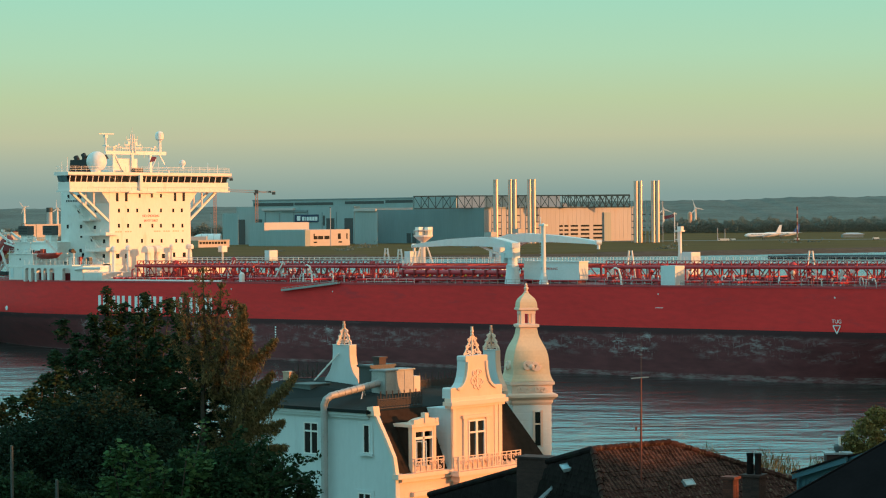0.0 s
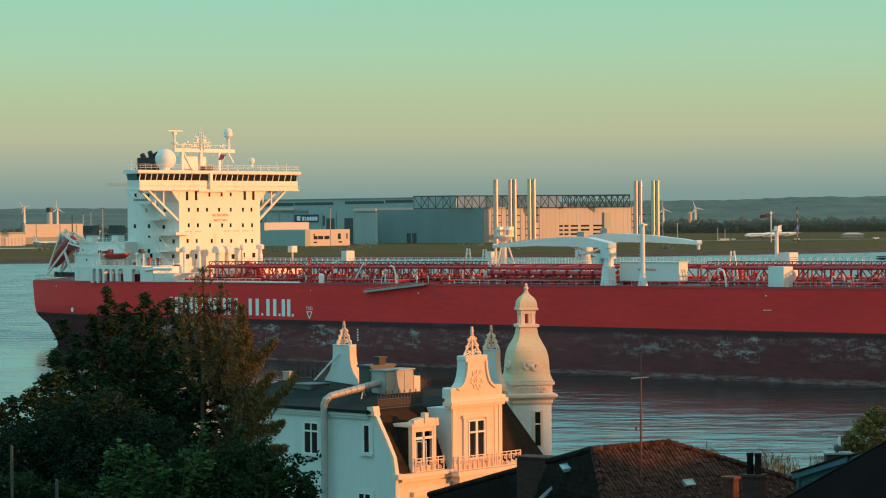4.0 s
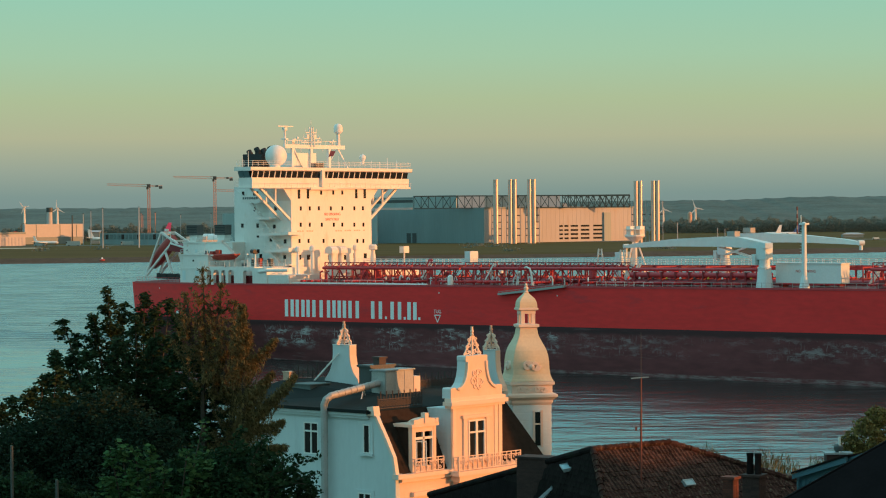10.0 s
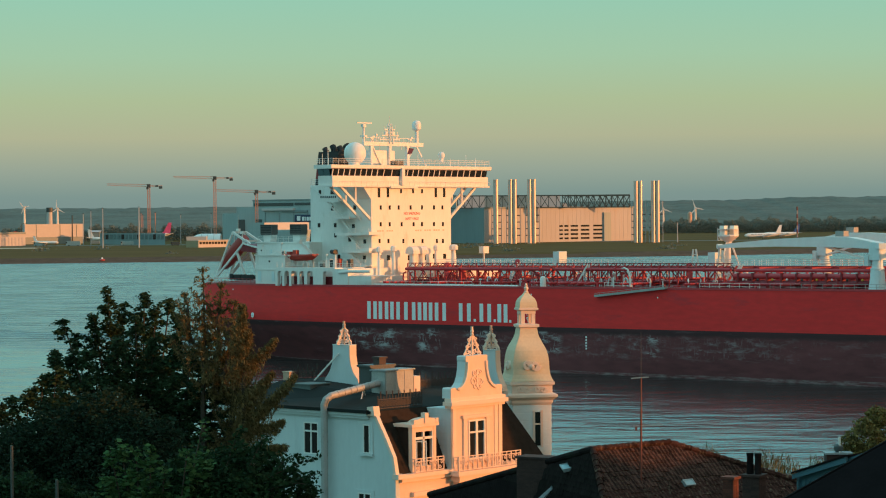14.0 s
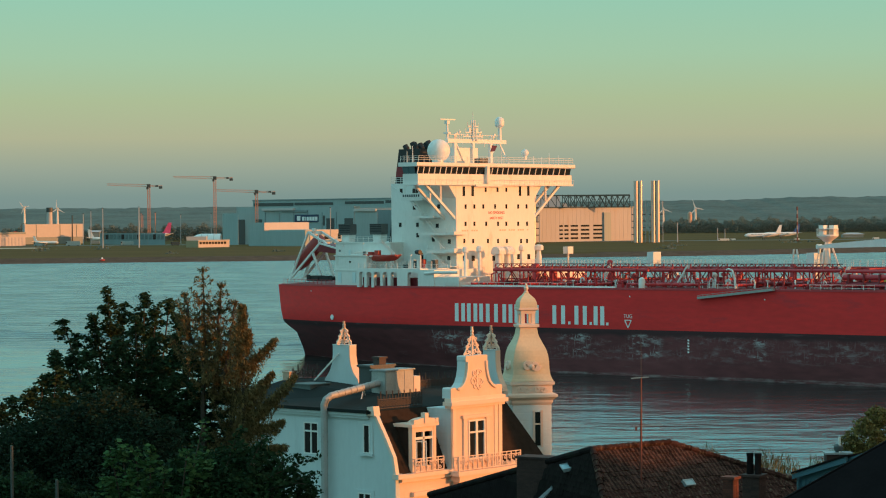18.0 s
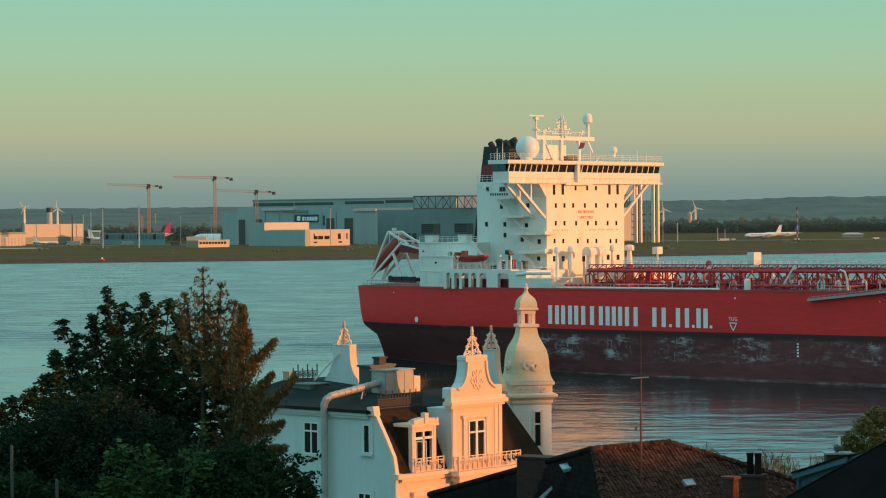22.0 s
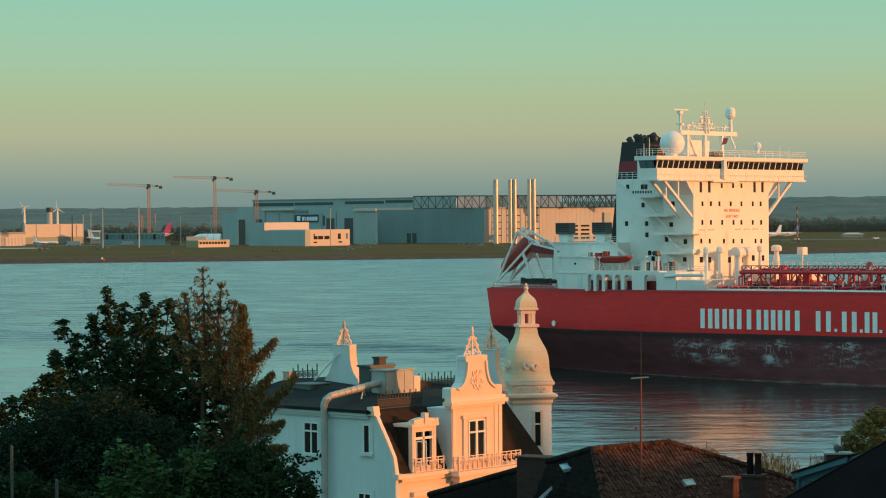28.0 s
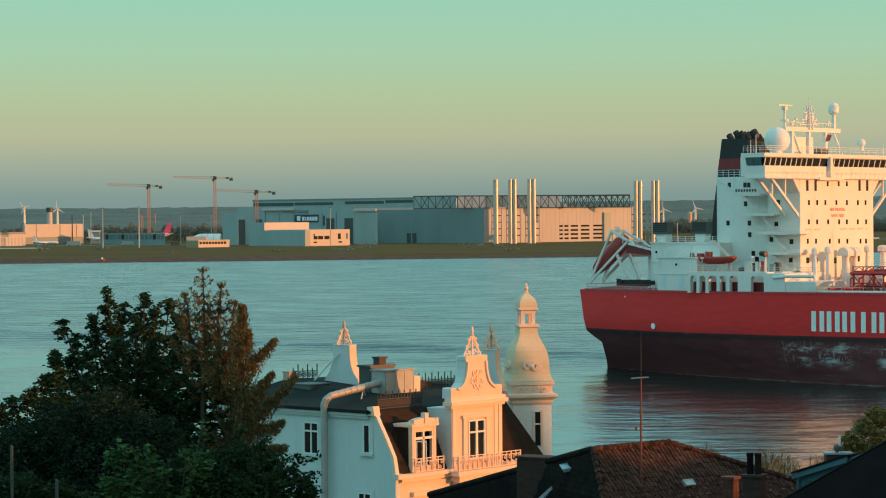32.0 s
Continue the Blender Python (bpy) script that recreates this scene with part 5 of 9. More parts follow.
M_SLATE = mat("dark_brown_slates", (0.034, 0.024, 0.019), 0.95, var=0.35, scale=2.0, bump=0.02, spec=0.06)
M_BELL = mat("tan_bell_roof_stucco", (0.68, 0.55, 0.38), 0.8, var=0.1, scale=0.8, bump=0.005, dirt=(0.42, 0.36, 0.28), dirt_amt=0.1)
M_IRON = mat("black_wrought_iron", (0.040, 0.030, 0.026), 0.6, 0.2, var=0.2)
M_DUCT = mat("galvanised_duct", (0.40, 0.40, 0.39), 0.6, 0.35, var=0.2, scale=1.2, bump=0.003)
M_PANE = mat("villa_window_pane", (0.010, 0.012, 0.014), 0.06, var=0.1, spec=0.7)
M_LEAD = mat("grey_lead_flashing", (0.30, 0.33, 0.34), 0.5, 0.2, var=0.2)
M_HATCH = mat("dull_green_grey_sheet", (0.10, 0.125, 0.12), 0.6, 0.1, var=0.2)
M_UNIT = mat("weathered_unit_sheet", (0.36, 0.365, 0.345), 0.6, 0.2, var=0.25, scale=1.2, dirt=(0.14, 0.13, 0.12), dirt_amt=0.2)
M_COWL = mat("dark_brown_cowl", (0.075, 0.050, 0.043), 0.8, var=0.3, scale=2)
M_FRAME = mat("white_window_frame", (0.78, 0.76, 0.72), 0.5, var=0.05)
villa = thing("villa", "cream stucco villa with curly gables and a small bell tower", "house", pose(-2.834, 140.0, 0, 0, 0, 48))

prof = [(0.0, 3.0), (0.0, 12.75), (0.22, 13.85), (0.85, 14.98), (1.72, 16.38), (1.8, 16.42), (14.5, 16.42), (14.5, 3.0)]
part("side_wall", slab(B(), [(0, y, z) for y, z in prof], (0.35, 0, 0)), M_SIDE, villa, "side wall in shade-toned plaster")
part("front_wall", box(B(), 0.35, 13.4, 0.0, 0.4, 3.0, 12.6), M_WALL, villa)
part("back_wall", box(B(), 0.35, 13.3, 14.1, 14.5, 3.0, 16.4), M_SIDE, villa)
part("end_wall", box(B(), 13.3, 13.6, 0.4, 14.1, 3.0, 12.8), M_WALL, villa)
# coping that follows the side of the mansard
cop = [(0.02, 12.75), (0.22, 13.85), (0.85, 14.98), (1.72, 16.38), (1.9, 16.68)]
for k, ((y0, z0), (y1, z1)) in enumerate(zip(cop, cop[1:])):
    part("coping", slab(B(), [(-0.08, y0 - 0.14, z0 + 0.03), (-0.08, y1 - 0.14, z1 + 0.03), (-0.08, y1 + 0.06, z1), (-0.08, y0 + 0.06, z0)], (0.26, 0, 0)), M_TRIM, villa)
part("coping_foot", box(B(), -0.18, 0.45, -0.4, 0.1, 12.62, 12.9), M_TRIM, villa)
part("coping_head", slab(B(), [(-0.2, 1.45, 16.2), (-0.2, 2.05, 16.2), (-0.2, 2.05, 16.7), (-0.2, 1.55, 16.75)], (0.5, 0, 0)), M_TRIM, villa)
part("eaves_cornice", box(box(B(), -0.18, 0.0, 2.0, 14.5, 16.0, 16.16), -0.3, 0.0, 2.0, 14.5, 16.16, 16.32), M_SIDE, villa)
part("gutter", box(B(), -0.42, -0.05, 1.9, 14.6, 16.34, 16.52), M_FELT, villa)
# mansard and flat roof
rows_ = 11
for k in range(rows_):
    bm = B()
    u0, u1 = k / rows_, (k + 1) / rows_
    y0, z0 = 0.1 + 1.65 * u0, 12.8 + 3.6 * u0
    y1, z1 = 0.1 + 1.65 * u1, 12.8 + 3.6 * u1
    xr0, xr1 = 13.6 - 1.9 * u0, 13.6 - 1.9 * u1
    slab(bm, [(0.5, y0 - 0.03, z0), (xr0, y0 - 0.03, z0), (xr1, y1, z1 + 0.02), (0.5, y1, z1 + 0.02)], (0, 0.06, 0.03))
    part("slate_course", bm, M_SLATE, villa)
for k in range(rows_):
    bm = B()
    u0, u1 = k / rows_, (k + 1) / rows_
    slab(bm, [(13.6 - 1.9 * u0, 0.1 + 1.65 * u0, 12.8 + 3.6 * u0), (13.6 - 1.9 * u0, 8, 12.8 + 3.6 * u0), (13.6 - 1.9 * u1, 8, 12.82 + 3.6 * u1), (13.6 - 1.9 * u1, 0.1 + 1.65 * u1, 12.82 + 3.6 * u1)], (-0.06, 0, 0.03))
    part("slate_course", bm, M_SLATE, villa)
bm = B()
o_ = [(-0.3, 1.75, 16.45), (11.75, 1.75, 16.45), (12.9, 5.0, 16.45), (12.9, 14.6, 16.45), (-0.3, 14.6, 16.45)]
i_ = [(3.5, 5.0, 17.05), (11.0, 4.0, 17.0), (11.9, 6.0, 17.1), (11.9, 13.4, 17.6), (3.8, 13.2, 17.6)]
vo, vi, vb = [bm.verts.new(v) for v in o_], [bm.verts.new(v) for v in i_], [bm.verts.new((v[0], v[1], 16.3)) for v in o_]
for k in range(5):
    j = (k + 1) % 5
    bm.faces.new((vo[k], vo[j], vi[j], vi[k]))
    bm.faces.new((vb[k], vb[j], vo[j], vo[k]))
bm.faces.new(vi)
bm.faces.new(vb[::-1])
part("flat_roof", bm, M_FELT, villa, "low dark felt roof")
# front cornice
part("front_cornice", box(box(B(), 0.35, 4.7, -0.35, 0.05, 12.62, 12.86), 0.35, 4.7, -0.2, 0.05, 12.4, 12.62), M_TRIM, villa)
part("front_cornice", box(B(), 9.6, 13.6, -0.3, 0.1, 12.5, 12.86), M_TRIM, villa)


def window(name, x0, x1, z0, z1, y, parent, tilt=0, bars=(0.5,), tr=0.72):
    w = sub(name, parent)
    part("pane", box(B(), x0, x1, y + 0.10, y + 0.14, z0, z1), M_PANE, w)
    bm = B()
    t = 0.10
    for a, b, c, d in ((x0 - t, x0, z0 - t, z1 + t), (x1, x1 + t, z0 - t, z1 + t), (x0, x1, z0 - t, z0), (x0, x1, z1, z1 + t)):
        box(bm, a, b, y, y + 0.12, c, d)
    for u in bars:
        xm = x0 + (x1 - x0) * u
        box(bm, xm - 0.09, xm + 0.09, y + 0.01, y + 0.11, z0, z1)
    zt = z0 + (z1 - z0) * tr
    box(bm, x0, x1, y - 0.01, y + 0.105, zt - 0.05, zt + 0.05)
    part("window_frame", bm, M_FRAME, w)
    part("window_sill", box(B(), x0 - 0.2, x1 + 0.2, y - 0.14, y + 0.1, z0 - 0.2, z0 - t), M_TRIM, w)
    return w


# central gable bay
bay = sub("gable_bay", villa, "sunlit cream gable bay with scrolled top")
part("bay_wall", box(B(), 4.55, 9.1, -0.3, -0.20, 12.6, 16.45), M_WALL, bay)
# core and cheek take the shade colour behind the lit-coloured face
part("bay_core", box(B(), 4.56, 9.09, -0.197, 0.12, 12.6, 16.4), M_SIDE, bay, "core of the bay, coloured for shade")
part("bay_cheek", box(B(), 4.62, 9.03, 0.12, 1.9, 12.7, 16.4), M_SIDE, bay, "boarded side of the bay, coloured for shade")
for k in range(10):
    part("cheek_board", box(B(), 4.58, 4.62, 0.14, 1.88, 12.72 + k * 0.37, 13.05 + k * 0.37), M_SIDE, bay)
for x in (4.62, 8.35, 8.75):
    part("pilaster", box(B(), x, x + 0.28, -0.345, -0.3, 12.75, 16.4), M_TRIM, bay)
part("bay_cornice", box(box(box(B(), 4.4, 9.25, -0.4, 0.1, 16.4, 16.56), 4.3, 9.4, -0.55, 0.18, 16.56, 16.8), 4.4, 9.3, -0.42, 0.12, 16.8, 17.0), M_TRIM, bay)
XC = 6.75
half_ = [(2.3, 17.0), (2.3, 17.55), (2.2, 17.62), (1.85, 17.62), (1.8, 17.5), (1.5, 17.62), (1.25, 17.85), (1.08, 18.2), (0.98, 18.6), (0.94, 19.1), (0.98, 19.2), (0.98, 19.4), (0.9, 19.45)]
outline = [(XC - w, z) for w, z in half_] + [(XC + w, z) for w, z in half_[::-1]]
# gable core holds the shade colour, the thin front slab the lit one
part("gable_core", slab(B(), [(x, -0.27, z) for x, z in outline], (0, 0.62, 0)), M_SIDE, bay, "back of the gable, coloured for shade")
part("scroll_gable", slab(B(), [(x, -0.35, z) for x, z in outline], (0, 0.077, 0)), M_WALL, bay)
bm = B()
for s in (-1, 1):
    pts_ = [(XC + s * (w - 0.12), -0.40, z) for w, z in half_[3:10]]
    for a, b in zip(pts_, pts_[1:]):
        beam(bm, a, b, 0.12, 0.14)
part("gable_moulding", bm, M_TRIM, bay)


def scroll(bm, c, r, turns, w, plane, n=16, hand=1):
    """A flat curl in the plane of two ways."""
    u, v = Vector(plane[0]), Vector(plane[1])
    prev = None
    out = u.cross(v) * w / 2
    for k in range(n + 1):
        a = hand * turns * 2 * math.pi * k / n
        ray = u * math.cos(a) + v * math.sin(a)
        q = Vector(c) + ray * r * (1 - 0.75 * k / n)
        ring = [bm.verts.new(q + ray * w / 2 * i + out * j) for i, j in ((-1, -1), (1, -1), (1, 1), (-1, 1))]
        if prev is not None:
            for i in range(4):
                bm.faces.new((prev[i], ring[i], ring[(i + 1) % 4], prev[(i + 1) % 4]))
        else:
            bm.faces.new(ring)
        prev = ring
    bm.faces.new(prev[::-1])
    return bm


FRONT = ((1, 0, 0), (0, 0, 1))
bm = B()
for dx, dz, r, h_ in ((-0.3, 18.05, 0.3, 1), (0.3, 18.05, 0.3, -1), (-0.22, 18.55, 0.22, -1), (0.22, 18.55, 0.22, 1), (-0.12, 17.75, 0.22, 1), (0.2, 17.72, 0.2, -1)):
    scroll(bm, (XC + dx, -0.37, dz - 0.12), r, 1.3, 0.075, FRONT, 14, h_)
beam(bm, (XC, -0.37, 17.6), (XC, -0.37, 18.6), 0.08)
part("gable_relief", bm, M_TRIM, bay, "stucco scroll relief")


def crown(name, parent, cx, cy, z0, h, material, way=(1, 0, 0)):
    """A pierced finial of curls rising to a point."""
    bm = B()
    u = Vector(way)
    c = Vector((cx, cy, 0))
    pl = (way, (0, 0, 1))
    for k, (w, zz, r) in enumerate(((0.62, 0.12, 0.17), (0.42, 0.3, 0.2), (0.2, 0.22, 0.16), (0.45, 0.55, 0.14), (0.26, 0.68, 0.17), (0.3, 0.95, 0.12), (0.12, 1.05, 0.12))):
        for s in (-1, 1):
            scroll(bm, c + u * s * w * h / 1.7 + Vector((0, 0, z0 + zz * h / 1.7)), r * h / 1.7, 1.2, 0.048, pl, 10, s)
    for s in (-1, 1):
        beam(bm, c + u * s * 0.75 * h / 1.7 + Vector((0, 0, z0)), c + Vector((0, 0, z0 + 1.25 * h / 1.7)), 0.07)
    beam(bm, c + Vector((0, 0, z0)), c + Vector((0, 0, z0 + h)), 0.11)
    for zz in (1.25, 1.42):
        b_ = c + Vector((0, 0, z0 + zz * h / 1.7))
        ball(bm, b_, 0.11, 8, 6)
    return part(name, bm, material, parent)


crown("gable_crown", bay, XC, 0.0, 19.4, 1.75, M_TRIM)
window("bay_window", 6.02, 7.33, 13.4, 15.55, -0.42, bay, bars=(0.5,), tr=0.70)
part("window_surround", box(box(box(B(), 5.5, 5.82, -0.42, -0.25, 13.0, 15.75), 7.53, 7.85, -0.42, -0.25, 13.0, 15.75), 5.4, 7.95, -0.46, -0.25, 15.75, 15.95), M_TRIM, bay)
part("balcony_slab", box(box(B(), 4.4, 10.2, -0.95, 0.1, 12.45, 12.72), 4.7, 9.9, -0.75, 0.1, 12.1, 12.45), M_TRIM, bay)
part("balcony_base", box(B(), 4.9, 9.7, -0.5, 0.1, 3.0, 12.1), M_WALL, bay)


def balustrade(x0, x1, y, z0, z1, parent, name="balcony_railing"):
    bm = B()
    n_ = max(3, int((x1 - x0) / 0.42))
    for z in (z0 + 0.06, z1 - 0.2, z1 - 0.03):
        beam(bm, (x0, y, z), (x1, y, z), 0.05)
    for k in range(n_ + 1):
        x = x0 + (x1 - x0) * k / n_
        beam(bm, (x, y, z0), (x, y, z1), 0.055)
        if k < n_:
            xm = x + (x1 - x0) / n_ / 2
            for s in (-1, 1):
                scroll(bm, (xm + s * 0.08, y, (z0 + z1) / 2 + s * 0.12 - 0.05), 0.13, 1.1, 0.035, FRONT, 9, s)
    return part(name, bm, M_TRIM, parent, "cream wrought railing with curls")


balustrade(4.5, 10.1, -0.88, 12.74, 13.62, bay)
# small dormer beside the bay
dm = sub("dormer", villa, "cream dormer with an open casement")
part("dormer_body", slab(slab(B(), [(1.42, -0.02, 12.86), (1.66, -0.02, 12.86), (1.66, -0.02, 15.6), (1.42, -0.02, 15.6)], (0, 0.3, 0)), [(3.24, -0.02, 12.86), (3.48, -0.02, 12.86), (3.48, -0.02, 15.6), (3.24, -0.02, 15.6)], (0, 0.3, 0)), M_WALL, dm)
part("dormer_cheek", box(box(B(), 1.46, 1.62, 0.28, 1.8, 12.9, 15.5), 3.28, 3.44, 0.28, 1.8, 12.9, 15.5), M_SLATE, dm, "dark slate dormer cheek")
part("dormer_apron", box(B(), 1.62, 3.28, 0.0, 1.4, 12.86, 13.2), M_WALL, dm)
part("dormer_head", box(box(B(), 1.3, 3.6, -0.14, 1.9, 15.5, 15.68), 1.62, 3.28, 0.0, 1.8, 15.2, 15.5), M_TRIM, dm)
ped = [(1.35, 15.68)] + [(2.45 + 1.05 * math.cos(a), 15.72 + 0.3 * math.sin(a)) for a in [math.pi * (1 - k / 10) for k in range(11)]] + [(3.55, 15.68)]
part("dormer_pediment", slab(B(), [(x, -0.16, z) for x, z in ped], (0, 0.5, 0)), M_TRIM, dm)
part("keystone", box(B(), 2.3, 2.6, -0.24, 0.1, 15.7, 16.3), M_TRIM, dm)
part("corner_block", box(B(), 1.4, 1.6, -0.2, 0.1, 15.68, 15.95), M_TRIM, dm)
part("corner_block", box(B(), 3.3, 3.5, -0.2, 0.1, 15.68, 15.95), M_TRIM, dm)
# dark sheet stands in for the unlit room behind the frame
part("dormer_dark", box(B(), 1.62, 3.28, 0.45, 0.5, 13.2, 15.2), M_PANE, dm)
bm = B()
box(bm, 1.62, 3.28, 0.02, 0.14, 14.75, 14.9)
box(bm, 2.38, 2.52, 0.02, 0.12, 13.2, 15.2)
box(bm, 1.66, 1.74, 0.0, 0.12, 13.2, 15.2)
box(bm, 3.16, 3.24, 0.0, 0.12, 13.2, 15.2)
part("dormer_frame", bm, M_FRAME, dm)
bm = B()
mt = Matrix.Translation((1.76, 0.0, 13.25)) @ Euler((0, 0, radians(-48))).to_matrix().to_4x4()
for a in ((0, 0.07, 0, 1.45), (0.55, 0.62, 0, 1.45), (0.07, 0.55, 0, 0.07), (0.07, 0.55, 1.38, 1.45)):
    box(bm, a[0], a[1], -0.03, 0.03, a[2], a[3], mt)
part("open_casement", bm, M_FRAME, dm, "white casement standing open")
balustrade(1.3, 3.75, -0.36, 12.88, 13.72, dm)
# lower storey windows of the front
for x0, x1 in ((1.7, 3.1), (6.2, 7.5)):
    window("front_window", x0, x1, 8.9, 11.2, -0.05 if x0 < 4 else -0.6, villa, bars=(0.5,))
    part("window_hood", box(B(), x0 - 0.4, x1 + 0.4, -0.25 if x0 < 4 else -0.8, 0.05, 11.5, 11.75), M_TRIM, villa)


def side_window(y0, y1, z0, z1, bars=(0.5,)):
    w = sub("side_window", villa)
    part("pane", box(B(), -0.02, 0.02, y0, y1, z0, z1), M_PANE, w)
    bm = B()
    for a, b, c, d in ((y0 - 0.07, y0, z0, z1), (y1, y1 + 0.07, z0, z1), (y0 - 0.07, y1 + 0.07, z0 - 0.07, z0), (y0 - 0.07, y1 + 0.07, z1, z1 + 0.07)):
        box(bm, -0.07, 0.02, a, b, c, d)
    for u in bars:
        ym = y0 + (y1 - y0) * u
        box(bm, -0.06, 0.02, ym - 0.05, ym + 0.05, z0, z1)
        box(bm, -0.065, 0.02, y0, y1, z0 + (z1 - z0) * 0.74 - 0.05, z0 + (z1 - z0) * 0.74 + 0.05)
    part("window_frame", bm, M_FRAME, w)
    bm = B()
    box(bm, -0.05, 0.02, y0 - 0.3, y0 - 0.075, z0 - 0.1, z1 + 0.25)
    box(bm, -0.05, 0.02, y1 + 0.075, y1 + 0.3, z0 - 0.1, z1 + 0.25)
    box(bm, -0.05, 0.02, y0 - 0.075, y1 + 0.075, z1 + 0.075, z1 + 0.25)
    part("surround", bm, M_SIDE, w)
    part("window_sill", box(B(), -0.16, 0.02, y0 - 0.32, y1 + 0.32, z0 - 0.22, z0 - 0.1), M_SIDE, w)


side_window(6.28, 7.35, 13.75, 15.5)
side_window(2.05, 2.45, 14.05, 15.6, bars=())
side_window(6.35, 7.35, 9.6, 11.65)
side_window(2.0, 2.9, 9.6, 11.6)
# duct up the wall and over the roof to the ventilation box
duct = sub("exhaust_duct", villa, "galvanised duct with dented joints")
path = [(-0.45, 5.3, 6.0), (-0.45, 5.3, 16.7), (-0.38, 5.2, 17.0), (-0.1, 5.1, 17.2), (4.32, 5.4, 17.7)]
for k, (a, b) in enumerate(zip(path, path[1:])):
    part("duct_run", rod(B(), a, b, 0.21, n=16), M_DUCT, duct, smooth=True)
    bm = B()
    ball(bm, b, 0.214, 14, 8)
    part("duct_bend", bm, M_DUCT, duct, smooth=True)
for z in (8.5, 10.5, 12.5, 14.5, 16.2):
    part("duct_ring", rod(B(), (-0.45, 5.3, z), (-0.45, 5.3, z + 0.07), 0.232, n=16), M_DUCT, duct)
for u in (0.12, 0.25, 0.38, 0.5, 0.62, 0.75, 0.88):
    a, b = Vector(path[3]).lerp(Vector(path[4]), u), Vector(path[3]).lerp(Vector(path[4]), u + 0.018)
    part("duct_ring", rod(B(), a, b, 0.235, n=16), M_DUCT, duct)
part("duct_stand", beam(beam(B(), (2.3, 4.95, 16.7), (2.9, 5.3, 17.5), 0.06), (3.4, 5.6, 16.8), (2.9, 5.3, 17.5), 0.06), M_FRAME, duct)
part("wall_clamp", beam(B(), (-0.9, 5.0, 14.9), (0.0, 5.6, 14.8), 0.06), M_DUCT, duct)
hv = sub("ventilation_unit", villa, "grey sheet metal ventilation box")
bm = B()
box(bm, 4.32, 6.85, 4.82, 6.03, 16.95, 18.42)
bmesh.ops.bevel(bm, geom=bm.edges[:], offset=0.05, segments=2, affect="EDGES")
part("casing", bm, M_UNIT, hv)
part("lid", box(B(), 4.26, 6.91, 4.76, 6.09, 18.425, 18.5), M_LEAD, hv)
for x in (5.16, 6.0):
    part("casing_seam", box(B(), x, x + 0.04, 4.795, 4.82, 17.05, 18.4), M_DUCT, hv)
part("side_box", box(B(), 6.95, 7.5, 4.9, 5.7, 16.95, 18.0), M_TRIM, hv)
part("filter_box", box(box(B(), 4.4, 6.5, 6.1, 7.1, 16.9, 18.62), 4.3, 6.6, 6.08, 7.2, 18.62, 18.74), M_DGREY, hv)
part("cowl", box(box(B(), 5.35, 5.95, 6.3, 6.8, 18.74, 19.1), 5.28, 6.02, 6.23, 6.87, 19.1, 19.2), M_COWL, hv)


def cresting(a, b, h, parent, step=0.3):
    a, b = Vector(a), Vector(b)
    way = (b - a).normalized()
    bm = B()
    n_ = int((b - a).length / step)
    for z in (0.06, h * 0.55):
        beam(bm, a + Vector((0, 0, z)), b + Vector((0, 0, z)), 0.055)
    for k in range(n_ + 1):
        q = a + (b - a) * k / n_
        beam(bm, q, q + Vector((0, 0, h * (1.0 if k % 2 else 0.75))), 0.05)
        if k < n_:
            for zz, hd in ((0.22, 1), (0.42, -1)):
                scroll(bm, q + way * step / 2 + Vector((0, 0, h * zz)), 0.11, 1.1, 0.05, (tuple(way), (0, 0, 1)), 8, hd)
    return part("roof_cresting", bm, M_IRON, parent, "black wrought iron cresting")


cresting((0.5, 1.85, 16.5), (4.3, 1.85, 16.5), 1.05, villa, 0.24)
cresting((5.2, 6.4, 17.05), (11.4, 5.6, 17.05), 1.0, villa, 0.26)
cresting((4.6, 13.0, 17.6), (5.9, 12.2, 17.6), 0.95, villa, 0.26)
cresting((7.4, 9.4, 17.3), (8.6, 8.2, 17.3), 0.9, villa, 0.26)
part("roof_hatch", box(box(B(), 3.0, 4.7, 9.9, 11.6, 16.85, 17.45), 2.94, 4.76, 9.84, 11.66, 17.45, 17.52), M_HATCH, villa, "grey roof hatch")
part("small_stack", box(box(B(), 4.25, 4.8, 13.0, 13.55, 17.2, 18.05), 4.2, 4.85, 12.95, 13.6, 18.05, 18.12), mat("patched_brick_stack", (0.55, 0.36, 0.26), 0.8, var=0.4, scale=3), villa)


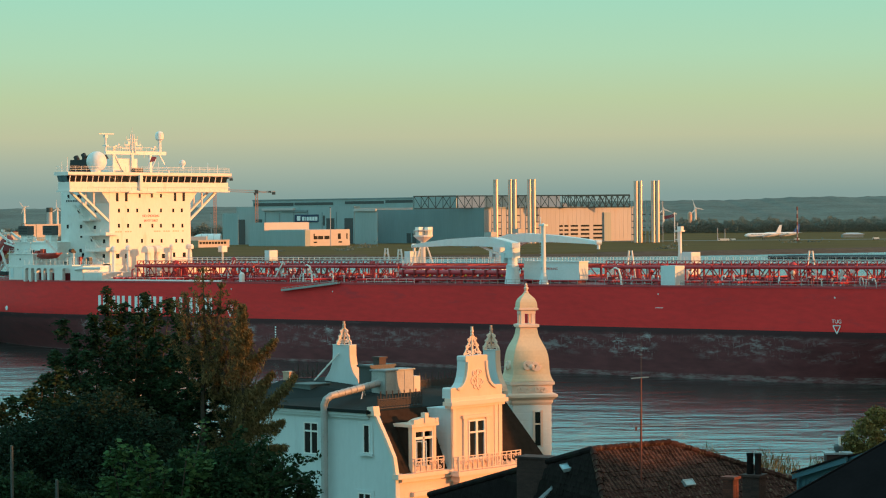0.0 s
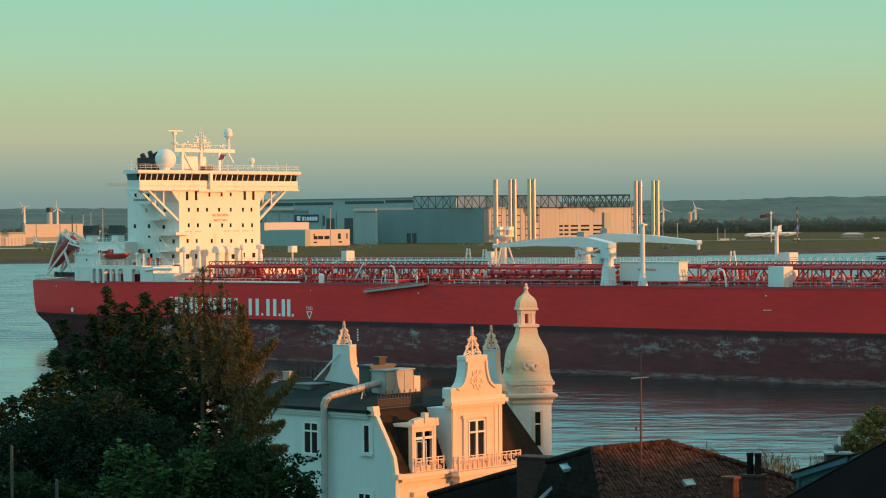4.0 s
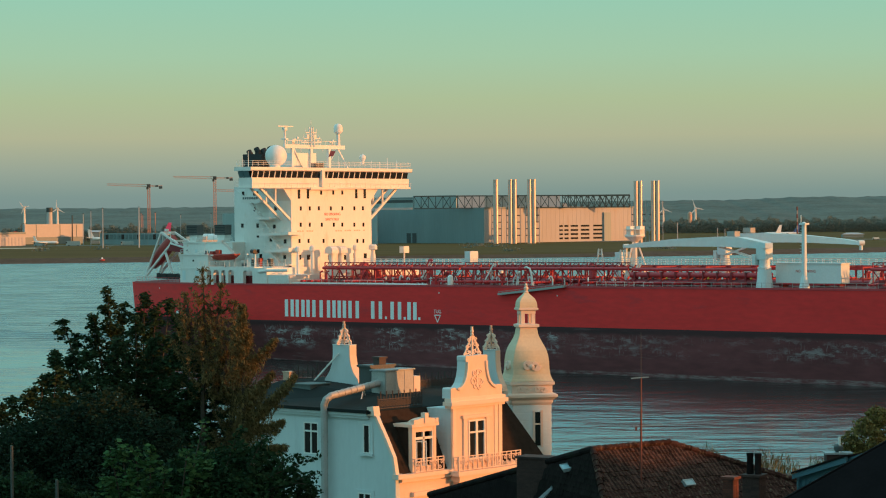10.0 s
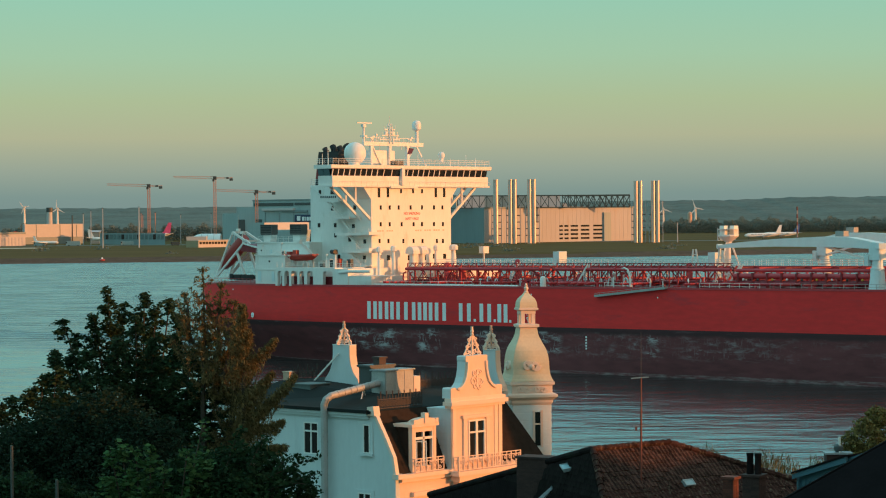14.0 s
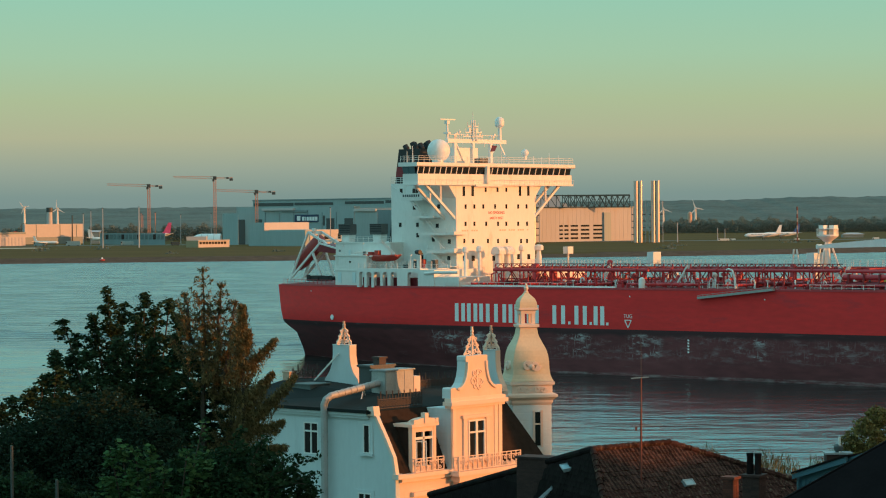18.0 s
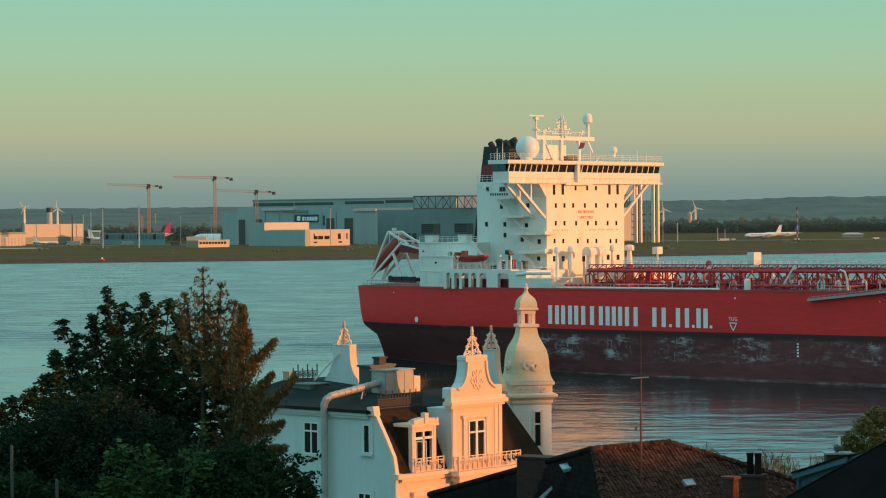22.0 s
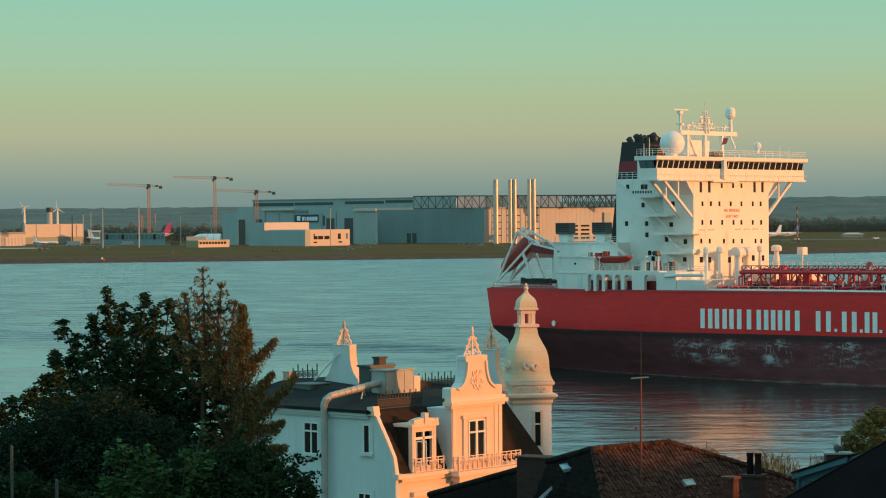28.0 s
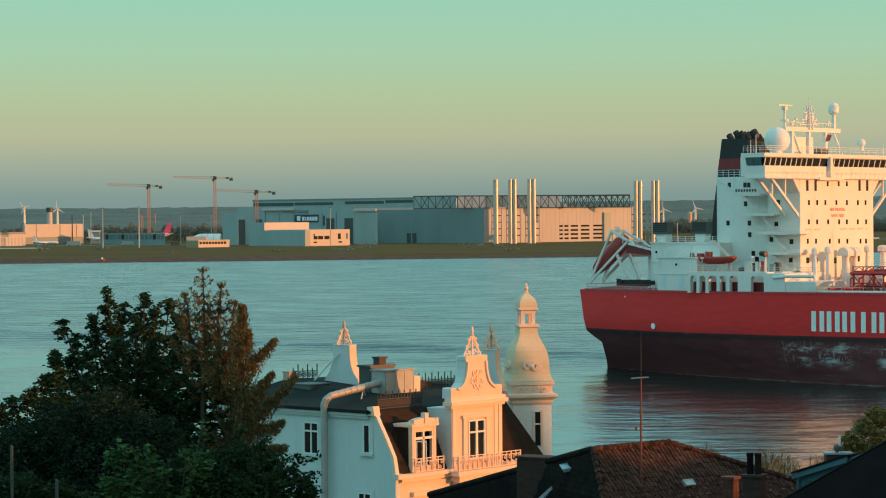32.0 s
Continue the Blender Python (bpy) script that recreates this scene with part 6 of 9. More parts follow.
def back_gable(name, cx, cy, z0, s, zs, lay):
    """Scrolled gable whose broad face looks along -x of the villa; shade-toned, its curved edge in the lit colour."""
    g = sub(name, villa, "scrolled back gable with pierced crown")
    hw = [(1.25, 0.0), (1.15, 0.25), (0.85, 0.6), (0.66, 1.0), (0.58, 1.5), (0.58, 2.0)]
    o = [(cy - w * s, z0 + z * zs) for w, z in hw] + [(cy + w * s, z0 + z * zs) for w, z in hw[::-1]]
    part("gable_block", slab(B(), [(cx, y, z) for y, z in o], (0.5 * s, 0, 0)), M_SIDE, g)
    # strip in the lit colour paints the sun onto this edge
    bm = B()
    for (w0, u0), (w1, u1) in zip(hw, hw[1:]):
        slab(bm, [(cx + 0.02, cy - w0 * s - 0.05, z0 + u0 * zs), (cx + 0.02, cy - w0 * s + 0.03, z0 + u0 * zs), (cx + 0.02, cy - w1 * s + 0.03, z0 + u1 * zs), (cx + 0.02, cy - w1 * s - 0.05, z0 + u1 * zs)], (0.5 * s, 0, 0))
    part("curved_edge", bm, M_WALL, g, "stucco edge in the lit wall colour")
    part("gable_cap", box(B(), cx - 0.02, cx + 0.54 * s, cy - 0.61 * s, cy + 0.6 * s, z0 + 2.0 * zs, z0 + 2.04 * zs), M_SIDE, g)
    for way in (lay, (lay[1], lay[0], 0)):
        crown("gable_crown", g, cx + 0.25 * s, cy, z0 + 2.05 * zs, 1.2 * zs, M_TRIM, way)
    return g


back_gable("west_gable", 6.2, 10.4, 17.35, 1.2, 1.2, (0, 1, 0))
part("gable_brace", beam(B(), (5.6, 12.3, 17.4), (6.1, 10.5, 19.24), 0.09), M_FRAME, villa)
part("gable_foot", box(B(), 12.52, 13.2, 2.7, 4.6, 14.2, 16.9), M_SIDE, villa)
back_gable("east_gable", 12.5, 3.65, 16.85, 0.85, 1.25, (0, 1, 0))

# bell tower behind the sunny front
tower_house = thing("bell_tower", "cream stucco corner tower with bell roof and lantern", "tower", pose(5.23, 153.9, 0, 0, 0, 13))
TW = tower_house
DIAG = math.pi / 4
R2 = math.sqrt(2)


def sq_lathe(name, prof, material, parent=TW, label=""):
    return part(name, lathe(B(), [(w * 0.925 * R2, z) for w, z in prof], 0, 0, 4, DIAG), material, parent, label)


M_SHAFT = mat("pale_shaft_plaster", (0.74, 0.77, 0.77), 0.8, var=0.06, scale=0.8, bump=0.004)
sq_lathe("shaft", [(1.32, 3.0), (1.32, 15.9)], M_SHAFT)
for z in [12.9 + 0.5 * k for k in range(6)]:
    sq_lathe("band_joint", [(1.36, z), (1.36, z + 0.43)], M_SHAFT)
sq_lathe("cornice", [(1.36, 15.85), (1.45, 16.0), (1.45, 16.15), (1.72, 16.35), (1.72, 16.5), (1.5, 16.6)], M_TRIM)
sq_lathe("frieze", [(1.42, 16.6), (1.42, 17.05), (1.55, 17.12), (1.55, 17.3), (1.3, 17.36)], M_TRIM)
bell = [(1.50, 17.34), (1.40, 17.5), (1.31, 17.75), (1.265, 18.1), (1.25, 18.5), (1.20, 18.9), (1.12, 19.25), (1.0, 19.52), (0.86, 19.78), (0.74, 20.02), (0.66, 20.25), (0.6, 20.6)]
o = part("bell_roof", lathe(B(), [(w * 0.925 * R2, z) for w, z in bell], 0, 0, 4, DIAG), M_BELL, TW, "bell-shaped cream stucco roof")
ct = part("cartouche", ball(B(), (0, -1.16, 18.25), 0.2, 12, 8), M_TRIM, TW, "small stucco cartouche")
for s in (-1, 1):
    part("cartouche_curl", scroll(B(), (s * 0.27, -1.19, 18.3), 0.3, 1.3, 0.17, FRONT, 14, -s), M_TRIM, ct)
for s in (-1, 1):
    sc_ = part("side_cartouche", ball(B(), (s * 1.2, 0, 18.25), 0.2, 12, 8), M_TRIM, TW, "small stucco cartouche")
    for t_ in (-1, 1):
        part("cartouche_curl", scroll(B(), (s * 1.22, t_ * 0.25, 18.3), 0.28, 1.3, 0.17, ((0, 1, 0), (0, 0, 1)), 14, -t_), M_TRIM, sc_)
for dx, h_ in ((-0.75, 1), (-0.35, -1), (0.35, 1), (0.75, -1)):
    part("frieze_curl", scroll(B(), (dx, -1.36, 16.83), 0.22, 1.3, 0.12, FRONT, 12, h_), M_TRIM, TW)
sq_lathe("lantern_base", [(0.58, 20.45), (0.58, 20.65), (0.72, 20.72), (0.72, 20.87), (0.5, 20.92)], M_TRIM)
for sx in (-1, 1):
    for sy in (-1, 1):
        part("lantern_post", box(B(), sx * 0.34 - 0.12, sx * 0.34 + 0.12, sy * 0.34 - 0.12, sy * 0.34 + 0.12, 20.9, 21.75), M_TRIM, TW)
sq_lathe("lantern_head", [(0.52, 21.55), (0.52, 21.72), (0.68, 21.8), (0.68, 21.9), (0.5, 21.95)], M_TRIM)
sq_lathe("lantern_dome", [(0.62, 21.93), (0.61, 22.1), (0.58, 22.28), (0.5, 22.46), (0.38, 22.6), (0.25, 22.72), (0.17, 22.82), (0.13, 22.88)], M_BELL)
part("finial", lathe(B(), [(0.13, 22.84), (0.17, 22.9), (0.09, 22.98), (0.14, 23.08), (0.16, 23.16), (0.08, 23.26), (0.1, 23.34), (0.03, 23.46)], 0, 0, 10), M_TRIM, TW, smooth=True)
tw_w = sub("tower_window", TW)
part("pane", box(B(), 0.18, 0.52, -1.28, -1.2, 13.3, 15.4), M_PANE, tw_w)
part("window_frame", box(box(box(B(), 0.02, 0.17, -1.315, -1.2, 13.2, 15.5), 0.53, 0.68, -1.315, -1.2, 13.2, 15.5), 0.18, 0.52, -1.305, -1.2, 14.6, 14.7), M_TRIM, tw_w)


# ---- roofs below the villa ----
HIP_C1, HIP_C0, HIP_R, HIP_R2 = (7.36, 103.64, 12.66), (-0.79, 126.26, 13.25), (17.33, 114.51, 14.87), (14.13, 109.45, 12.96)
SKY1, SKY2, AERIAL = (11.01, 110.28, 15.49), (5.68, 110.93, 16.18), (8.79, 108.98, 15.85)
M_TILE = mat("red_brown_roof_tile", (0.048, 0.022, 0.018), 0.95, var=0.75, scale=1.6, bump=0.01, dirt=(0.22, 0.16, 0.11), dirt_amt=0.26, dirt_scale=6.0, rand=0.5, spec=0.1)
# darker copy of the tile, with the shade put into its colour
M_TILE2 = mat("shade_dark_tile", (0.016, 0.011, 0.011), 0.9, var=0.35, scale=1.2, bump=0.01, dirt=(0.02, 0.022, 0.015), dirt_amt=0.3, rand=0.3, spec=0.06)
M_BRICK = mat("dark_chimney_brick", (0.050, 0.023, 0.019), 0.9, var=0.35, scale=2.5, bump=0.01, rand=0.25)
M_BRICK2 = mat("red_chimney_brick", (0.105, 0.030, 0.020), 0.9, var=0.3, scale=2.5, bump=0.01, rand=0.25)
M_BLUE = mat("blue_painted_boards", (0.052, 0.135, 0.175), 0.65, var=0.12, scale=1.5)
HA, HB, HC, HD = Vector((6.65, 109.06, 17.2)), Vector((10.33, 112.0, 17.2)), Vector(HIP_C1), Vector(HIP_C0)
HR, HR2 = Vector(HIP_R), Vector(HIP_R2)
hipped = thing("hipped_house", "house with hipped roof of mossy red-brown tiles", "house")
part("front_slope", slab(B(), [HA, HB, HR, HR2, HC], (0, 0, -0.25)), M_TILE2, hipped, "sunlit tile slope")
part("shaded_slope", slab(B(), [HA, HC, HC + (HD - HA) * 0.6, HD], (0, 0, -0.25)), M_TILE2, hipped, "tile slope coloured dark for shade")
part("house_wall", box(B(), 3, 19, 108, 121, 2, 11.5), M_BRICK, hipped)


def tile_mesh(name, material):
    bm = B()
    n_ = 5
    top = [bm.verts.new((0.225 * k / n_ - 0.1125, 0.0, 0.027 * math.sin(math.pi * 2 * k / n_) + 0.03)) for k in range(n_ + 1)]
    low = [bm.verts.new((0.225 * k / n_ - 0.1125, -0.31, 0.022 * math.sin(math.pi * 2 * k / n_) + 0.058)) for k in range(n_ + 1)]
    edge = [bm.verts.new((0.225 * k / n_ - 0.1125, -0.31, 0.0)) for k in range(n_ + 1)]
    for k in range(n_):
        bm.faces.new((top[k], low[k], low[k + 1], top[k + 1]))
        bm.faces.new((low[k], edge[k], edge[k + 1], low[k + 1]))
    me = bpy.data.meshes.new(name)
    bm.to_mesh(me)
    bm.free()
    me.materials.append(material)
    return me


def inside(q, poly, nrm):
    for a, b in zip(poly, poly[1:] + poly[:1]):
        if (b - a).cross(q - a).dot(nrm) < 0:
            return False
    return True


def lay_tiles(poly, along, material, parent, count):
    """Rows of tiles on a slope: the first ones as parts, the rest joined."""
    along = Vector(along).normalized()
    nrm = (poly[1] - poly[0]).cross(poly[2] - poly[0]).normalized()
    if nrm.z < 0:
        nrm, poly = -nrm, poly[::-1]
    up = nrm.cross(along).normalized()
    if up.z < 0:
        along = -along
        up = nrm.cross(along).normalized()
    me = tile_mesh("roof_tile", material)
    rot = Matrix((along, up, nrm)).transposed().to_4x4()
    spots = []
    o = poly[0]
    for i in range(-100, 100):
        for j in range(-80, 80):
            q = o + along * (0.225 * i + 0.11) + up * (0.26 * j)
            if inside(q, poly, nrm):
                spots.append(q)
    spots.sort(key=lambda q: -q.z)
    bm = B()
    for k, q in enumerate(spots):
        jit = Vector((rs0.gauss(0, 0.008), rs0.gauss(0, 0.01), rs0.gauss(0, 0.008)))
        m = Matrix.Translation(q + jit) @ rot @ pose(0, 0, 0, rs0.gauss(0, 1.1), rs0.gauss(0, 1.4), rs0.gauss(0, 1.0))
        if k < count:
            ob = new("roof_tile", me)
            ob.parent = parent
            ob.matrix_basis = m
        else:
            b2 = [bm.verts.new(m @ v.co) for v in me.vertices]
            for f in me.polygons:
                bm.faces.new([b2[i] for i in f.vertices])
    if bm.verts:
        o = part("lower_tiles", bm, material, parent)
        o["kind"] = "stuff"
    else:
        bm.free()
    return len(spots)


rs0 = random.Random(3)
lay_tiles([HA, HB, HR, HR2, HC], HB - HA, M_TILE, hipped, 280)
# tiles of the shaded slope take the darker copy
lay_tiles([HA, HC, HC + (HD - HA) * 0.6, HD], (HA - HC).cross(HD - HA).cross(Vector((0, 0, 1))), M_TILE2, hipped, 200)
for a, b in ((HA, HB), (HA, HC), (HA, HD), (HB, HR)):
    n_ = max(2, int((b - a).length / 0.36))
    for k in range(n_):
        p0, p1 = a.lerp(b, k / n_), a.lerp(b, (k + 1.12) / n_)
        bm = B()
        rod(bm, p0 + Vector((0, 0, 0.02)), p1 + Vector((0, 0, 0.05)), 0.13, 0.16, 8)
        part("ridge_tile", bm, M_TILE if b is not HD else M_TILE2, hipped)


def skylight(c, nrm, along, w, h, parent):
    nrm, along = Vector(nrm).normalized(), Vector(along).normalized()
    up = nrm.cross(along)
    rot = Matrix.Translation(Vector(c)) @ Matrix((along, up, nrm)).transposed().to_4x4()
    s = sub("skylight", parent, "small roof window with metal frame")
    part("frame", box(box(box(box(B(), -w, -w + 0.05, -h, h, 0, 0.16, rot), w - 0.05, w, -h, h, 0, 0.16, rot), -w + 0.05, w - 0.05, -h, -h + 0.05, 0, 0.16, rot), -w + 0.05, w - 0.05, h - 0.05, h, 0, 0.16, rot), M_LEAD, s)
    # pale blue pane colour stands in for reflected sky
    part("pane", box(B(), -w + 0.05, w - 0.05, -h + 0.05, h - 0.05, 0.10, 0.14, rot), mat("sky_reflection_pane", (0.32, 0.46, 0.50), 0.25, var=0.05), s)


nf = (HB - HA).cross(HC - HA)
nf = nf if nf.z > 0 else -nf
ns = (HC - HA).cross(HD - HA)
ns = ns if ns.z > 0 else -ns
skylight(SKY1, nf, HB - HA, 0.31, 0.18, hipped)
skylight(SKY2, ns.normalized() * 0.6 + Vector((0.0, -0.2, 1)), (1, 0.15, 0.18), 0.34, 0.36, hipped)


def chimney(name, label, x0, x1, y, depth, z0, z1, pots, material):
    xm, ym = (x0 + x1) / 2, y + depth / 2
    c = thing(name, label, "chimney", pose(xm, ym, 0, 0, 0, -31))
    x0, x1, y = x0 - xm, x1 - xm, y - ym
    pots = [(p_ - xm, r) for p_, r in pots]
    n_ = int((z1 - z0) / 0.085)
    part("core", box(B(), x0 + 0.02, x1 - 0.02, y + 0.02, y + depth - 0.02, z0, z1), M_BRICK, c)
    wdt = x1 - x0
    nb = max(2, round(wdt / 0.24))
    nd = max(2, round(depth / 0.24))
    for k in range(max(0, n_ - 22), n_):
        z = z0 + k * 0.085
        off = 0.5 if k % 2 else 0.0
        for i in range(nb + 1):
            a, b = max(0, (i - off) / nb), min(1, (i + 1 - off) / nb)
            if b - a > 0.02:
                o = part("brick", box(B(), x0 + wdt * a + 0.006, x0 + wdt * b - 0.006, y, y + 0.05, z, z + 0.072), material, c)
        for i in range(nd):
            o = part("brick", box(B(), x1 - 0.05, x1 + 0.003, y + 0.06 + (depth - 0.06) * i / nd, y + (depth - 0.06) * (i + 1) / nd + 0.045, z, z + 0.072), material, c)
            o = part("brick", box(B(), x0 - 0.003, x0 + 0.05, y + 0.06 + (depth - 0.06) * i / nd, y + (depth - 0.06) * (i + 1) / nd + 0.045, z, z + 0.072), material, c) if i < 1 else None
    part("cap", box(B(), x0 - 0.07, x1 + 0.07, y - 0.07, y + depth + 0.07, z1, z1 + 0.10), material, c)
    for px_, r in pots:
        bm = B()
        lathe(bm, [(r, z1 + 0.1), (r * 0.92, z1 + 0.4), (r * 0.85, z1 + 0.8), (r, z1 + 0.86), (r, z1 + 0.95)], px_, y + depth / 2, 12)
        part("chimney_pot", bm, M_TILE2, c, smooth=True)
    return c


chimney("brick_chimney", "wide dark brick chimney on the shaded slope", 3.5, 5.2, 113.6, 1.0, 12.2, 16.35, [(4.25, 0.0001)], M_BRICK)
chimney("red_chimney", "small red brick chimney with one sunlit face", 10.95, 11.42, 95.0, 0.5, 13.5, 17.35, [], M_BRICK2)
chimney("pot_chimney", "dark chimney with two tall clay pots", 12.13, 12.87, 98.0, 0.7, 13.5, 17.1, [(12.33, 0.15), (12.68, 0.15)], M_BRICK)
fl = thing("lead_flashing", "grey lead flashing beside the chimney", "flashing")
part("strip", slab(B(), [(4.05, 111.0, 14.64), (5.24, 112.5, 15.5), (5.34, 112.5, 15.42), (4.23, 111.0, 14.56)], (0, 0.05, -0.1)), M_LEAD, fl)
an = thing("roof_aerial", "rusty red aerial mast with two cross bars", "aerial")
M_MAST = mat("rusty_red_mast", (0.22, 0.065, 0.045), 0.7, 0.3, var=0.3, scale=3)
ax, ay = AERIAL[0], AERIAL[1]
part("mast", rod(rod(B(), (ax, ay, AERIAL[2] - 0.3), (ax + 0.02, ay, AERIAL[2] + 3.2), 0.045, n=8), (ax + 0.02, ay, AERIAL[2] + 3.2), (ax + 0.03, ay, AERIAL[2] + 4.6), 0.03, 0.03, 6), M_MAST, an)
part("whip", rod(B(), (ax + 0.03, ay, AERIAL[2] + 4.55), (ax + 0.04, ay, AERIAL[2] + 6.6), 0.010, 0.006, 5), M_DGREY, an)
part("upper_bar", beam(B(), (ax - 0.42, ay, AERIAL[2] + 4.55), (ax + 0.38, ay, AERIAL[2] + 4.6), 0.045), M_LEAD, an)
part("lower_bar", beam(B(), (ax - 0.35, ay, AERIAL[2] + 2.4), (ax + 1.0, ay, AERIAL[2] + 2.45), 0.04), M_LEAD, an)
part("lower_stub", box(B(), ax - 0.25, ax - 0.17, ay - 0.05, ay + 0.05, AERIAL[2] + 2.2, AERIAL[2] + 2.4), M_MAST, an)
# blue house with a shallow roof
bh = thing("blue_house", "small blue painted house end with shallow roof", "house")
p0, p1 = Vector((14.44, 100.0, 16.96)), Vector((16.32, 98.0, 17.84))
part("wall", slab(B(), [(p0.x + 0.08, p0.y, 9), (p1.x + 0.9, p1.y - 1.0, 9), (p1.x + 0.9, p1.y - 1.0, p1.z + 0.5), (p0.x + 0.08, p0.y, p0.z - 0.02)], (0.4, 0.35, 0)), M_BLUE, bh)
for k in range(14):
    a = Vector((p0.x + 0.1 + k * 0.17, p0.y - 0.05 - k * 0.17 * 1.13, 0))
    part("board", box(B(), -0.075, 0.075, -0.02, 0.0, 12.5, p0.z - 0.16 + k * 0.015, Matrix.Translation(a) @ pose(0, 0, 0, 0, 0, -48)), M_BLUE, bh)
part("fascia", slab(B(), [p0 + Vector((-0.2, -0.18, -0.14)), p1 + Vector((-0.2, -0.18, -0.16)), p1 + Vector((-0.2, -0.18, 0.08)), p0 + Vector((-0.2, -0.18, 0.06))], (0.1, 0.1, 0)), M_BLUE, bh)
part("roof", slab(B(), [p0 + Vector((-0.26, -0.22, 0.08)), p1 + Vector((-0.2, -0.26, 0.1)), p1 + Vector((2.4, 2.0, 0.12)), p0 + Vector((1.6, 2.4, 0.12))], (0, 0, 0.07)), M_TILE2, bh)
part("drain_pipe", rod(B(), (p0.x + 0.05, p0.y - 0.12, 11), (p0.x + 0.05, p0.y - 0.12, p0.z - 0.1), 0.05), M_BLUE, bh)
vc = thing("roof_cowl", "dark roof cowl with a thin white pipe on a brick base", "cowl")
c0 = Vector((16.56, 102.0, 17.58))
part("base", box(B(), c0.x - 0.55, c0.x + 0.5, c0.y, c0.y + 0.7, c0.z - 0.5, c0.z + 0.02), M_BRICK, vc)
part("slab", box(B(), c0.x - 0.6, c0.x + 0.55, c0.y - 0.05, c0.y + 0.75, c0.z + 0.02, c0.z + 0.09), M_LEAD, vc)
part("cowl", lathe(B(), [(0.1, c0.z + 0.08), (0.2, c0.z + 0.2), (0.2, c0.z + 0.34), (0.05, c0.z + 0.45)], c0.x, c0.y + 0.3, 10), M_DGREY, vc)
part("pipe", rod(B(), (c0.x + 0.03, c0.y + 0.2, c0.z + 0.05), (c0.x + 0.03, c0.y + 0.2, c0.z + 0.75), 0.05), M_FRAME, vc)
# roof close by; its shade is partly put into a near-black base colour
M_NEAR = mat("shade_dark_roof", (0.009, 0.007, 0.008), 0.9, var=0.35, scale=1.2, bump=0.01, spec=0.06)
nr = thing("near_roof", "roof slope close to the viewer, coloured near black for shade", "house")
q0, q1 = Vector((8.41, 60.0, 20.67)), Vector((10.93, 60.0, 22.06))
dq = (q1 - q0)
q2, q3 = q1 + dq * 1.2, q0 - dq * 0.8
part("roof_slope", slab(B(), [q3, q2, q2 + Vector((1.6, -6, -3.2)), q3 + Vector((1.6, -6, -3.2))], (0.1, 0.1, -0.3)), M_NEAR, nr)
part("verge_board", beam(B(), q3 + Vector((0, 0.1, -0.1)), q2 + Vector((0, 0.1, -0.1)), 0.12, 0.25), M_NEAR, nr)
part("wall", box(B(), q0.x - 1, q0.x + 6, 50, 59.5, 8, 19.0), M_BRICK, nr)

# ---- trees and shrubs of the gardens ----
M_BARK = mat("tree_bark", (0.055, 0.040, 0.028), 0.9, var=0.35, scale=3, bump=0.02)


def leaf_mat(name, col, var=0.45, lo=0.55, hi=1.5):
    m = mat(name, col, 0.75, var=var, scale=0.9, rand=0.0, spec=0.12)
    n, l = m.node_tree.nodes, m.node_tree.links
    p = n["Principled BSDF"]
    g = n.new("ShaderNodeNewGeometry")
    r = n.new("ShaderNodeMapRange")
    r.inputs["To Min"].default_value, r.inputs["To Max"].default_value = lo, hi
    l.new(g.outputs["Random Per Island"], r.inputs[0])
    v = n.new("ShaderNodeVectorMath")
    v.operation = "SCALE"
    old = p.inputs["Base Color"].links[0].from_socket
    l.new(old, v.inputs[0])
    l.new(r.outputs[0], v.inputs["Scale"])
    l.new(v.outputs[0], p.inputs["Base Color"])
    tr = n.new("ShaderNodeBsdfTranslucent")
    l.new(v.outputs[0], tr.inputs["Color"])
    mx = n.new("ShaderNodeMixShader")
    mx.inputs[0].default_value = 0.25
    out = [k for k in n if k.type == "OUTPUT_MATERIAL"][0]
    l.new(p.outputs[0], mx.inputs[1])
    l.new(tr.outputs[0], mx.inputs[2])
    l.new(mx.outputs[0], out.inputs["Surface"])
    return m


M_LEAF = leaf_mat("dark_green_leaves", (0.026, 0.052, 0.024))
M_LEAF2 = leaf_mat("bright_green_leaves", (0.018, 0.043, 0.018))
# olive and needle base colours hold part of the low sun's warmth
M_LEAF3 = leaf_mat("sun_toned_olive_leaves", (0.205, 0.155, 0.055))
M_NEEDLE = leaf_mat("sun_warmed_spruce_needles", (0.155, 0.118, 0.052))
M_LAUREL = leaf_mat("laurel_leaves", (0.015, 0.033, 0.019))
M_SHOOT = leaf_mat("light_green_shoots", (0.050, 0.110, 0.040))
M_REED = leaf_mat("dry_reeds", (0.105, 0.088, 0.036))
rs_ = np.random.RandomState(11)


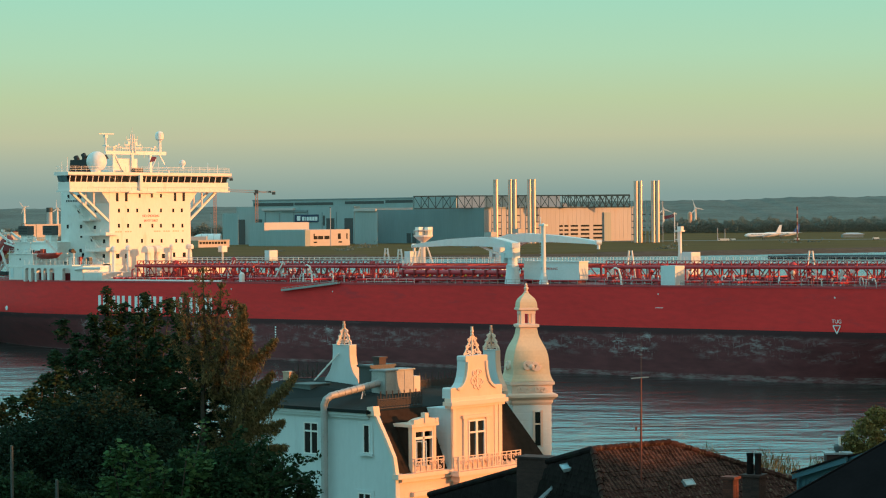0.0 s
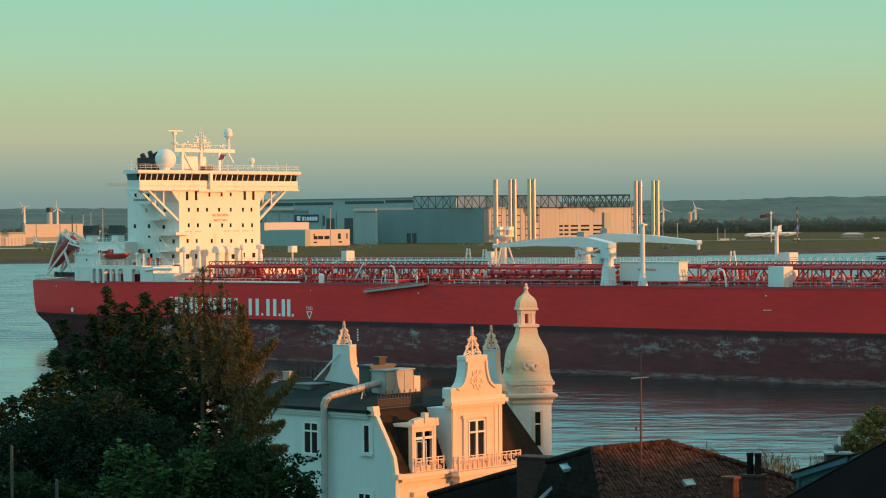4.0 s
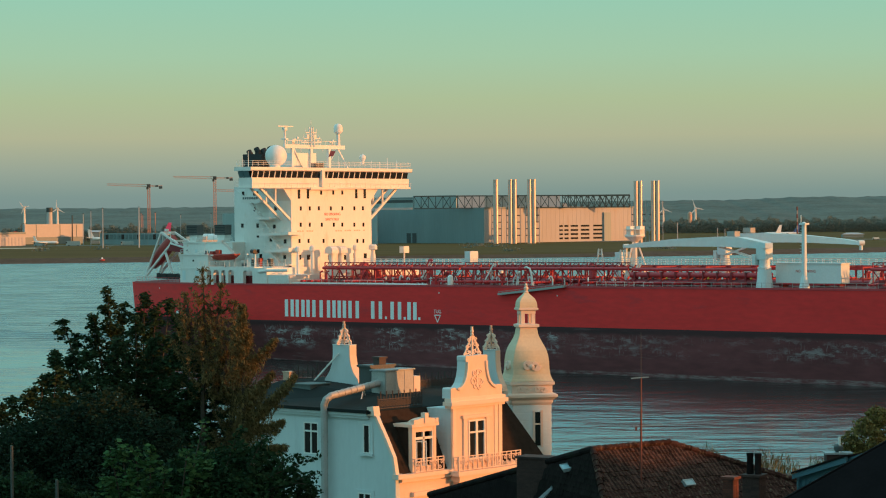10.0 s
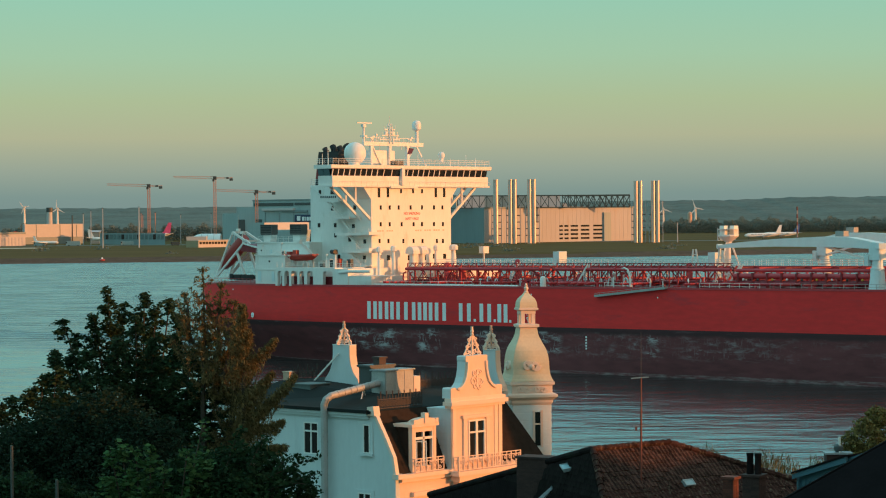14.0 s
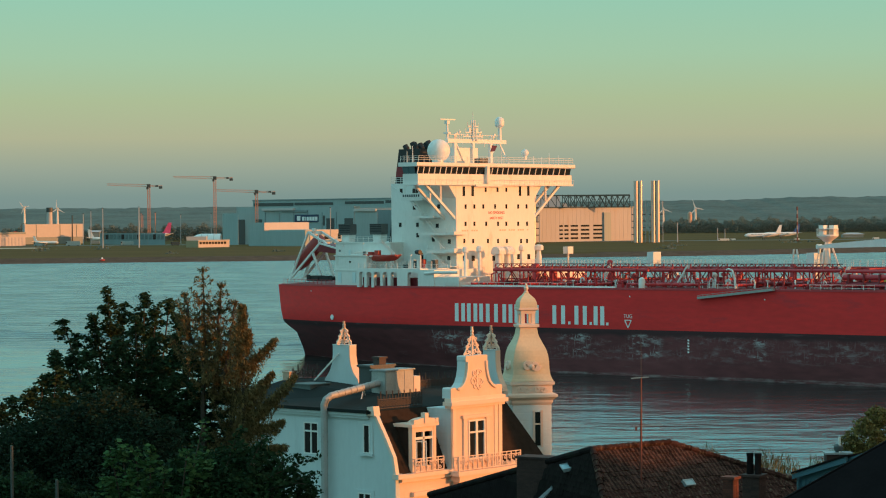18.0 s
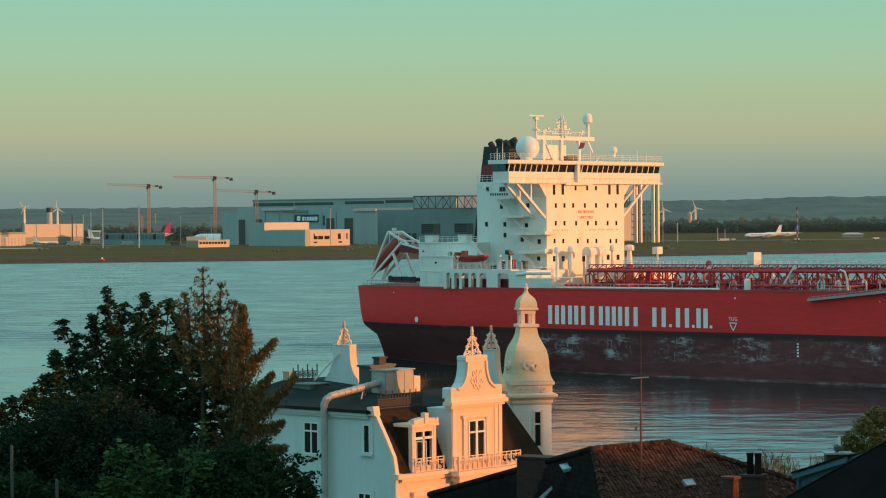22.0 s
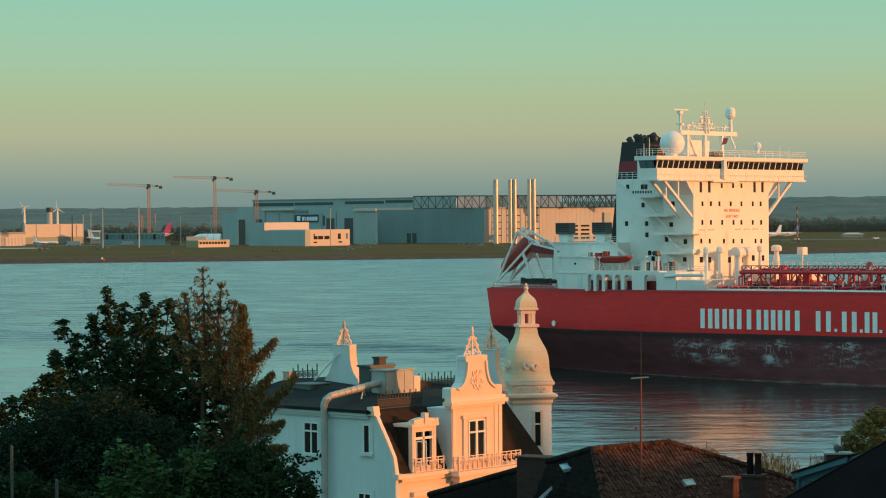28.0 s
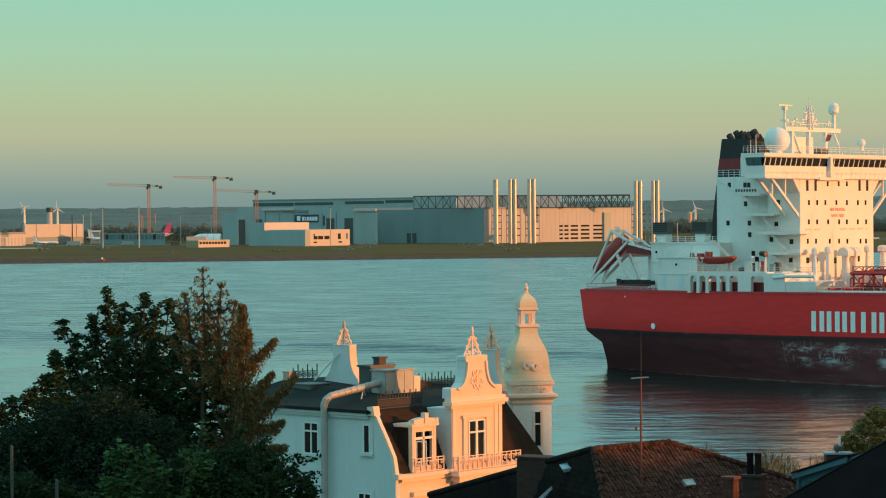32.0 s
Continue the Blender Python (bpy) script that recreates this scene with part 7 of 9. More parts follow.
def leaf_cloud(name, pts, size, material, parent, flat=0.6, aspect=0.55, label="", ways=None):
    """Many small pointed leaves at the given places, joined."""
    n_ = len(pts)
    a = rs_.normal(size=(n_, 3))
    a[:, 2] *= 1 - flat
    if ways is not None:
        a = ways + 0.35 * rs_.normal(size=(n_, 3))
    a /= np.linalg.norm(a, axis=1)[:, None]
    b = rs_.normal(size=(n_, 3))
    b -= a * (a * b).sum(1)[:, None]
    b /= np.linalg.norm(b, axis=1)[:, None]
    s = (size * (0.6 + 0.8 * rs_.rand(n_)))[:, None]
    v = np.empty((n_, 4, 3))
    v[:, 0], v[:, 1], v[:, 2], v[:, 3] = pts - a * s, pts - b * s * aspect, pts + a * s, pts + b * s * aspect
    me = bpy.data.meshes.new(name)
    me.from_pydata(v.reshape(-1, 3).tolist(), [], np.arange(4 * n_).reshape(-1, 4).tolist())
    me.materials.append(material)
    ob = new(name, me)
    ob.parent = parent
    ob["kind"] = "stuff"
    if label:
        ob["label"] = label
    return ob


def limbs(parent, base, tips, r):
    base = Vector(base)
    top = Vector((sum(t[0] for t in tips) / len(tips), sum(t[1] for t in tips) / len(tips), base.z + 0.55 * (max(t[2] for t in tips) - base.z)))
    bm = B()
    prev, pr = base, r
    for k in range(1, 6):
        q = base.lerp(top, k / 5) + Vector((rs_.normal() * 0.08, rs_.normal() * 0.08, 0))
        rod(bm, prev, q, pr, r * (1 - 0.13 * k), 8)
        prev, pr = q, r * (1 - 0.13 * k)
    part("trunk", bm, M_BARK, parent, smooth=True)
    for t in tips:
        t = Vector(t)
        s = base.lerp(top, 0.35 + 0.6 * rs_.rand())
        m_ = s.lerp(t, 0.5) + Vector((0, 0, -0.3))
        bm = B()
        rod(bm, s, m_, r * 0.35, r * 0.2, 6)
        rod(bm, m_, t, r * 0.2, 0.02, 6)
        part("limb", bm, M_BARK, parent)


def shoots(name, label, spires, base, foot, per, size, material, slope=0.34, rmax=1.5, trunk=0.22, top_r=0.10):
    """A leafy tree whose crown is made of upright shoots with layered leaves."""
    tr = thing(name, label, "tree", pose(*base))
    pts = []
    for (x, y, z) in spires:
        h = z - foot
        nc = int(40 * h)
        d = h * rs_.rand(nc) ** 0.62
        r = np.minimum(rmax, top_r + slope * d) * np.sqrt(rs_.rand(nc))
        an = 2 * np.pi * rs_.rand(nc)
        c_ = np.stack([x + r * np.cos(an), y + r * np.sin(an), z - d + 0.10 - 0.15 * r], 1)
        c_ = np.concatenate([c_, [(x, y, z - 0.06 - 0.13 * k) for k in range(4)]])
        m_ = max(4, int(per * h / nc))
        v = rs_.normal(size=(len(c_), m_, 3)) * np.array([0.085, 0.085, 0.03])
        v[:, :, 2] -= 0.5 * np.hypot(v[:, :, 0], v[:, :, 1]) - 0.06
        pts.append((c_[:, None, :] + v).reshape(-1, 3))
    pts = np.concatenate(pts) - np.array(base)
    leaf_cloud("crown", pts, size, material, tr, flat=0.86)
    limbs(tr, (0, 0, 0), [(s[0] - base[0], s[1] - base[1], s[2] - base[2] - 0.1) for s in spires], trunk)
    return tr


def bush(name, label, blobs, base, n_, size, material, category="shrub"):
    """A rounded shrub of leaf clumps; blobs are (x, y, z, radius)."""
    tr = thing(name, label, category, pose(*base))
    pts = []
    tot = sum(b[3] ** 2 for b in blobs)
    for x, y, z, r in blobs:
        k = int(n_ * r * r / tot)
        v = rs_.normal(size=(k, 3))
        v /= np.linalg.norm(v, axis=1)[:, None]
        rad = r * (0.55 + 0.5 * rs_.rand(k) ** 0.5)
        rad *= 1 + 0.16 * np.sin(v[:, 0] * 9 + x) * np.cos(v[:, 2] * 8 + z) + 0.1 * np.sin(v[:, 1] * 17)
        pts.append(np.stack([x + v[:, 0] * rad, y + v[:, 1] * rad, z + v[:, 2] * rad * 0.9], 1))
    pts = np.concatenate(pts) - np.array(base)
    leaf_cloud("foliage", pts, size, material, tr, flat=0.45)
    limbs(tr, (0, 0, 0), [(b[0] - base[0], b[1] - base[1], b[2] - base[2]) for b in blobs], 0.09)
    return tr


shoots("maple_tree", "dark leafy maple with upright shoots over the garden", [(-10.62, 77.0, 25.57), (-11.0, 76.5, 24.67), (-10.31, 78.0, 24.96), (-11.86, 76.0, 24.59), (-11.65, 77.0, 24.12), (-9.58, 78.0, 25.35), (-9.1, 77.0, 24.9), (-9.61, 76.0, 24.68), (-8.77, 78.0, 25.13), (-8.48, 79.0, 24.54), (-12.14, 75.5, 23.58), (-10.09, 75.0, 24.02), (-9.02, 75.5, 23.99), (-11.05, 75.0, 23.68), (-8.32, 75.5, 24.16), (-7.75, 75.0, 23.66), (-7.32, 76.0, 23.95), (-6.75, 75.5, 23.27)], (-9.91, 78.0, 10.0), 17.5, 1850, 0.058, M_LEAF, 0.20, 1.45, top_r=0.16)
shoots("young_maple", "low dark maple beside the garden trees", [(-12.79, 72.0, 22.49), (-12.32, 72.0, 22.69), (-12.03, 73.0, 23.06), (-12.95, 71.0, 22.34), (-11.61, 73.0, 23.29), (-13.55, 72.0, 22.2)], (-12.83, 73.0, 10.5), 17.5, 1800, 0.058, M_LEAF, 0.20, 1.3, trunk=0.14, top_r=0.16)
bush("laurel_bush", "broad dark green shrub in the garden", [(*(-9.13, 66.0, 22.02), 1.15), (*(-10.36, 66.0, 21.57), 1.2), (*(-7.94, 65.0, 21.64), 1.0), (*(-11.44, 66.0, 20.97), 1.2), (*(-9.16, 65.0, 20.75), 1.3), (*(-7.59, 64.5, 20.64), 1.1)], (-9.46, 66.0, 12.0), 30000, 0.058, M_LAUREL)
bush("elder_bush", "green leafy shrub with long twigs", [(*(-6.14, 62.0, 21.05), 0.9), (*(-4.99, 62.0, 21.18), 0.85), (*(-4.13, 62.0, 20.6), 0.8), (*(-6.61, 61.0, 20.74), 0.9), (*(-5.2, 61.0, 20.44), 1.1)], (-5.29, 62.0, 12.5), 22000, 0.062, M_LEAF2)
bush("hedge_bush", "clipped pale green hedge top", [(*(-10.06, 58.0, 21.11), 0.6), (*(-9.25, 58.0, 20.97), 0.55), (*(-10.86, 58.0, 21.05), 0.6), (*(-8.58, 58.0, 20.76), 0.5)], (-9.79, 58.0, 13.0), 6000, 0.06, M_LEAF2)
# climbing shoots and twigs that reach up
shoots("climber", "light green climbing plant with upright tips", [(-8.24, 60.0, 22.09), (-7.98, 60.0, 22.21), (-7.26, 60.0, 22.11), (-7.61, 60.0, 21.97), (-6.01, 60.5, 22.68), (-6.36, 60.0, 21.96), (-6.92, 60.0, 21.55)], (-7.49, 60.0, 13.0), 18.3, 260, 0.085, M_SHOOT, 0.14, 0.35, trunk=0.05)
tw = thing("arching_twigs", "long arching leafy twigs before the villa", "shrub", pose(*(-3.79, 61.0, 12.5)))
b0 = np.array((-3.79, 61.0, 12.5))
pts = []
for a, c, e in (((-4.49, 61.0, 21.14), (-3.78, 61.0, 21.56), (-3.18, 61.0, 21.67)), ((-4.49, 61.0, 20.86), (-3.64, 61.0, 21.14), (-3.13, 61.0, 21.3)), ((-4.35, 61.0, 21.14), (-3.99, 61.0, 21.85), (-3.64, 61.0, 21.73)), ((-4.91, 61.0, 21.43), (-4.69, 61.0, 21.99), (-4.45, 61.0, 22.19)), ((-5.48, 61.0, 21.43), (-5.26, 61.0, 22.28), (-5.02, 61.0, 22.42)), ((-4.07, 61.0, 21.0), (-3.5, 61.0, 21.14), (-3.25, 61.0, 20.88))):
    a, c, e = (np.array(q) - b0 for q in (a, c, e))
    way_ = []
    for k in range(13):
        u = k / 12
        q = a * (1 - u) ** 2 + 2 * c * u * (1 - u) + e * u * u
        way_.append(q)
        for j in range(9):
            pts.append(q + rs_.normal(size=3) * 0.055)
    part("twig", tube(B(), way_, 0.02, 0.008), M_BARK, tw)
bm = B()
rod(bm, (0, 0, 0), tuple(np.array((-4.35, 61.0, 21.0)) - b0), 0.05, 0.02, 6)
part("stem", bm, M_BARK, tw)
leaf_cloud("leaves", np.array(pts), 0.06, M_LEAF2, tw, flat=0.3)


def spruce(base, leaders, seed):
    """A ragged spruce with several leaders; each is (top, slope of its outline, longest branch, depth of its crown)."""
    r_ = np.random.RandomState(seed)
    tr = thing("spruce_tree", "tall ragged spruce glowing orange in the low sun", "tree", pose(*base))
    pts, ways = [], []
    up = np.array([0, 0, 1.0])

    def spray(q, way, n, spread):
        for _ in range(n):
            pts.append(q + r_.normal(size=3) * spread)
            ways.append(way + 0.5 * r_.normal(size=3))

    for i_, (tip, slope, reach, depth) in enumerate(leaders):
        top = np.array(tip) - np.array(base)
        foot = np.zeros(3) if i_ == 0 else np.array(leaders[0][0]) * 0.35 + np.array(tip) * 0.65 - np.array(base) - up * depth
        prev, bm = foot, B()
        for k in range(1, 9):
            q = foot + (top - foot) * k / 8 + np.array([0.04 * r_.normal(), 0.04 * r_.normal(), 0]) * (k < 8)
            r0 = 0.24 if i_ == 0 else 0.09
            rod(bm, prev, q, r0 * (1 - (k - 1) / 8) + 0.012, r0 * (1 - k / 8) + 0.010, 7)
            prev = q
        part("trunk" if i_ == 0 else "leader", bm, M_BARK, tr, smooth=True)
        for k in range(10):
            spray(top - up * 0.05 * k, up * 1.2, 3, 0.022)
        d = 0.10
        while d < depth:
            for j in range(r_.randint(3, 6)):
                an = 2 * np.pi * r_.rand()
                L_ = min(reach, (0.10 + slope * d) * (0.55 + 0.55 * r_.rand()))
                c0 = foot + (top - foot) * (1 - d / (top - foot)[2])
                out = np.array([math.cos(an), math.sin(an), 0.0])
                droop, lift = 0.20 + 0.25 * r_.rand(), 0.35 + 0.45 * r_.rand()
                m_ = max(4, int(L_ / 0.045))
                bough = []
                for k in range(m_ + 1):
                    u = k / m_
                    q = c0 + out * L_ * u + up * L_ * (-droop * math.sin(u * 2.4) + lift * u ** 3)
                    bough.append(q)
                    spray(q, out * 0.9 - up * 0.2, 3, 0.030)
                    if u < 0.9 and L_ > 0.3 and k % 2:
                        hang = (0.10 + 0.30 * r_.rand()) * min(1, L_ / 0.9) * (1.05 - u)
                        for h in np.arange(0.0, hang, 0.045):
                            spray(q - up * h, out * 0.25 - up, 2, 0.022)
                spray(bough[-1], out * 0.6 + up * 0.9, 8, 0.03)
                if L_ > 0.35:
                    part("branch", tube(B(), bough[::max(1, m_ // 5)], 0.022, 0.006, 4), M_BARK, tr)
            d += 0.17 + 0.10 * r_.rand() + 0.02 * d
    leaf_cloud("needles", np.array(pts), 0.062, M_NEEDLE, tr, aspect=0.22, ways=np.array(ways), label="needle sprays tinted warm for the low sun")
    return tr


spruce((-7.36, 74.8, 9.0), [((-7.38, 74.8, 26.2), 0.52, 1.1, 3.4), ((-6.85, 75.0, 25.72), 0.50, 1.0, 3.2), ((-8.0, 75.2, 25.42), 0.42, 0.7, 1.8), ((-6.36, 74.6, 25.2), 0.42, 0.7, 3.0), ((-6.15, 74.9, 24.2), 0.5, 0.7, 3.6), ((-5.9, 75.1, 23.2), 0.45, 0.7, 3.0), ((-5.6, 74.9, 22.7), 0.5, 0.7, 2.6), ((-5.35, 75.0, 21.9), 0.5, 0.6, 2.0)], 3)
# two ragged boughs that lean out over the water
bt = thing("leaning_spruce_boughs", "ragged orange-lit spruce boughs leaning out", "tree", pose(*(-5.95, 73.8, 9.0)))
b0 = np.array((-5.95, 73.8, 9.0))
pts, ways = [], []
bm = B()
rod(bm, (0, 0, 0), tuple(np.array((-6.09, 73.8, 23.37)) - b0), 0.16, 0.05, 7)
part("trunk", bm, M_BARK, bt)
for a, c, e, hg in (((-6.43, 73.8, 23.2), (-5.74, 73.8, 23.37), (-5.11, 73.8, 24.04), 0.6), ((-5.93, 73.8, 21.65), (-5.07, 73.8, 22.33), (-4.52, 73.8, 22.94), 0.55), ((-6.27, 73.8, 22.34), (-5.58, 73.8, 22.51), (-5.2, 73.8, 23.02), 0.5), ((-6.1, 73.8, 21.31), (-5.42, 73.8, 21.31), (-4.9, 73.8, 21.56), 0.6), ((-6.11, 73.8, 20.63), (-5.42, 73.8, 20.79), (-4.81, 73.8, 20.79), 0.6), ((-6.25, 73.8, 24.05), (-6.04, 73.8, 24.74), (-6.11, 73.8, 25.08), 0.3), ((-6.26, 73.8, 23.71), (-5.91, 73.8, 23.88), (-5.91, 73.8, 24.31), 0.4), ((-6.27, 73.8, 21.83), (-5.67, 73.8, 21.74), (-5.33, 73.8, 22.08), 0.6)):
    a, c, e = (np.array(q) - b0 for q in (a, c, e))
    bm = B()
    prev = None
    for k in range(41):
        u = k / 40
        q = a * (1 - u) ** 2 + 2 * c * u * (1 - u) + e * u * u
        if prev is not None and k % 4 == 0:
            rod(bm, prev, q, 0.03 * (1 - 0.7 * u), n=5)
            prev = q
        elif prev is None:
            prev = q
        for _ in range(66):
            pts.append(q + rs_.normal(size=3) * np.array([0.10, 0.13, 0.05]) * (1.3 - 0.9 * u) - np.array([0, 0, 1.7 * hg * rs_.rand() ** 1.3 * (1 - 0.8 * u) * (0.55 + 0.45 * math.sin(k * 1.9))]))
            ways.append(rs_.normal(size=3) * 0.5 + np.array([0.35, 0, -0.8]))
    part("branch", bm, M_BARK, bt)
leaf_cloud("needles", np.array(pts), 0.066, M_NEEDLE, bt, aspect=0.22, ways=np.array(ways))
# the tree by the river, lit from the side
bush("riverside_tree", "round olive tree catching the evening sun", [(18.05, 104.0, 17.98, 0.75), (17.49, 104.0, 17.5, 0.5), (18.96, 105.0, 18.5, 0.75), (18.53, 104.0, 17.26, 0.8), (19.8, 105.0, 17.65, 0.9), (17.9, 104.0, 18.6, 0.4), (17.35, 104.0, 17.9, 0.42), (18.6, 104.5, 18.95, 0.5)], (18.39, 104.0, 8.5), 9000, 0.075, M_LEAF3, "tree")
rd = thing("reed_bank", "dry yellow reeds on the river bank", "reeds", kind="stuff")
pts = np.stack([14 + 10.5 * rs_.rand(5200), 138 + 8 * rs_.rand(5200), 11.6 + 1.5 * rs_.rand(5200) ** 1.6], 1)
pts[:, 2] += 0.55 * np.sin(pts[:, 0] * 1.7) + 0.35 * np.sin(pts[:, 0] * 4.1)
leaf_cloud("reeds", pts, 0.30, M_REED, rd, aspect=0.06, ways=np.tile(np.array([0.15, 0, 1.0]), (5200, 1)))
gp = [((-10.14, 57.0, 22.42), 2.2), ((-8.93, 56.0, 21.72), 1.6)]
for top, h in gp:
    g = thing("garden_post", "thin grey garden post in the hedge", "post", group="garden posts")
    part("post", rod(B(), (top[0], top[1], top[2] - 8), top, 0.045, 0.035, 8), M_DGREY, g)

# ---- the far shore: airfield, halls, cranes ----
# blue greys put shade into left walls, the pale tones below sun into right ones
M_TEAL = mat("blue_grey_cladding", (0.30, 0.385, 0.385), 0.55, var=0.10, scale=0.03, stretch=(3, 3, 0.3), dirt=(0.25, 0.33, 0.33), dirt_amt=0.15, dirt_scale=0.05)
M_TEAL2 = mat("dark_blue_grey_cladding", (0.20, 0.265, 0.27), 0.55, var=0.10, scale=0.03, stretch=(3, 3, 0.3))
# pale wall colours are greyed to stand in for distance haze
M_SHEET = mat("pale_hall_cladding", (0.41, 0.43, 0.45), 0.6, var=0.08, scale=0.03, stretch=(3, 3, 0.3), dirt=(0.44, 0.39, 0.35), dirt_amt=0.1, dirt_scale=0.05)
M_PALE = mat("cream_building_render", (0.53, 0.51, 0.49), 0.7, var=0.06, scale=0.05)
M_STACK = mat("bright_metal_stack", (0.62, 0.52, 0.47), 0.42, 0.65, var=0.12, scale=0.1)
M_CRANE2 = mat("red_orange_crane_paint", (0.56, 0.25, 0.16), 0.55, var=0.15, scale=0.2)
M_WPLANE = mat("aircraft_white_paint", (0.80, 0.79, 0.76), 0.35, var=0.05, scale=0.1)
M_SIGN = mat("navy_sign_panel", (0.020, 0.045, 0.10), 0.5, var=0.1)
# foliage colour raised and greyed to stand in for haze
M_WOOD = leaf_mat("hazed_far_foliage", (0.155, 0.200, 0.180), 0.15, 0.85, 1.15)
C45 = math.cos(radians(45))
FAR_Z = 3.1


def spread(k0, k1, xc, d, way):
    """Length of a wall from (xc, d) whose far end is seen along bearing k1."""
    c, s = way
    return (k1 * d - xc) / (c - k1 * s)


def wall_point(xc, d, way, L_):
    return Vector((xc + way[0] * L_, d + way[1] * L_, 0))


WL, WR = (-C45, C45), (C45, C45)


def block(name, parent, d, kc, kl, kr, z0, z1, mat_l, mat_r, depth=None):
    """A hall with its near corner along bearing kc; the left wall in a shade tone, the right in a lit one."""
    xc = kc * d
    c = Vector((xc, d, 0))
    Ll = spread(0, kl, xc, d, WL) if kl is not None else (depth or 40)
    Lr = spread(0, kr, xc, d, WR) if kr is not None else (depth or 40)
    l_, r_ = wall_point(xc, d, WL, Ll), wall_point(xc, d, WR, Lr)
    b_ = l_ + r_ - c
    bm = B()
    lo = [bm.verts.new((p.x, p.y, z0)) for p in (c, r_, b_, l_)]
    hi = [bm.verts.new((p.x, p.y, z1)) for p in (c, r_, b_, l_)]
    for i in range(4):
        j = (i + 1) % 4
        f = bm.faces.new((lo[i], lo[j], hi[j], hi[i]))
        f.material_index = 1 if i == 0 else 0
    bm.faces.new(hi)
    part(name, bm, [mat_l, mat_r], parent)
    return xc, d, Ll, Lr


def on_left(parent, name, geo, k0, k1, z0, z1, material, out=0.25, label=""):
    """A panel on the left wall of a block between two bearings."""
    xc, d, Ll, Lr = geo
    a, b = (wall_point(xc, d, WL, spread(0, k, xc, d, WL)) for k in (k0, k1))
    n_ = Vector((-C45, -C45, 0)) * out
    return part(name, slab(B(), [(a.x, a.y, z0), (b.x, b.y, z0), (b.x, b.y, z1), (a.x, a.y, z1)], n_), material, parent, label)


def on_right(parent, name, geo, k0, k1, z0, z1, material, out=0.25, label=""):
    xc, d, Ll, Lr = geo
    a, b = (wall_point(xc, d, WR, spread(0, k, xc, d, WR)) for k in (k0, k1))
    n_ = Vector((C45, -C45, 0)) * out
    return part(name, slab(B(), [(a.x, a.y, z0), (b.x, b.y, z0), (b.x, b.y, z1), (a.x, a.y, z1)], n_), material, parent, label)


# far long hall with window bands under its roof
h1 = thing("long_hall", "long blue-grey aircraft hall with window bands", "hall")
g = block("hall_body", h1, 2420, -0.01132, -0.07789, None, FAR_Z, 46.51, M_TEAL, M_TEAL, 60)
on_left(h1, "window_band", g, -0.07742, -0.06119, 40.34, 43.71, M_DGREY)
on_left(h1, "window_band", g, -0.06073, -0.04495, 40.9, 43.71, M_DGREY)
on_left(h1, "window_band", g, -0.04008, -0.02408, 41.46, 44.27, M_DGREY)
on_left(h1, "window_band", g, -0.02339, -0.01202, 42.02, 44.83, M_DGREY)
on_left(h1, "parapet", g, -0.07789, -0.01132, 46.23, 47.35, M_TEAL2, 0.6)
# halls before it
h2 = thing("gate_hall", "blue-grey hall with a tall dark gate", "hall")
g = block("hall_body", h2, 2270, -0.08392, -0.09041, None, FAR_Z, 32.43, M_TEAL, M_TEAL, 0.1)
g = block("hall_tower", h2, 2290, -0.07696, -0.08461, None, FAR_Z, 38.27, M_TEAL, M_TEAL, 0.1)
on_left(h2, "tall_gate", g, -0.0845, -0.08113, FAR_Z, 26.58, M_DGREY)
h3 = thing("sign_hall", "blue-grey hall front with a navy sign", "hall")
g = block("hall_body", h3, 2300, -0.03637, -0.07742, None, FAR_Z, 38.37, M_TEAL, M_TEAL, 8)
on_left(h3, "sign_board", g, -0.06049, -0.05098, 23.7, 30.9, M_SIGN, 1.0, "navy company sign")
on_left(h3, "dark_gate", g, -0.04774, -0.04449, 14.9, 27.17, M_DGREY)
on_left(h3, "dark_gate", g, -0.04032, -0.03684, FAR_Z, 27.17, M_DGREY)
on_left(h3, "dark_gate", g, -0.07696, -0.07418, 20.23, 26.64, M_DGREY)
on_left(h3, "dark_slot", g, -0.04913, -0.04843, 20.23, 29.84, M_DGREY)
on_left(h3, "canopy", g, -0.07348, -0.06049, 35.17, 37.3, M_PALE, 2.5)
# darker panel paints the shade below the canopy
on_left(h3, "painted_canopy_shade", g, -0.06583, -0.05539, 33.3, 35.44, M_TEAL2, 1.0)
for q in range(6):
    on_left(h3, "wall_rib", g, -0.07279 + q * 0.0058, -0.0726 + q * 0.0058, FAR_Z, 33.04, M_TEAL2, 0.4)
bars = thing("sign_letters", "white company mark and name as bars", "sign")
for k0, k1, za, zb in ((-0.0598, -0.05841, 391, 382.5), (-0.05771, -0.05678, 391, 384), (-0.05655, -0.0562, 391, 384), (-0.05585, -0.05493, 391, 384), (-0.0547, -0.05377, 391, 384), (-0.05354, -0.05261, 391, 384), (-0.05238, -0.05145, 391, 384)):
    zt, zl = 29.57 if zb < 383 else 28.77, 25.04
    o = on_left(bars, "letter_bar", (g[0], g[1] - 1.9, g[2], g[3]), k0, k1, zl, zt, M_LETTER, 0.2)
# low office in front, its end lit by the sun
h4 = thing("office_building", "low office, side coloured for shade and end paler for sun", "building")
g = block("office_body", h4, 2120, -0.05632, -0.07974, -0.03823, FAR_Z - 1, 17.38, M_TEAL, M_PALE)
zA, zB = 11.81, 8.86
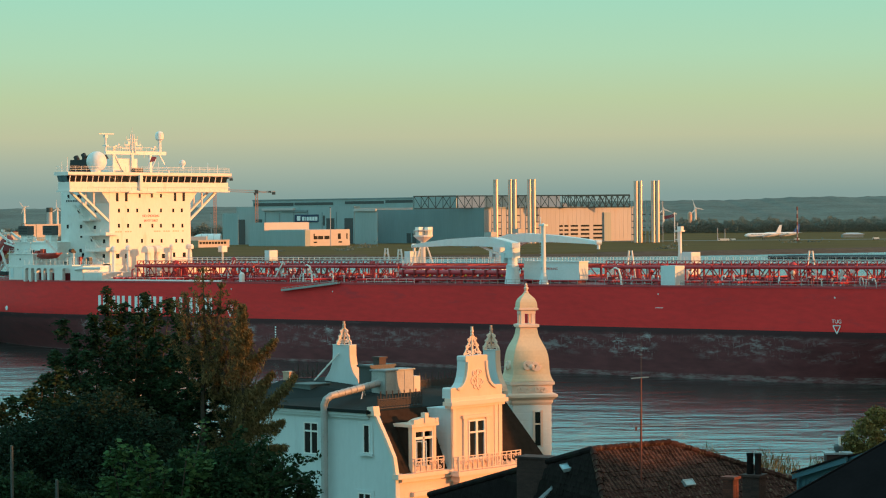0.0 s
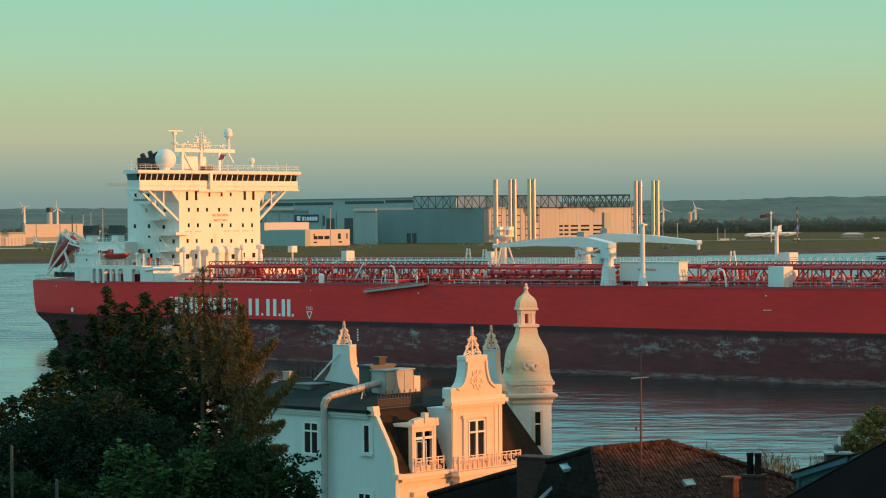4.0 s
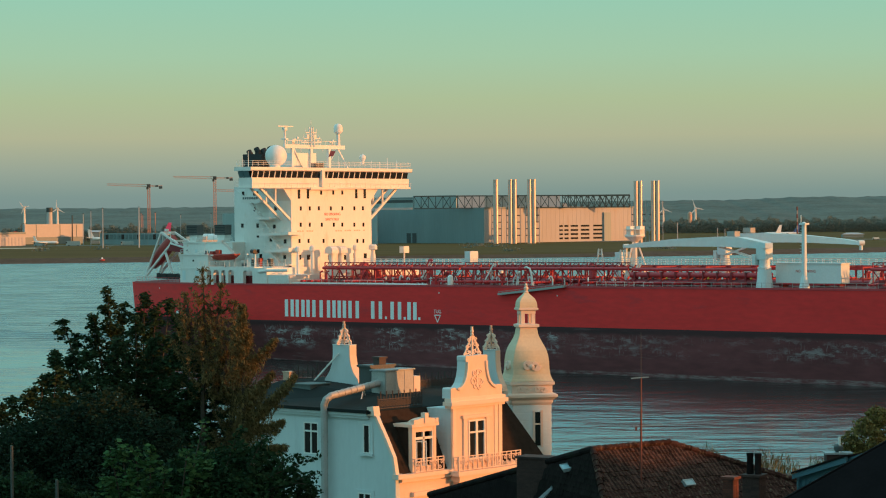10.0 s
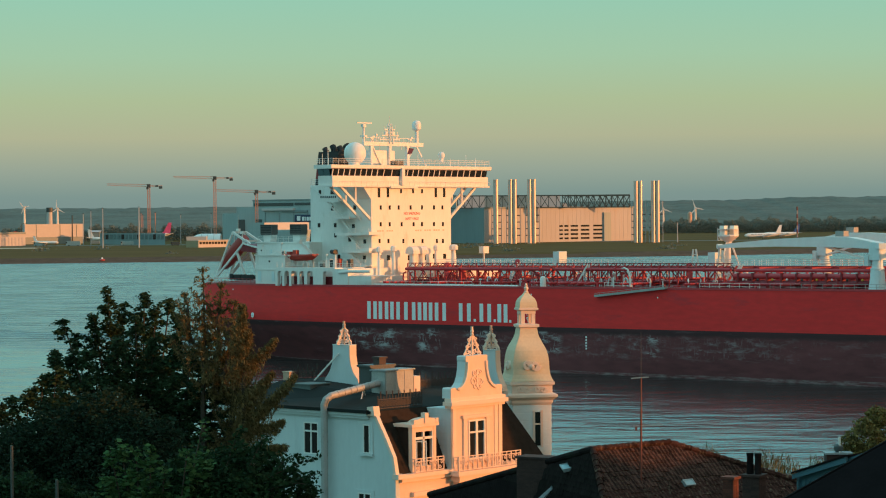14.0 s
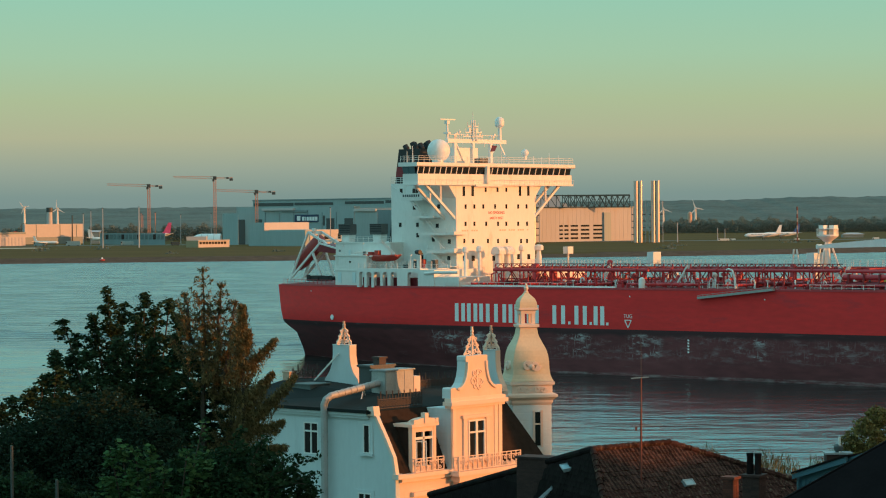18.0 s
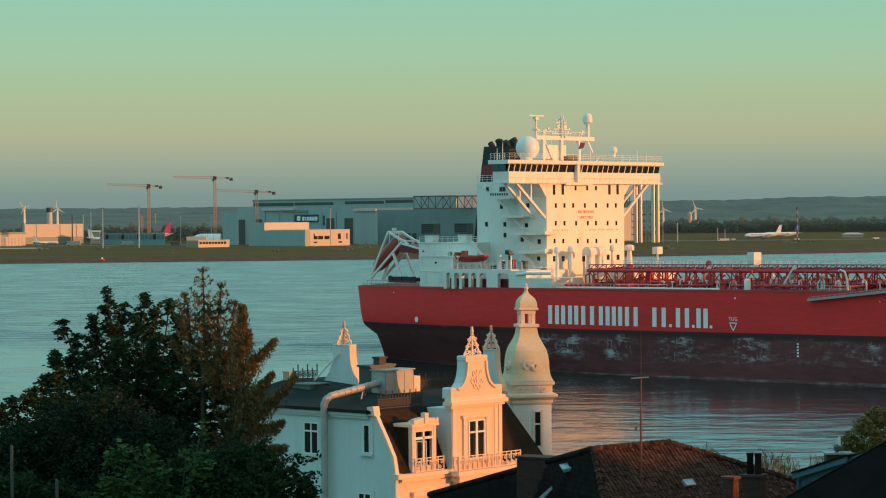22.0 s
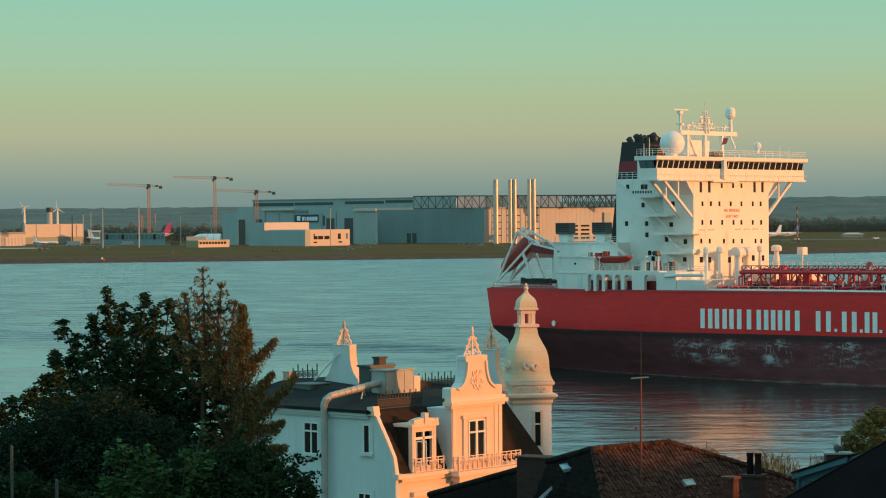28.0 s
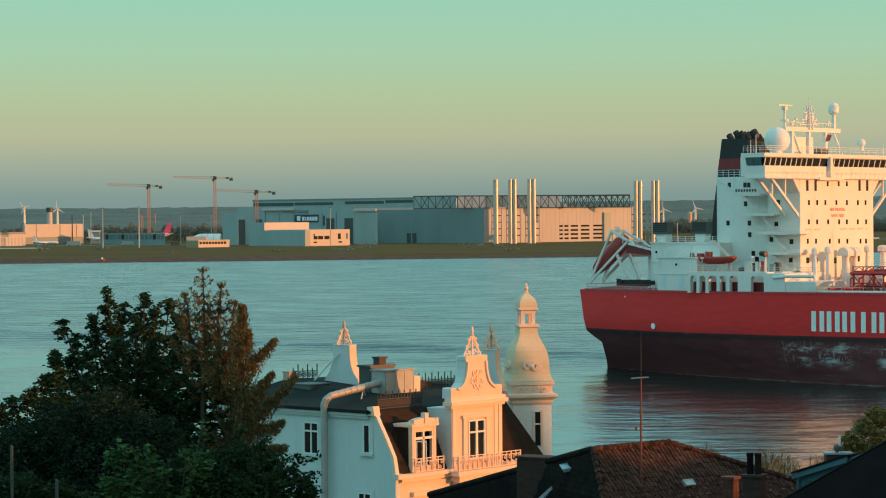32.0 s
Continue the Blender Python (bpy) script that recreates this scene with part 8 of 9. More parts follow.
for k0, k1 in ([(-0.05284, -0.05145), (-0.05122, -0.04913), (-0.04867, -0.04658)]):
    on_right(h4, "window", g, k0, k1, zB, zA, M_GLASS, 0.1)
for k0, k1 in ([(-0.05539, -0.05493), (-0.05307, -0.05261), (-0.0431, -0.04194), (-0.03962, -0.03916)]):
    on_right(h4, "window", g, k0, k1, 8.86, 13.78, M_GLASS, 0.1)
for k0, k1 in ([(-0.05585, -0.05516), (-0.05307, -0.05168), (-0.04287, -0.04148)]):
    on_right(h4, "window", g, k0, k1, 5.66, 6.89, M_GLASS, 0.1)
g = block("upper_storey", h4, 2150, -0.07325, -0.07974, -0.05493, 16.89, 23.88, M_TEAL, M_PALE)
g = block("shaded_wing", h4, 2112, -0.05655, -0.07974, None, FAR_Z - 1, 16.84, M_TEAL, M_TEAL, 6)
# large paint hall, shaded and sunlit walls, truss roof
h5 = thing("paint_hall", "large hall, one wall coloured dark for shade, one pale for sun, truss roof", "hall")
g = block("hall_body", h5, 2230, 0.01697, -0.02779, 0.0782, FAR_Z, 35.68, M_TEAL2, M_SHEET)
g5 = g
on_left(h5, "door", g, -0.0148, -0.01318, FAR_Z, 12.47, M_DGREY)
on_left(h5, "door", g, -0.01248, -0.01086, FAR_Z, 12.47, M_DGREY)
for q in range(24):
    on_left(h5, "wall_rib", g, -0.02686 + q * 0.00185, -0.02672 + q * 0.00185, FAR_Z, 35.17, M_TEAL2, 0.03)
for q in range(34):
    on_right(h5, "wall_rib", g, 0.01813 + q * 0.00175, 0.01829 + q * 0.00175, FAR_Z, 34.98, M_SHEET, 0.10)
for r_ in range(4):
    za = 18.92 - r_ * 3.9
    for k0, k1 in ([(0.04782, 0.04921), (0.0499, 0.05153), (0.05245, 0.05547), (0.05663, 0.06011), (0.06173, 0.06544)]):
        on_right(h5, "window", g, k0, k1, za - 1.7, za, M_GLASS, 0.15)
on_right(h5, "stair_tower", g, 0.06567, 0.06846, FAR_Z, 30.65, M_TEAL, 2.0)
on_right(h5, "parapet", g, 0.01697, 0.0782, 34.98, 36.28, M_TEAL2, 0.8)
bm = B()
box(bm, 0, 1, 0, 1, 0, 1, Matrix.Translation((112.64, 2300, 35.34)) @ Matrix.Diagonal((5, 4, 4, 1)))
part("roof_box", bm, M_PALE, h5)
g = block("side_annex", h5, 2215, -0.02686, -0.03614, None, FAR_Z, 33.41, M_TEAL, M_TEAL, 0.05)
on_left(h5, "annex_canopy", g, -0.03614, -0.0271, 33.41, 35.46, M_PALE, 1.5)
part("canopy_strip", box(B(), -82.0, -28.0, 2258, 2262, 34.6, 36.5), M_PALE, h5)
# pale block stands in for a sunlit patch on the hall
part("sunlit_patch_block", box(B(), -81.0, -62.0, 2262, 2266, 27.5, 34.5), M_SHEET, h5)


M_TRUSS = mat("dark_truss_steel", (0.045, 0.075, 0.078), 0.6, var=0.15, scale=0.05)


def truss(parent, d, x0, x1, z0, z1, bays, back=0.0, material=M_TRUSS, cross=True):
    g = sub("truss_girder", parent)
    w = 0.8
    part("lower_chord", beam(B(), (x0, d, z0), (x1, d + back, z0), w), material, g)
    part("upper_chord", beam(B(), (x0, d, z1), (x1, d + back, z1), w * 1.3), material, g)
    for k in range(bays + 1):
        u = k / bays
        x, y = x0 + (x1 - x0) * u, d + back * u
        part("truss_post", beam(B(), (x, y, z0 + 0.4), (x, y, z1 - 0.5), w * 0.8), material, g)
        if k < bays:
            x2, y2 = x0 + (x1 - x0) * (k + 1) / bays, d + back * (k + 1) / bays
            part("truss_brace", beam(B(), (x, y, z0 if k % 2 else z1), (x2, y2, z1 if k % 2 else z0), w * 0.8), material, g)
            if cross and k % 3 == 1:
                part("truss_brace", beam(B(), (x, y, z1 if k % 2 else z0), (x2, y2, z0 if k % 2 else z1), w * 0.8), material, g)
    return g


tz0, tz1 = 35.5, 46.62
truss(h5, 2240, -26.41, 13.6, tz0, tz1, 6)
truss(h5, 2240, 13.6, 40.61, tz0, tz1, 4)
truss(h5, 2250, 40.79, 104.98, tz0, tz1, 9)
truss(h5, 2260, 105.44, 173.58, tz0, tz1, 12)
truss(h5, 2330, 116.82, 178.96, 35.85, 46.66, 11)
on_left(h5, "roof_back_panel", g5, 0.0057, -0.0121, 35.9, 47.6, M_TEAL, 0.4)
# pale panel stands in for a sunlit stretch of roof
part("roof_light_panel", box(B(), 15.03, 39.56, 2300, 2304, 35.52, 47.79), M_SHEET, h5)
part("roof_mid_panel", box(B(), 39.91, 86.72, 2320, 2324, 35.28, 47.12), M_TEAL2, h5)
part("roof_pale_panel", box(B(), 87.26, 112.01, 2320, 2324, 35.02, 46.85), M_SHEET, h5)
# exhaust stacks in pairs
for xs_, girth in (((47.84,), 2.3), ((60.87, 64.84), 1.9), ((78.18, 82.15), 1.9), ((174.09, 178.01), 1.9), ((189.67, 193.54), 1.9)):
    st = thing("exhaust_stack", "tall bright metal exhaust stacks standing together", "chimney", group="exhaust stacks")
    for x in xs_:
        bm = B()
        tip = 60.83 if x < 150 else 58.57
        lathe(bm, [(girth, 2.5), (girth, tip - 0.8), (girth + 0.12, tip - 0.8), (girth + 0.12, tip)], x, 2195, 16)
        part("flue", bm, M_STACK, st, smooth=True)
    xa, xb = min(xs_) - 3.5, max(xs_) + 5
    for z in (10, 16, 22, 28):
        part("service_floor", box(B(), xa, xb, 2198, 2206, z, z + 0.8), M_DGREY, st)
    for x in (xa, xb):
        part("frame_post", box(B(), x - 0.3, x + 0.3, 2198, 2198.6, 3, 40), M_SHEET, st)
# left-hand buildings
h6 = thing("white_shed", "long pale shed with flat roof beside the runway", "building")
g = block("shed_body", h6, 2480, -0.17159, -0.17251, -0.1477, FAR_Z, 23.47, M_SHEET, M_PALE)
for x in ([(-0.16695, -0.16676), (-0.15721, -0.15702), (-0.15048, -0.1503)]):
    on_right(h6, "downpipe", g, x[0], x[1], 10.25, 22.9, M_TEAL2, 0.4)
on_right(h6, "plinth", g, -0.17159, -0.14793, FAR_Z, 10.25, M_TEAL2, 0.5)
h7 = thing("terminal_shed", "low pale shed at the edge of the airfield", "building")
g = block("shed_body", h7, 2300, -0.18875, -0.19571, -0.17135, FAR_Z, 15.02, M_PALE, M_PALE)
on_right(h7, "roof_edge", g, -0.18828, -0.17135, 14.48, 16.35, M_TEAL2, 0.6)
for q in range(7):
    on_right(h7, "door", g, -0.18133 + q * 0.0014, -0.18075 + q * 0.0014, FAR_Z, 11.28, M_SHEET, 0.2)
M_TEAL3 = mat("green_glass_front", (0.10, 0.155, 0.16), 0.3, var=0.2, scale=0.1)
h8 = thing("glass_terminal", "low green glass building behind parked planes", "building")
g = block("terminal_body", h8, 2330, -0.11407, -0.14074, None, FAR_Z, 14.2, M_TEAL2, M_TEAL2, 0.1)
for q in range(16):
    on_left(h8, "window", g, -0.14004 + q * 0.00162, -0.13888 + q * 0.00162, 8.2, 13.0, M_GLASS if q % 4 == 1 else M_TEAL3, 0.3)
h9 = thing("ferry_office", "small tan building with a strip of windows", "building")
g = block("office_body", h9, 2080, -0.10038, -0.10549, -0.08763, FAR_Z - 1, 9.07, mat("tan_render", (0.36, 0.27, 0.16), 0.8), M_PALE)
for q in range(9):
    on_right(h9, "window", g, -0.09992 + q * 0.00125, -0.09899 + q * 0.00125, 5.94, 7.87, M_GLASS, 0.15)
on_right(h9, "roof_edge", g, -0.10062, -0.08763, 8.59, 9.55, M_SHEET, 0.6)
part("upper_box", box(B(), -223.14, -205.93, 2120, 2130, 7.83, 12.25), M_PALE, h9)
ct = thing("control_tower", "slim concrete control tower with dark cab", "tower")
bm = B()
lathe(bm, [(3.4, FAR_Z), (3.1, 23.88), (3.0, 36.0)], -419.59, 2600, 14)
part("shaft", bm, M_PALE, ct, smooth=True)
bm = B()
lathe(bm, [(3.1, 36.0), (3.5, 36.4), (3.6, 40.6), (3.0, 41.0)], -419.59, 2600, 12)
part("cab", bm, M_DGREY, ct)


def tower_crane(x, d, z0, z1, jib_l, jib_r, tilt, zj):
    c = thing("tower_crane", "red tower crane with long level jib over the site", "crane", group="tower cranes")
    bm = B()
    w = 1.1
    for sx in (-1, 1):
        for sy in (-1, 1):
            beam(bm, (x + sx * w, d + sy * w, z0), (x + sx * w, d + sy * w, z1), 0.42)
    n_ = int((z1 - z0) / 2.4)
    for k in range(n_):
        za, zb = z0 + (z1 - z0) * k / n_, z0 + (z1 - z0) * (k + 1) / n_
        beam(bm, (x - w, d - w, za), (x + w, d - w, zb), 0.3)
        beam(bm, (x + w, d - w, za), (x - w, d - w, zb), 0.3)
    part("mast", bm, M_CRANE2, c)
    bm = B()
    beam(bm, (x, d, zj), (jib_l, d, zj + tilt), 0.35)
    beam(bm, (x, d, zj + 2.2), (jib_l, d, zj + tilt + 1.4), 0.35)
    n_ = 16
    for k in range(n_):
        u0, u1 = k / n_, (k + 1) / n_
        a, b = x + (jib_l - x) * u0, x + (jib_l - x) * u1
        beam(bm, (a, d, zj + tilt * u0), (b, d, zj + tilt * u1 + 2.2 - 0.8 * u1), 0.22)
    part("jib", bm, M_CRANE2, c)
    bm = B()
    for dz in (0.0, 1.3):
        beam(bm, (x, d, zj + dz), (jib_r, d, zj + dz), 0.35)
    for k in range(5):
        xa, xb = x + (jib_r - x) * k / 5, x + (jib_r - x) * (k + 1) / 5
        beam(bm, (xa, d, zj + 1.3 * (k % 2)), (xb, d, zj + 1.3 * ((k + 1) % 2)), 0.25)
    part("counter_jib", bm, M_CRANE2, c)
    part("counterweight", box(B(), jib_r - 3.2, jib_r, d - 1.0, d + 1.0, zj - 1.9, zj + 0.5), M_DGREY, c)
    part("winch", box(B(), jib_r - 6.5, jib_r - 4.0, d - 0.7, d + 0.7, zj + 0.2, zj + 1.6), M_DGREY, c)
    part("cab", box(B(), x - 2.2, x - 0.6, d - 1.6, d + 0.2, zj - 2.4, zj - 0.2), M_DGREY, c)
    part("slewing_ring", box(B(), x - 1.6, x + 1.6, d - 1.6, d + 1.6, zj - 0.8, zj + 2.6), M_DGREY, c)


tower_crane(-283.32, 2350, FAR_Z, 58.35, -323.65, -270.24, 1.96, 58.9)
tower_crane(-219.55, 2350, FAR_Z, 65.47, -259.34, -202.11, 1.42, 66.01)
tower_crane(-172.14, 2255, FAR_Z, 50.84, -210.3, -154.66, 1.9, 51.37)


def turbine(x, d, hub, r, a0):
    w = thing("wind_turbine", "white three-bladed wind turbine on the horizon", "wind turbine", group="wind turbines")
    part("tower", rod(B(), (x, d, 2), (x, d, hub), 2.2, 1.2, 10), M_WPLANE, w, smooth=True)
    part("nacelle", box(B(), x - 1.4, x + 1.4, d - 4, d + 3, hub - 1.3, hub + 1.5), M_WPLANE, w)
    for k in range(3):
        a = radians(a0 + 120 * k)
        e = Vector((math.cos(a), 0, math.sin(a)))
        s = Vector((-math.sin(a), 0, math.cos(a)))
        c = Vector((x, d - 4.3, hub))
        part("blade", slab(B(), [c + s * 0.7, c + e * r * 0.25 + s * 1.3, c + e * r, c + e * r * 0.25 - s * 0.5, c - s * 0.7], (0, -0.5, 0)), M_WPLANE, w)


turbine(-583.79, 3400, 45.86, 10, 10)
turbine(-537.66, 3400, 43.12, 13, 92)
turbine(307.67, 3400, 35.48, 13, 100)
turbine(352.62, 3400, 36.69, 13, 110)


def pole(x, d, ztop, r, label, material=M_SHEET, head=True, z0=FAR_Z, name="flood_light_mast"):
    p_ = thing(name, label, "mast", group="airfield masts")
    part("pole", rod(B(), (x, d, z0), (x, d, ztop), r * 0.95, r * 0.6, 8), material, p_)
    if head:
        part("lamp_head", box(B(), x - 0.7, x + 0.7, d - 0.4, d + 0.4, ztop - 0.6, ztop), M_DGREY, p_)


for x, d, zt, r in ((-294.51, 2110, 37.93, 0.55), (-263.2, 2110, 38.66, 0.75), (-357.15, 2420, 33.98, 0.6), (-349.57, 2420, 36.72, 0.5), (-299.62, 2420, 34.07, 0.5), (-297.93, 2420, 32.38, 0.5), (-285.59, 2420, 34.52, 0.6), (-260.33, 2420, 32.07, 0.4), (-230.02, 2420, 32.95, 0.6), (-362.01, 2380, 28.99, 0.8), (209.91, 2180, 21.46, 0.6), (259.34, 2300, 16.01, 0.5), (266.27, 2300, 14.89, 0.4), (-96.84, 2100, 36.78, 0.45)):
    if x in (-299.62, -297.93, -285.59):
        pole(x, d, zt, r, "slender red mast on the airfield", M_CRANE2)
    elif x == -362.01:
        pole(x, d, zt + 3, r, "dark mast beside the long shed", M_DGREY)
    else:
        pole(x, d, zt, r, "thin pale flood light mast on the airfield")
rw = thing("striped_mast", "tall red and white striped radio mast", "mast")
M_MASTRED = mat("dark_red_mast_paint", (0.16, 0.055, 0.05), 0.7, var=0.2)
M_MASTGREY = mat("dull_white_mast_paint", (0.30, 0.27, 0.26), 0.7, var=0.2)
za, zb = FAR_Z, 34.36
for k in range(9):
    part("band", rod(B(), (322.92, 2220, za + (zb - za) * k / 9), (322.92, 2220, za + (zb - za) * (k + 1) / 9), 0.75, 0.7, 8), M_MASTRED if k % 2 == 0 else M_MASTGREY, rw)


def plane(x, d, length, turn, tail, label, z=FAR_Z + 1.5, scale=1.0):
    a = thing("airliner", label, "aircraft", pose(x, d, z, 0, 0, turn), group="parked airliners")
    L_ = length
    r = L_ * 0.055
    bm = B()
    prev = None
    for u, rr, dz in ((-0.5, 0.02, 0), (-0.47, 0.45, -0.1), (-0.42, 0.8, 0), (-0.33, 1, 0), (0.15, 1, 0), (0.32, 0.75, 0.25), (0.44, 0.38, 0.5), (0.5, 0.1, 0.62)):
        ring = [bm.verts.new((u * L_, rr * r * math.cos(t_), r * 1.4 + dz * r + rr * r * math.sin(t_))) for t_ in [2 * math.pi * i / 12 for i in range(12)]]
        if prev:
            for i in range(12):
                bm.faces.new((prev[i], ring[i], ring[(i + 1) % 12], prev[(i + 1) % 12]))
        else:
            bm.faces.new(ring)
        prev = ring
    bm.faces.new(prev[::-1])
    part("fuselage", bm, M_WPLANE, a, smooth=True)
    part("tail_fin", slab(B(), [(0.30 * L_, -0.25, r * 2.1), (0.36 * L_, -0.25, L_ * 0.16), (0.45 * L_, -0.25, L_ * 0.33), (0.51 * L_, -0.25, L_ * 0.33), (0.48 * L_, -0.25, r * 2.1)], (0, 0.5, 0)), tail, a)
    for s in (-1, 1):
        part("wing", slab(B(), [(-0.1 * L_, s * r * 0.8, r), (0.12 * L_, s * L_ * 0.45, r * 1.6), (0.17 * L_, s * L_ * 0.45, r * 1.6), (0.08 * L_, s * r * 0.8, r)], (0, 0, 0.4)), M_WPLANE, a)
        part("tailplane", slab(B(), [(0.38 * L_, s * r * 0.3, r * 2), (0.48 * L_, s * L_ * 0.16, r * 2.2), (0.52 * L_, s * L_ * 0.16, r * 2.2), (0.48 * L_, s * r * 0.3, r * 2)], (0, 0, 0.25)), M_WPLANE, a)
        part("engine", rod(B(), (-0.06 * L_, s * L_ * 0.16, r * 0.75), (0.06 * L_, s * L_ * 0.16, r * 0.75), r * 0.5, r * 0.4, 10), M_GREY, a)
        part("landing_gear", rod(B(), (0.02 * L_, s * L_ * 0.07, -1.5), (0.02 * L_, s * L_ * 0.07, r), 0.35, n=6), M_DGREY, a)
    part("nose_gear", rod(B(), (-0.38 * L_, 0, -1.5), (-0.38 * L_, 0, r), 0.3, n=6), M_DGREY, a)
    bm = B()
    for k in range(18):
        u = -0.33 + 0.55 * k / 18
        box(bm, u * L_, u * L_ + 0.5, -r - 0.03, -r + 0.3, r * 1.65, r * 1.65 + 0.5)
    o = part("window_row", bm, M_GLASS, a)
    return a


M_BTAIL = mat("blue_tail_paint", (0.06, 0.12, 0.32), 0.4, var=0.1)
M_PTAIL = mat("pink_purple_tail_paint", (0.42, 0.07, 0.20), 0.4, var=0.3, scale=0.2)
M_RTAIL = mat("red_tail_paint", (0.60, 0.07, 0.05), 0.4, var=0.1)
plane(308.58, 2350, 38, 12, M_WPLANE, "white airliner parked on the apron")
plane(335.4, 2420, 39, 8, M_BTAIL, "white airliner with blue tail parked on the apron")
plane(-330.0, 2700, 58, 15, M_PTAIL, "large airliner with a pink and purple tail")
tent = thing("fabric_shelter", "white rounded fabric shelter beside the hall", "shelter", pose(-228.0, 2345, FAR_Z))
bm = B()
prev = None
for x, r in ((-15.2, 0.3), (-14.6, 3.0), (-13.2, 5.2), (-11.0, 7.0), (-8.0, 8.2), (-4.0, 8.8), (14.5, 8.8)):
    ring = [bm.verts.new((x, -r * 1.1 * math.cos(math.pi * k / 10), r * 1.15 * math.sin(math.pi * k / 10))) for k in range(11)]
    if prev:
        for k in range(10):
            bm.faces.new((prev[k], ring[k], ring[k + 1], prev[k + 1]))
    prev = ring
bm.faces.new(prev)
part("cover", bm, M_WPLANE, tent, smooth=True)
for x in (-4.0, 2.0, 8.0, 14.4):
    part("hoop", tube(B(), [(x, -9.75 * math.cos(math.pi * k / 10), 10.2 * math.sin(math.pi * k / 10)) for k in range(11)], 0.14, 0.14, 5), M_GREY, tent)
plane(-442.18, 2420, 36, 10, M_RTAIL, "airliner with a red tail")
plane(-338.8, 2460, 40, 172, M_WPLANE, "white airliner behind the light masts")
plane(-373.0, 2290, 25, 168, M_WPLANE, "small white airliner beside the long shed")

# service vehicles and huts
M_VAN = mat("white_van_paint", (0.7, 0.7, 0.66), 0.4, var=0.08)
for x, d, w, h, lab in ((257.13, 2230, 10, 2.6, "long white trailer on the apron"), (268.98, 2260, 5, 2.2, "white service van on the apron"), (325.31, 2240, 5, 2.4, "white service van on the apron"), (399.81, 2250, 6, 2.4, "white lorry on the airfield road"), (-380.78, 2300, 11, 4, "pale green tanker lorry"), (-347.26, 2290, 14, 4.5, "blue-green container stack on the apron"), (-298.1, 2300, 12, 4, "teal apron bus beside the terminal"), (-247.26, 2250, 8, 3.5, "dark ground power unit")):
    v = thing("service_vehicle", lab, "vehicle", pose(x, d, FAR_Z, 0, 0, rnd.uniform(-12, 12)), group="airfield vehicles")
    bm = B()
    box(bm, -w / 2, w / 2, -1.2, 1.2, 0.6, h)
    bmesh.ops.bevel(bm, geom=bm.edges[:], offset=0.2, segments=2, affect="EDGES")
    part("body", bm, M_VAN if "white" in lab else (M_TEAL if "dark" not in lab else M_DGREY), v)
    part("cab_window", box(B(), -w / 2 - 0.02, -w / 2 + 1.2, -1.23, -1.1, h * 0.55, h * 0.85), M_GLASS, v)
    for s in (-0.32, 0.32):
        for t_ in (-1.1, 0.9):
            part("wheel", rod(B(), (s * w, t_, 0.5), (s * w, t_ + 0.3, 0.5), 0.5, n=10), M_BLACK, v)
dm2 = thing("radar_dome", "pale orange radar dome among the woods", "dome")
part("dome", ball(B(), (556.0, 3420, 15.6), 4.0, 14, 8), mat("faded_orange_dome", (0.5, 0.28, 0.2), 0.6), dm2, smooth=True)
part("base", rod(B(), (556.0, 3420, 2), (556.0, 3420, 13.2), 2.6, n=12), M_PALE, dm2)
si = thing("silo", "pale orange silo among far buildings", "silo")
part("tank", lathe(B(), [(3.1, 2), (3.1, 29.5), (2.3, 31.2), (0.3, 32.2)], 346.8, 3420, 14), mat("faded_orange_silo", (0.6, 0.36, 0.25), 0.6), si)
fb = [(410.61, 431.48, 7.53, 2500), (-361.71, -352.43, 16.11, 2500)]
for x0, x1, zt, d in fb:
    b_ = thing("far_building", "small pale building among the far trees", "building", group="far buildings")
    part("wall", box(B(), x0, x1, d, d + 12, 2, zt - 1.5), M_TEAL2, b_)
    part("roof", slab(B(), [(x0 - 1, d - 1, zt - 1.5), (x1 + 1, d - 1, zt - 1.5), ((x1 + x0) / 2 + 6, d + 6, zt), ((x1 + x0) / 2 - 6, d + 6, zt)], (0, 0, 0.5)), M_SHEET, b_)

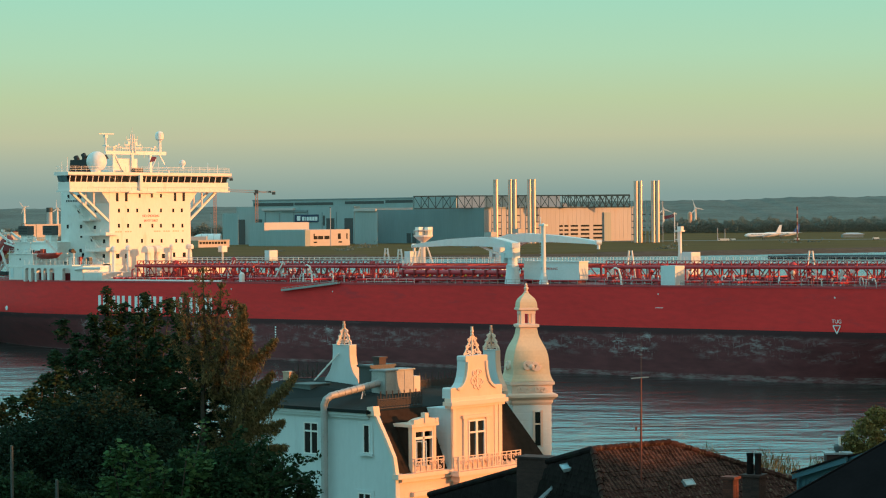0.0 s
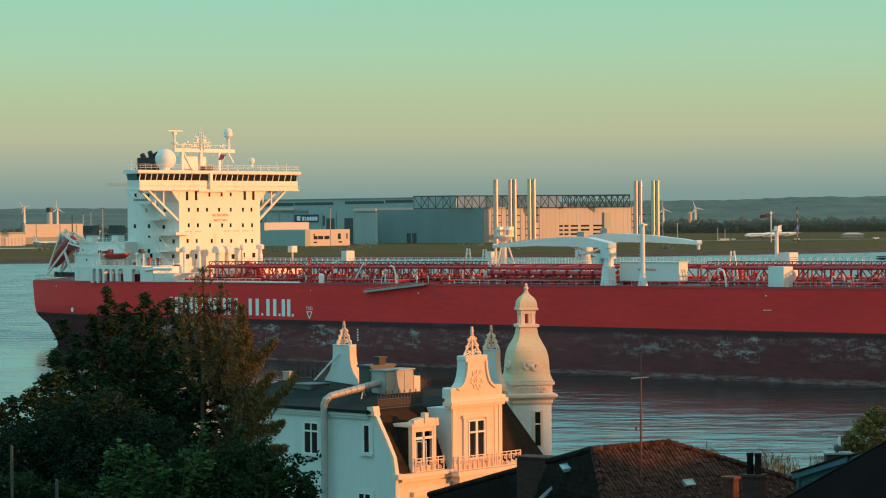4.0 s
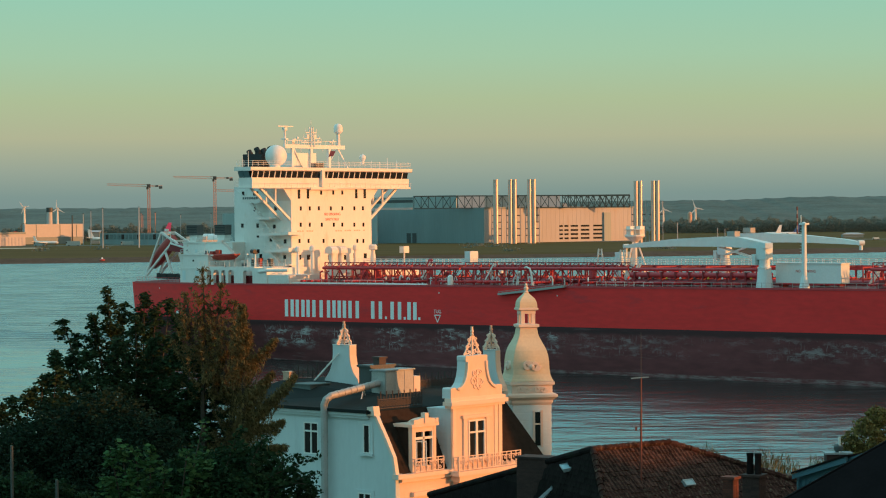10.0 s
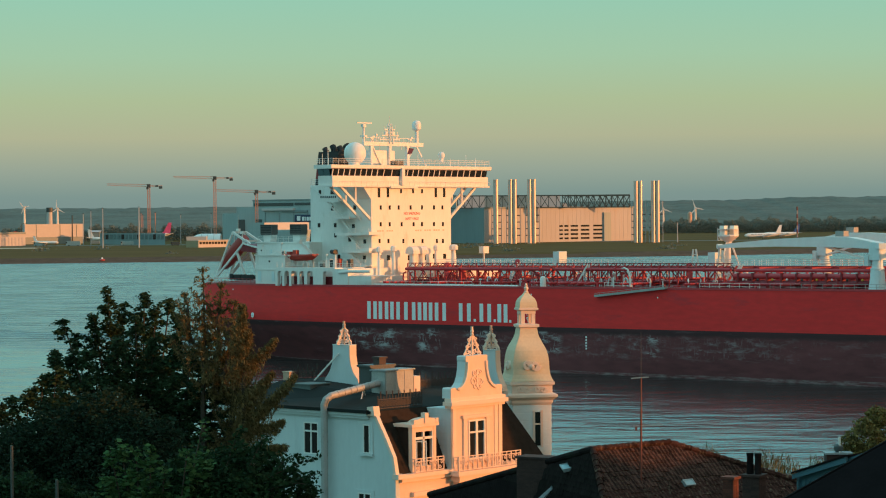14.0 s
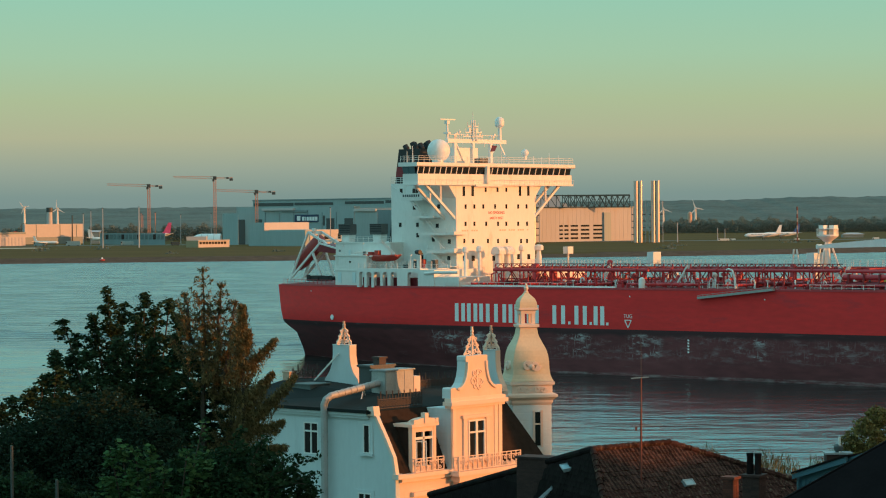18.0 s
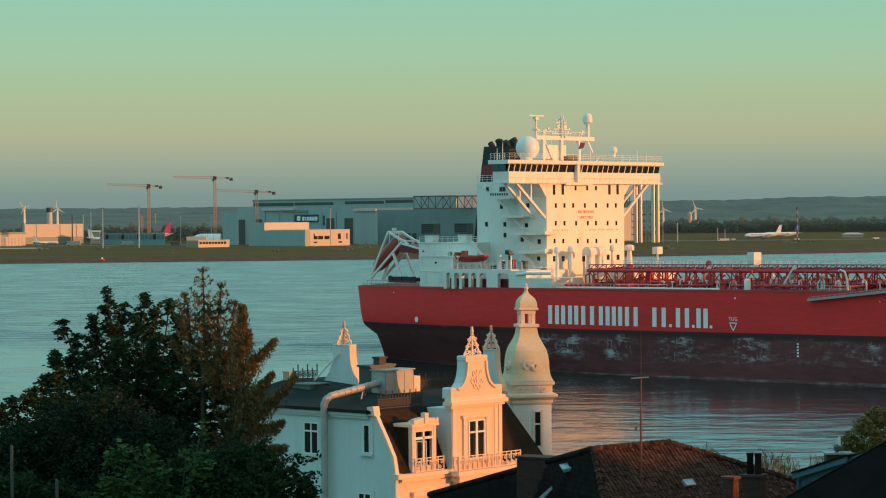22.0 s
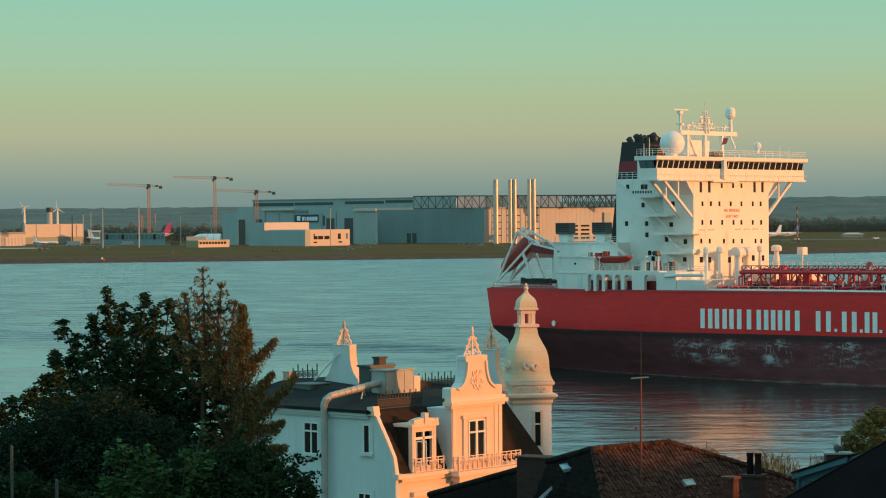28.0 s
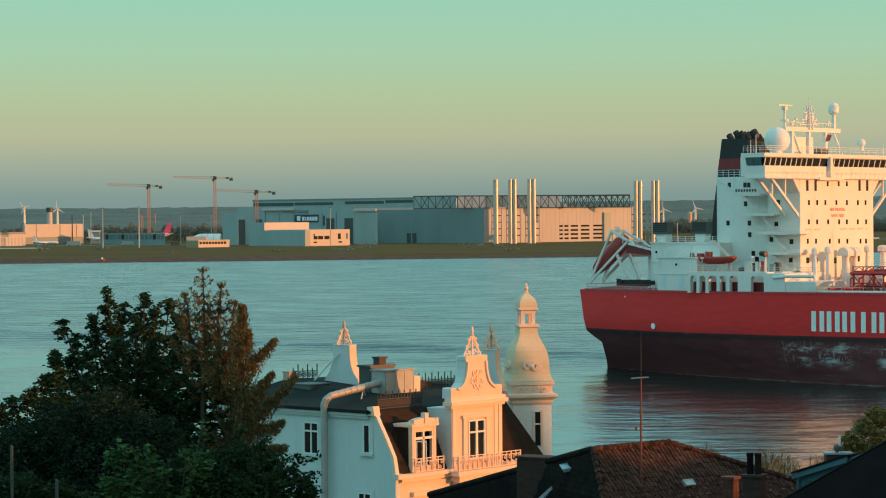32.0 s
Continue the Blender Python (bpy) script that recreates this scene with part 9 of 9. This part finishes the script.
# tarmac, shore fence posts, red buoy
tm = part("runway_apron", slab(B(), [(-414.9, 2080, 3.13), (-342.13, 2120, 3.13), (-362.61, 2165, 3.13), (-422.73, 2165, 3.13)], (0, 0, 0.05)), mat("pale_concrete", (0.50, 0.42, 0.30), 0.8, var=0.15, scale=0.05), None)
tagged(tm, "pale concrete apron at the shore", "apron", kind="structure")
tm = part("runway", box(B(), -700, 700, 2292, 2345, 3.12, 3.16), M_TARMAC, None)
tagged(tm, "grey tarmac strip across the airfield", "runway", kind="structure")
by = thing("channel_buoy", "small red and white channel buoy by the far bank", "buoy")
bx, byy = -219.3, 1567.0
part("float", lathe(B(), [(0.4, 0.9), (1.7, 1.2), (1.8, 2.0), (0.7, 2.4)], bx, byy, 14), M_ORANGE, by)
part("cage", lathe(B(), [(0.7, 2.4), (0.4, 3.2), (0.2, 3.5)], bx, byy, 8), M_LETTER, by)

# woods along the horizon and low bushes on the field
wd = thing("far_woods", "belt of trees behind the airfield, coloured paler for haze", "woods", kind="stuff")
pts, n_ = [], 0
for x0, x1, d, zt, k in ((292, 640, 3250, 22.5, 46000), (-512.68, -212.92, 2750, 23.72, 34000), (290, 660, 3330, 25.2, 36000)):
    x = x0 + (x1 - x0) * rs_.rand(k)
    top = zt - 5.5 + 3.2 * np.sin(x * 0.11) * np.sin(x * 0.037 + d) + 2.6 * np.sin(x * 0.31 + d) + 1.5 * np.sin(x * 0.83)
    pts.append(np.stack([x, d + 30 * rs_.rand(k), 3 + (top - 3) * rs_.rand(k) ** 0.7], 1))
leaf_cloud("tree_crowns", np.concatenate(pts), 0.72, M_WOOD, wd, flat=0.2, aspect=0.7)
bs = thing("field_bushes", "low scattered bushes on the airfield grass", "bushes", kind="stuff")
pts = []
for k in range(16):
    x = rs_.uniform(-480, 520)
    d = rs_.uniform(1780, 2500) if x > 170 else rs_.uniform(1700, 2060)
    r = rs_.uniform(1.0, 3.2)
    m_ = int(26 * r)
    pts.append(np.stack([x + r * 1.8 * rs_.normal(size=m_), d + r * rs_.normal(size=m_), 3 + np.abs(r * 0.55 * rs_.normal(size=m_))], 1))
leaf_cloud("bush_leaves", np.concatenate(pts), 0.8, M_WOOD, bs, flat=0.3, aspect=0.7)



def motions():
    rows = []
    for k in range(17):
        t = 2.0 * k
        s = 5.446066 * (t - 0.000405323 * t * t + 0.0000085073 * t ** 3)
        rows.append((t, pose(-78.563 + s * math.cos(radians(40.50666)), 514.364 - s * math.sin(radians(40.50666)), 0, 0, 0, -40.50666)))
    walk(ship, rows)


motions()
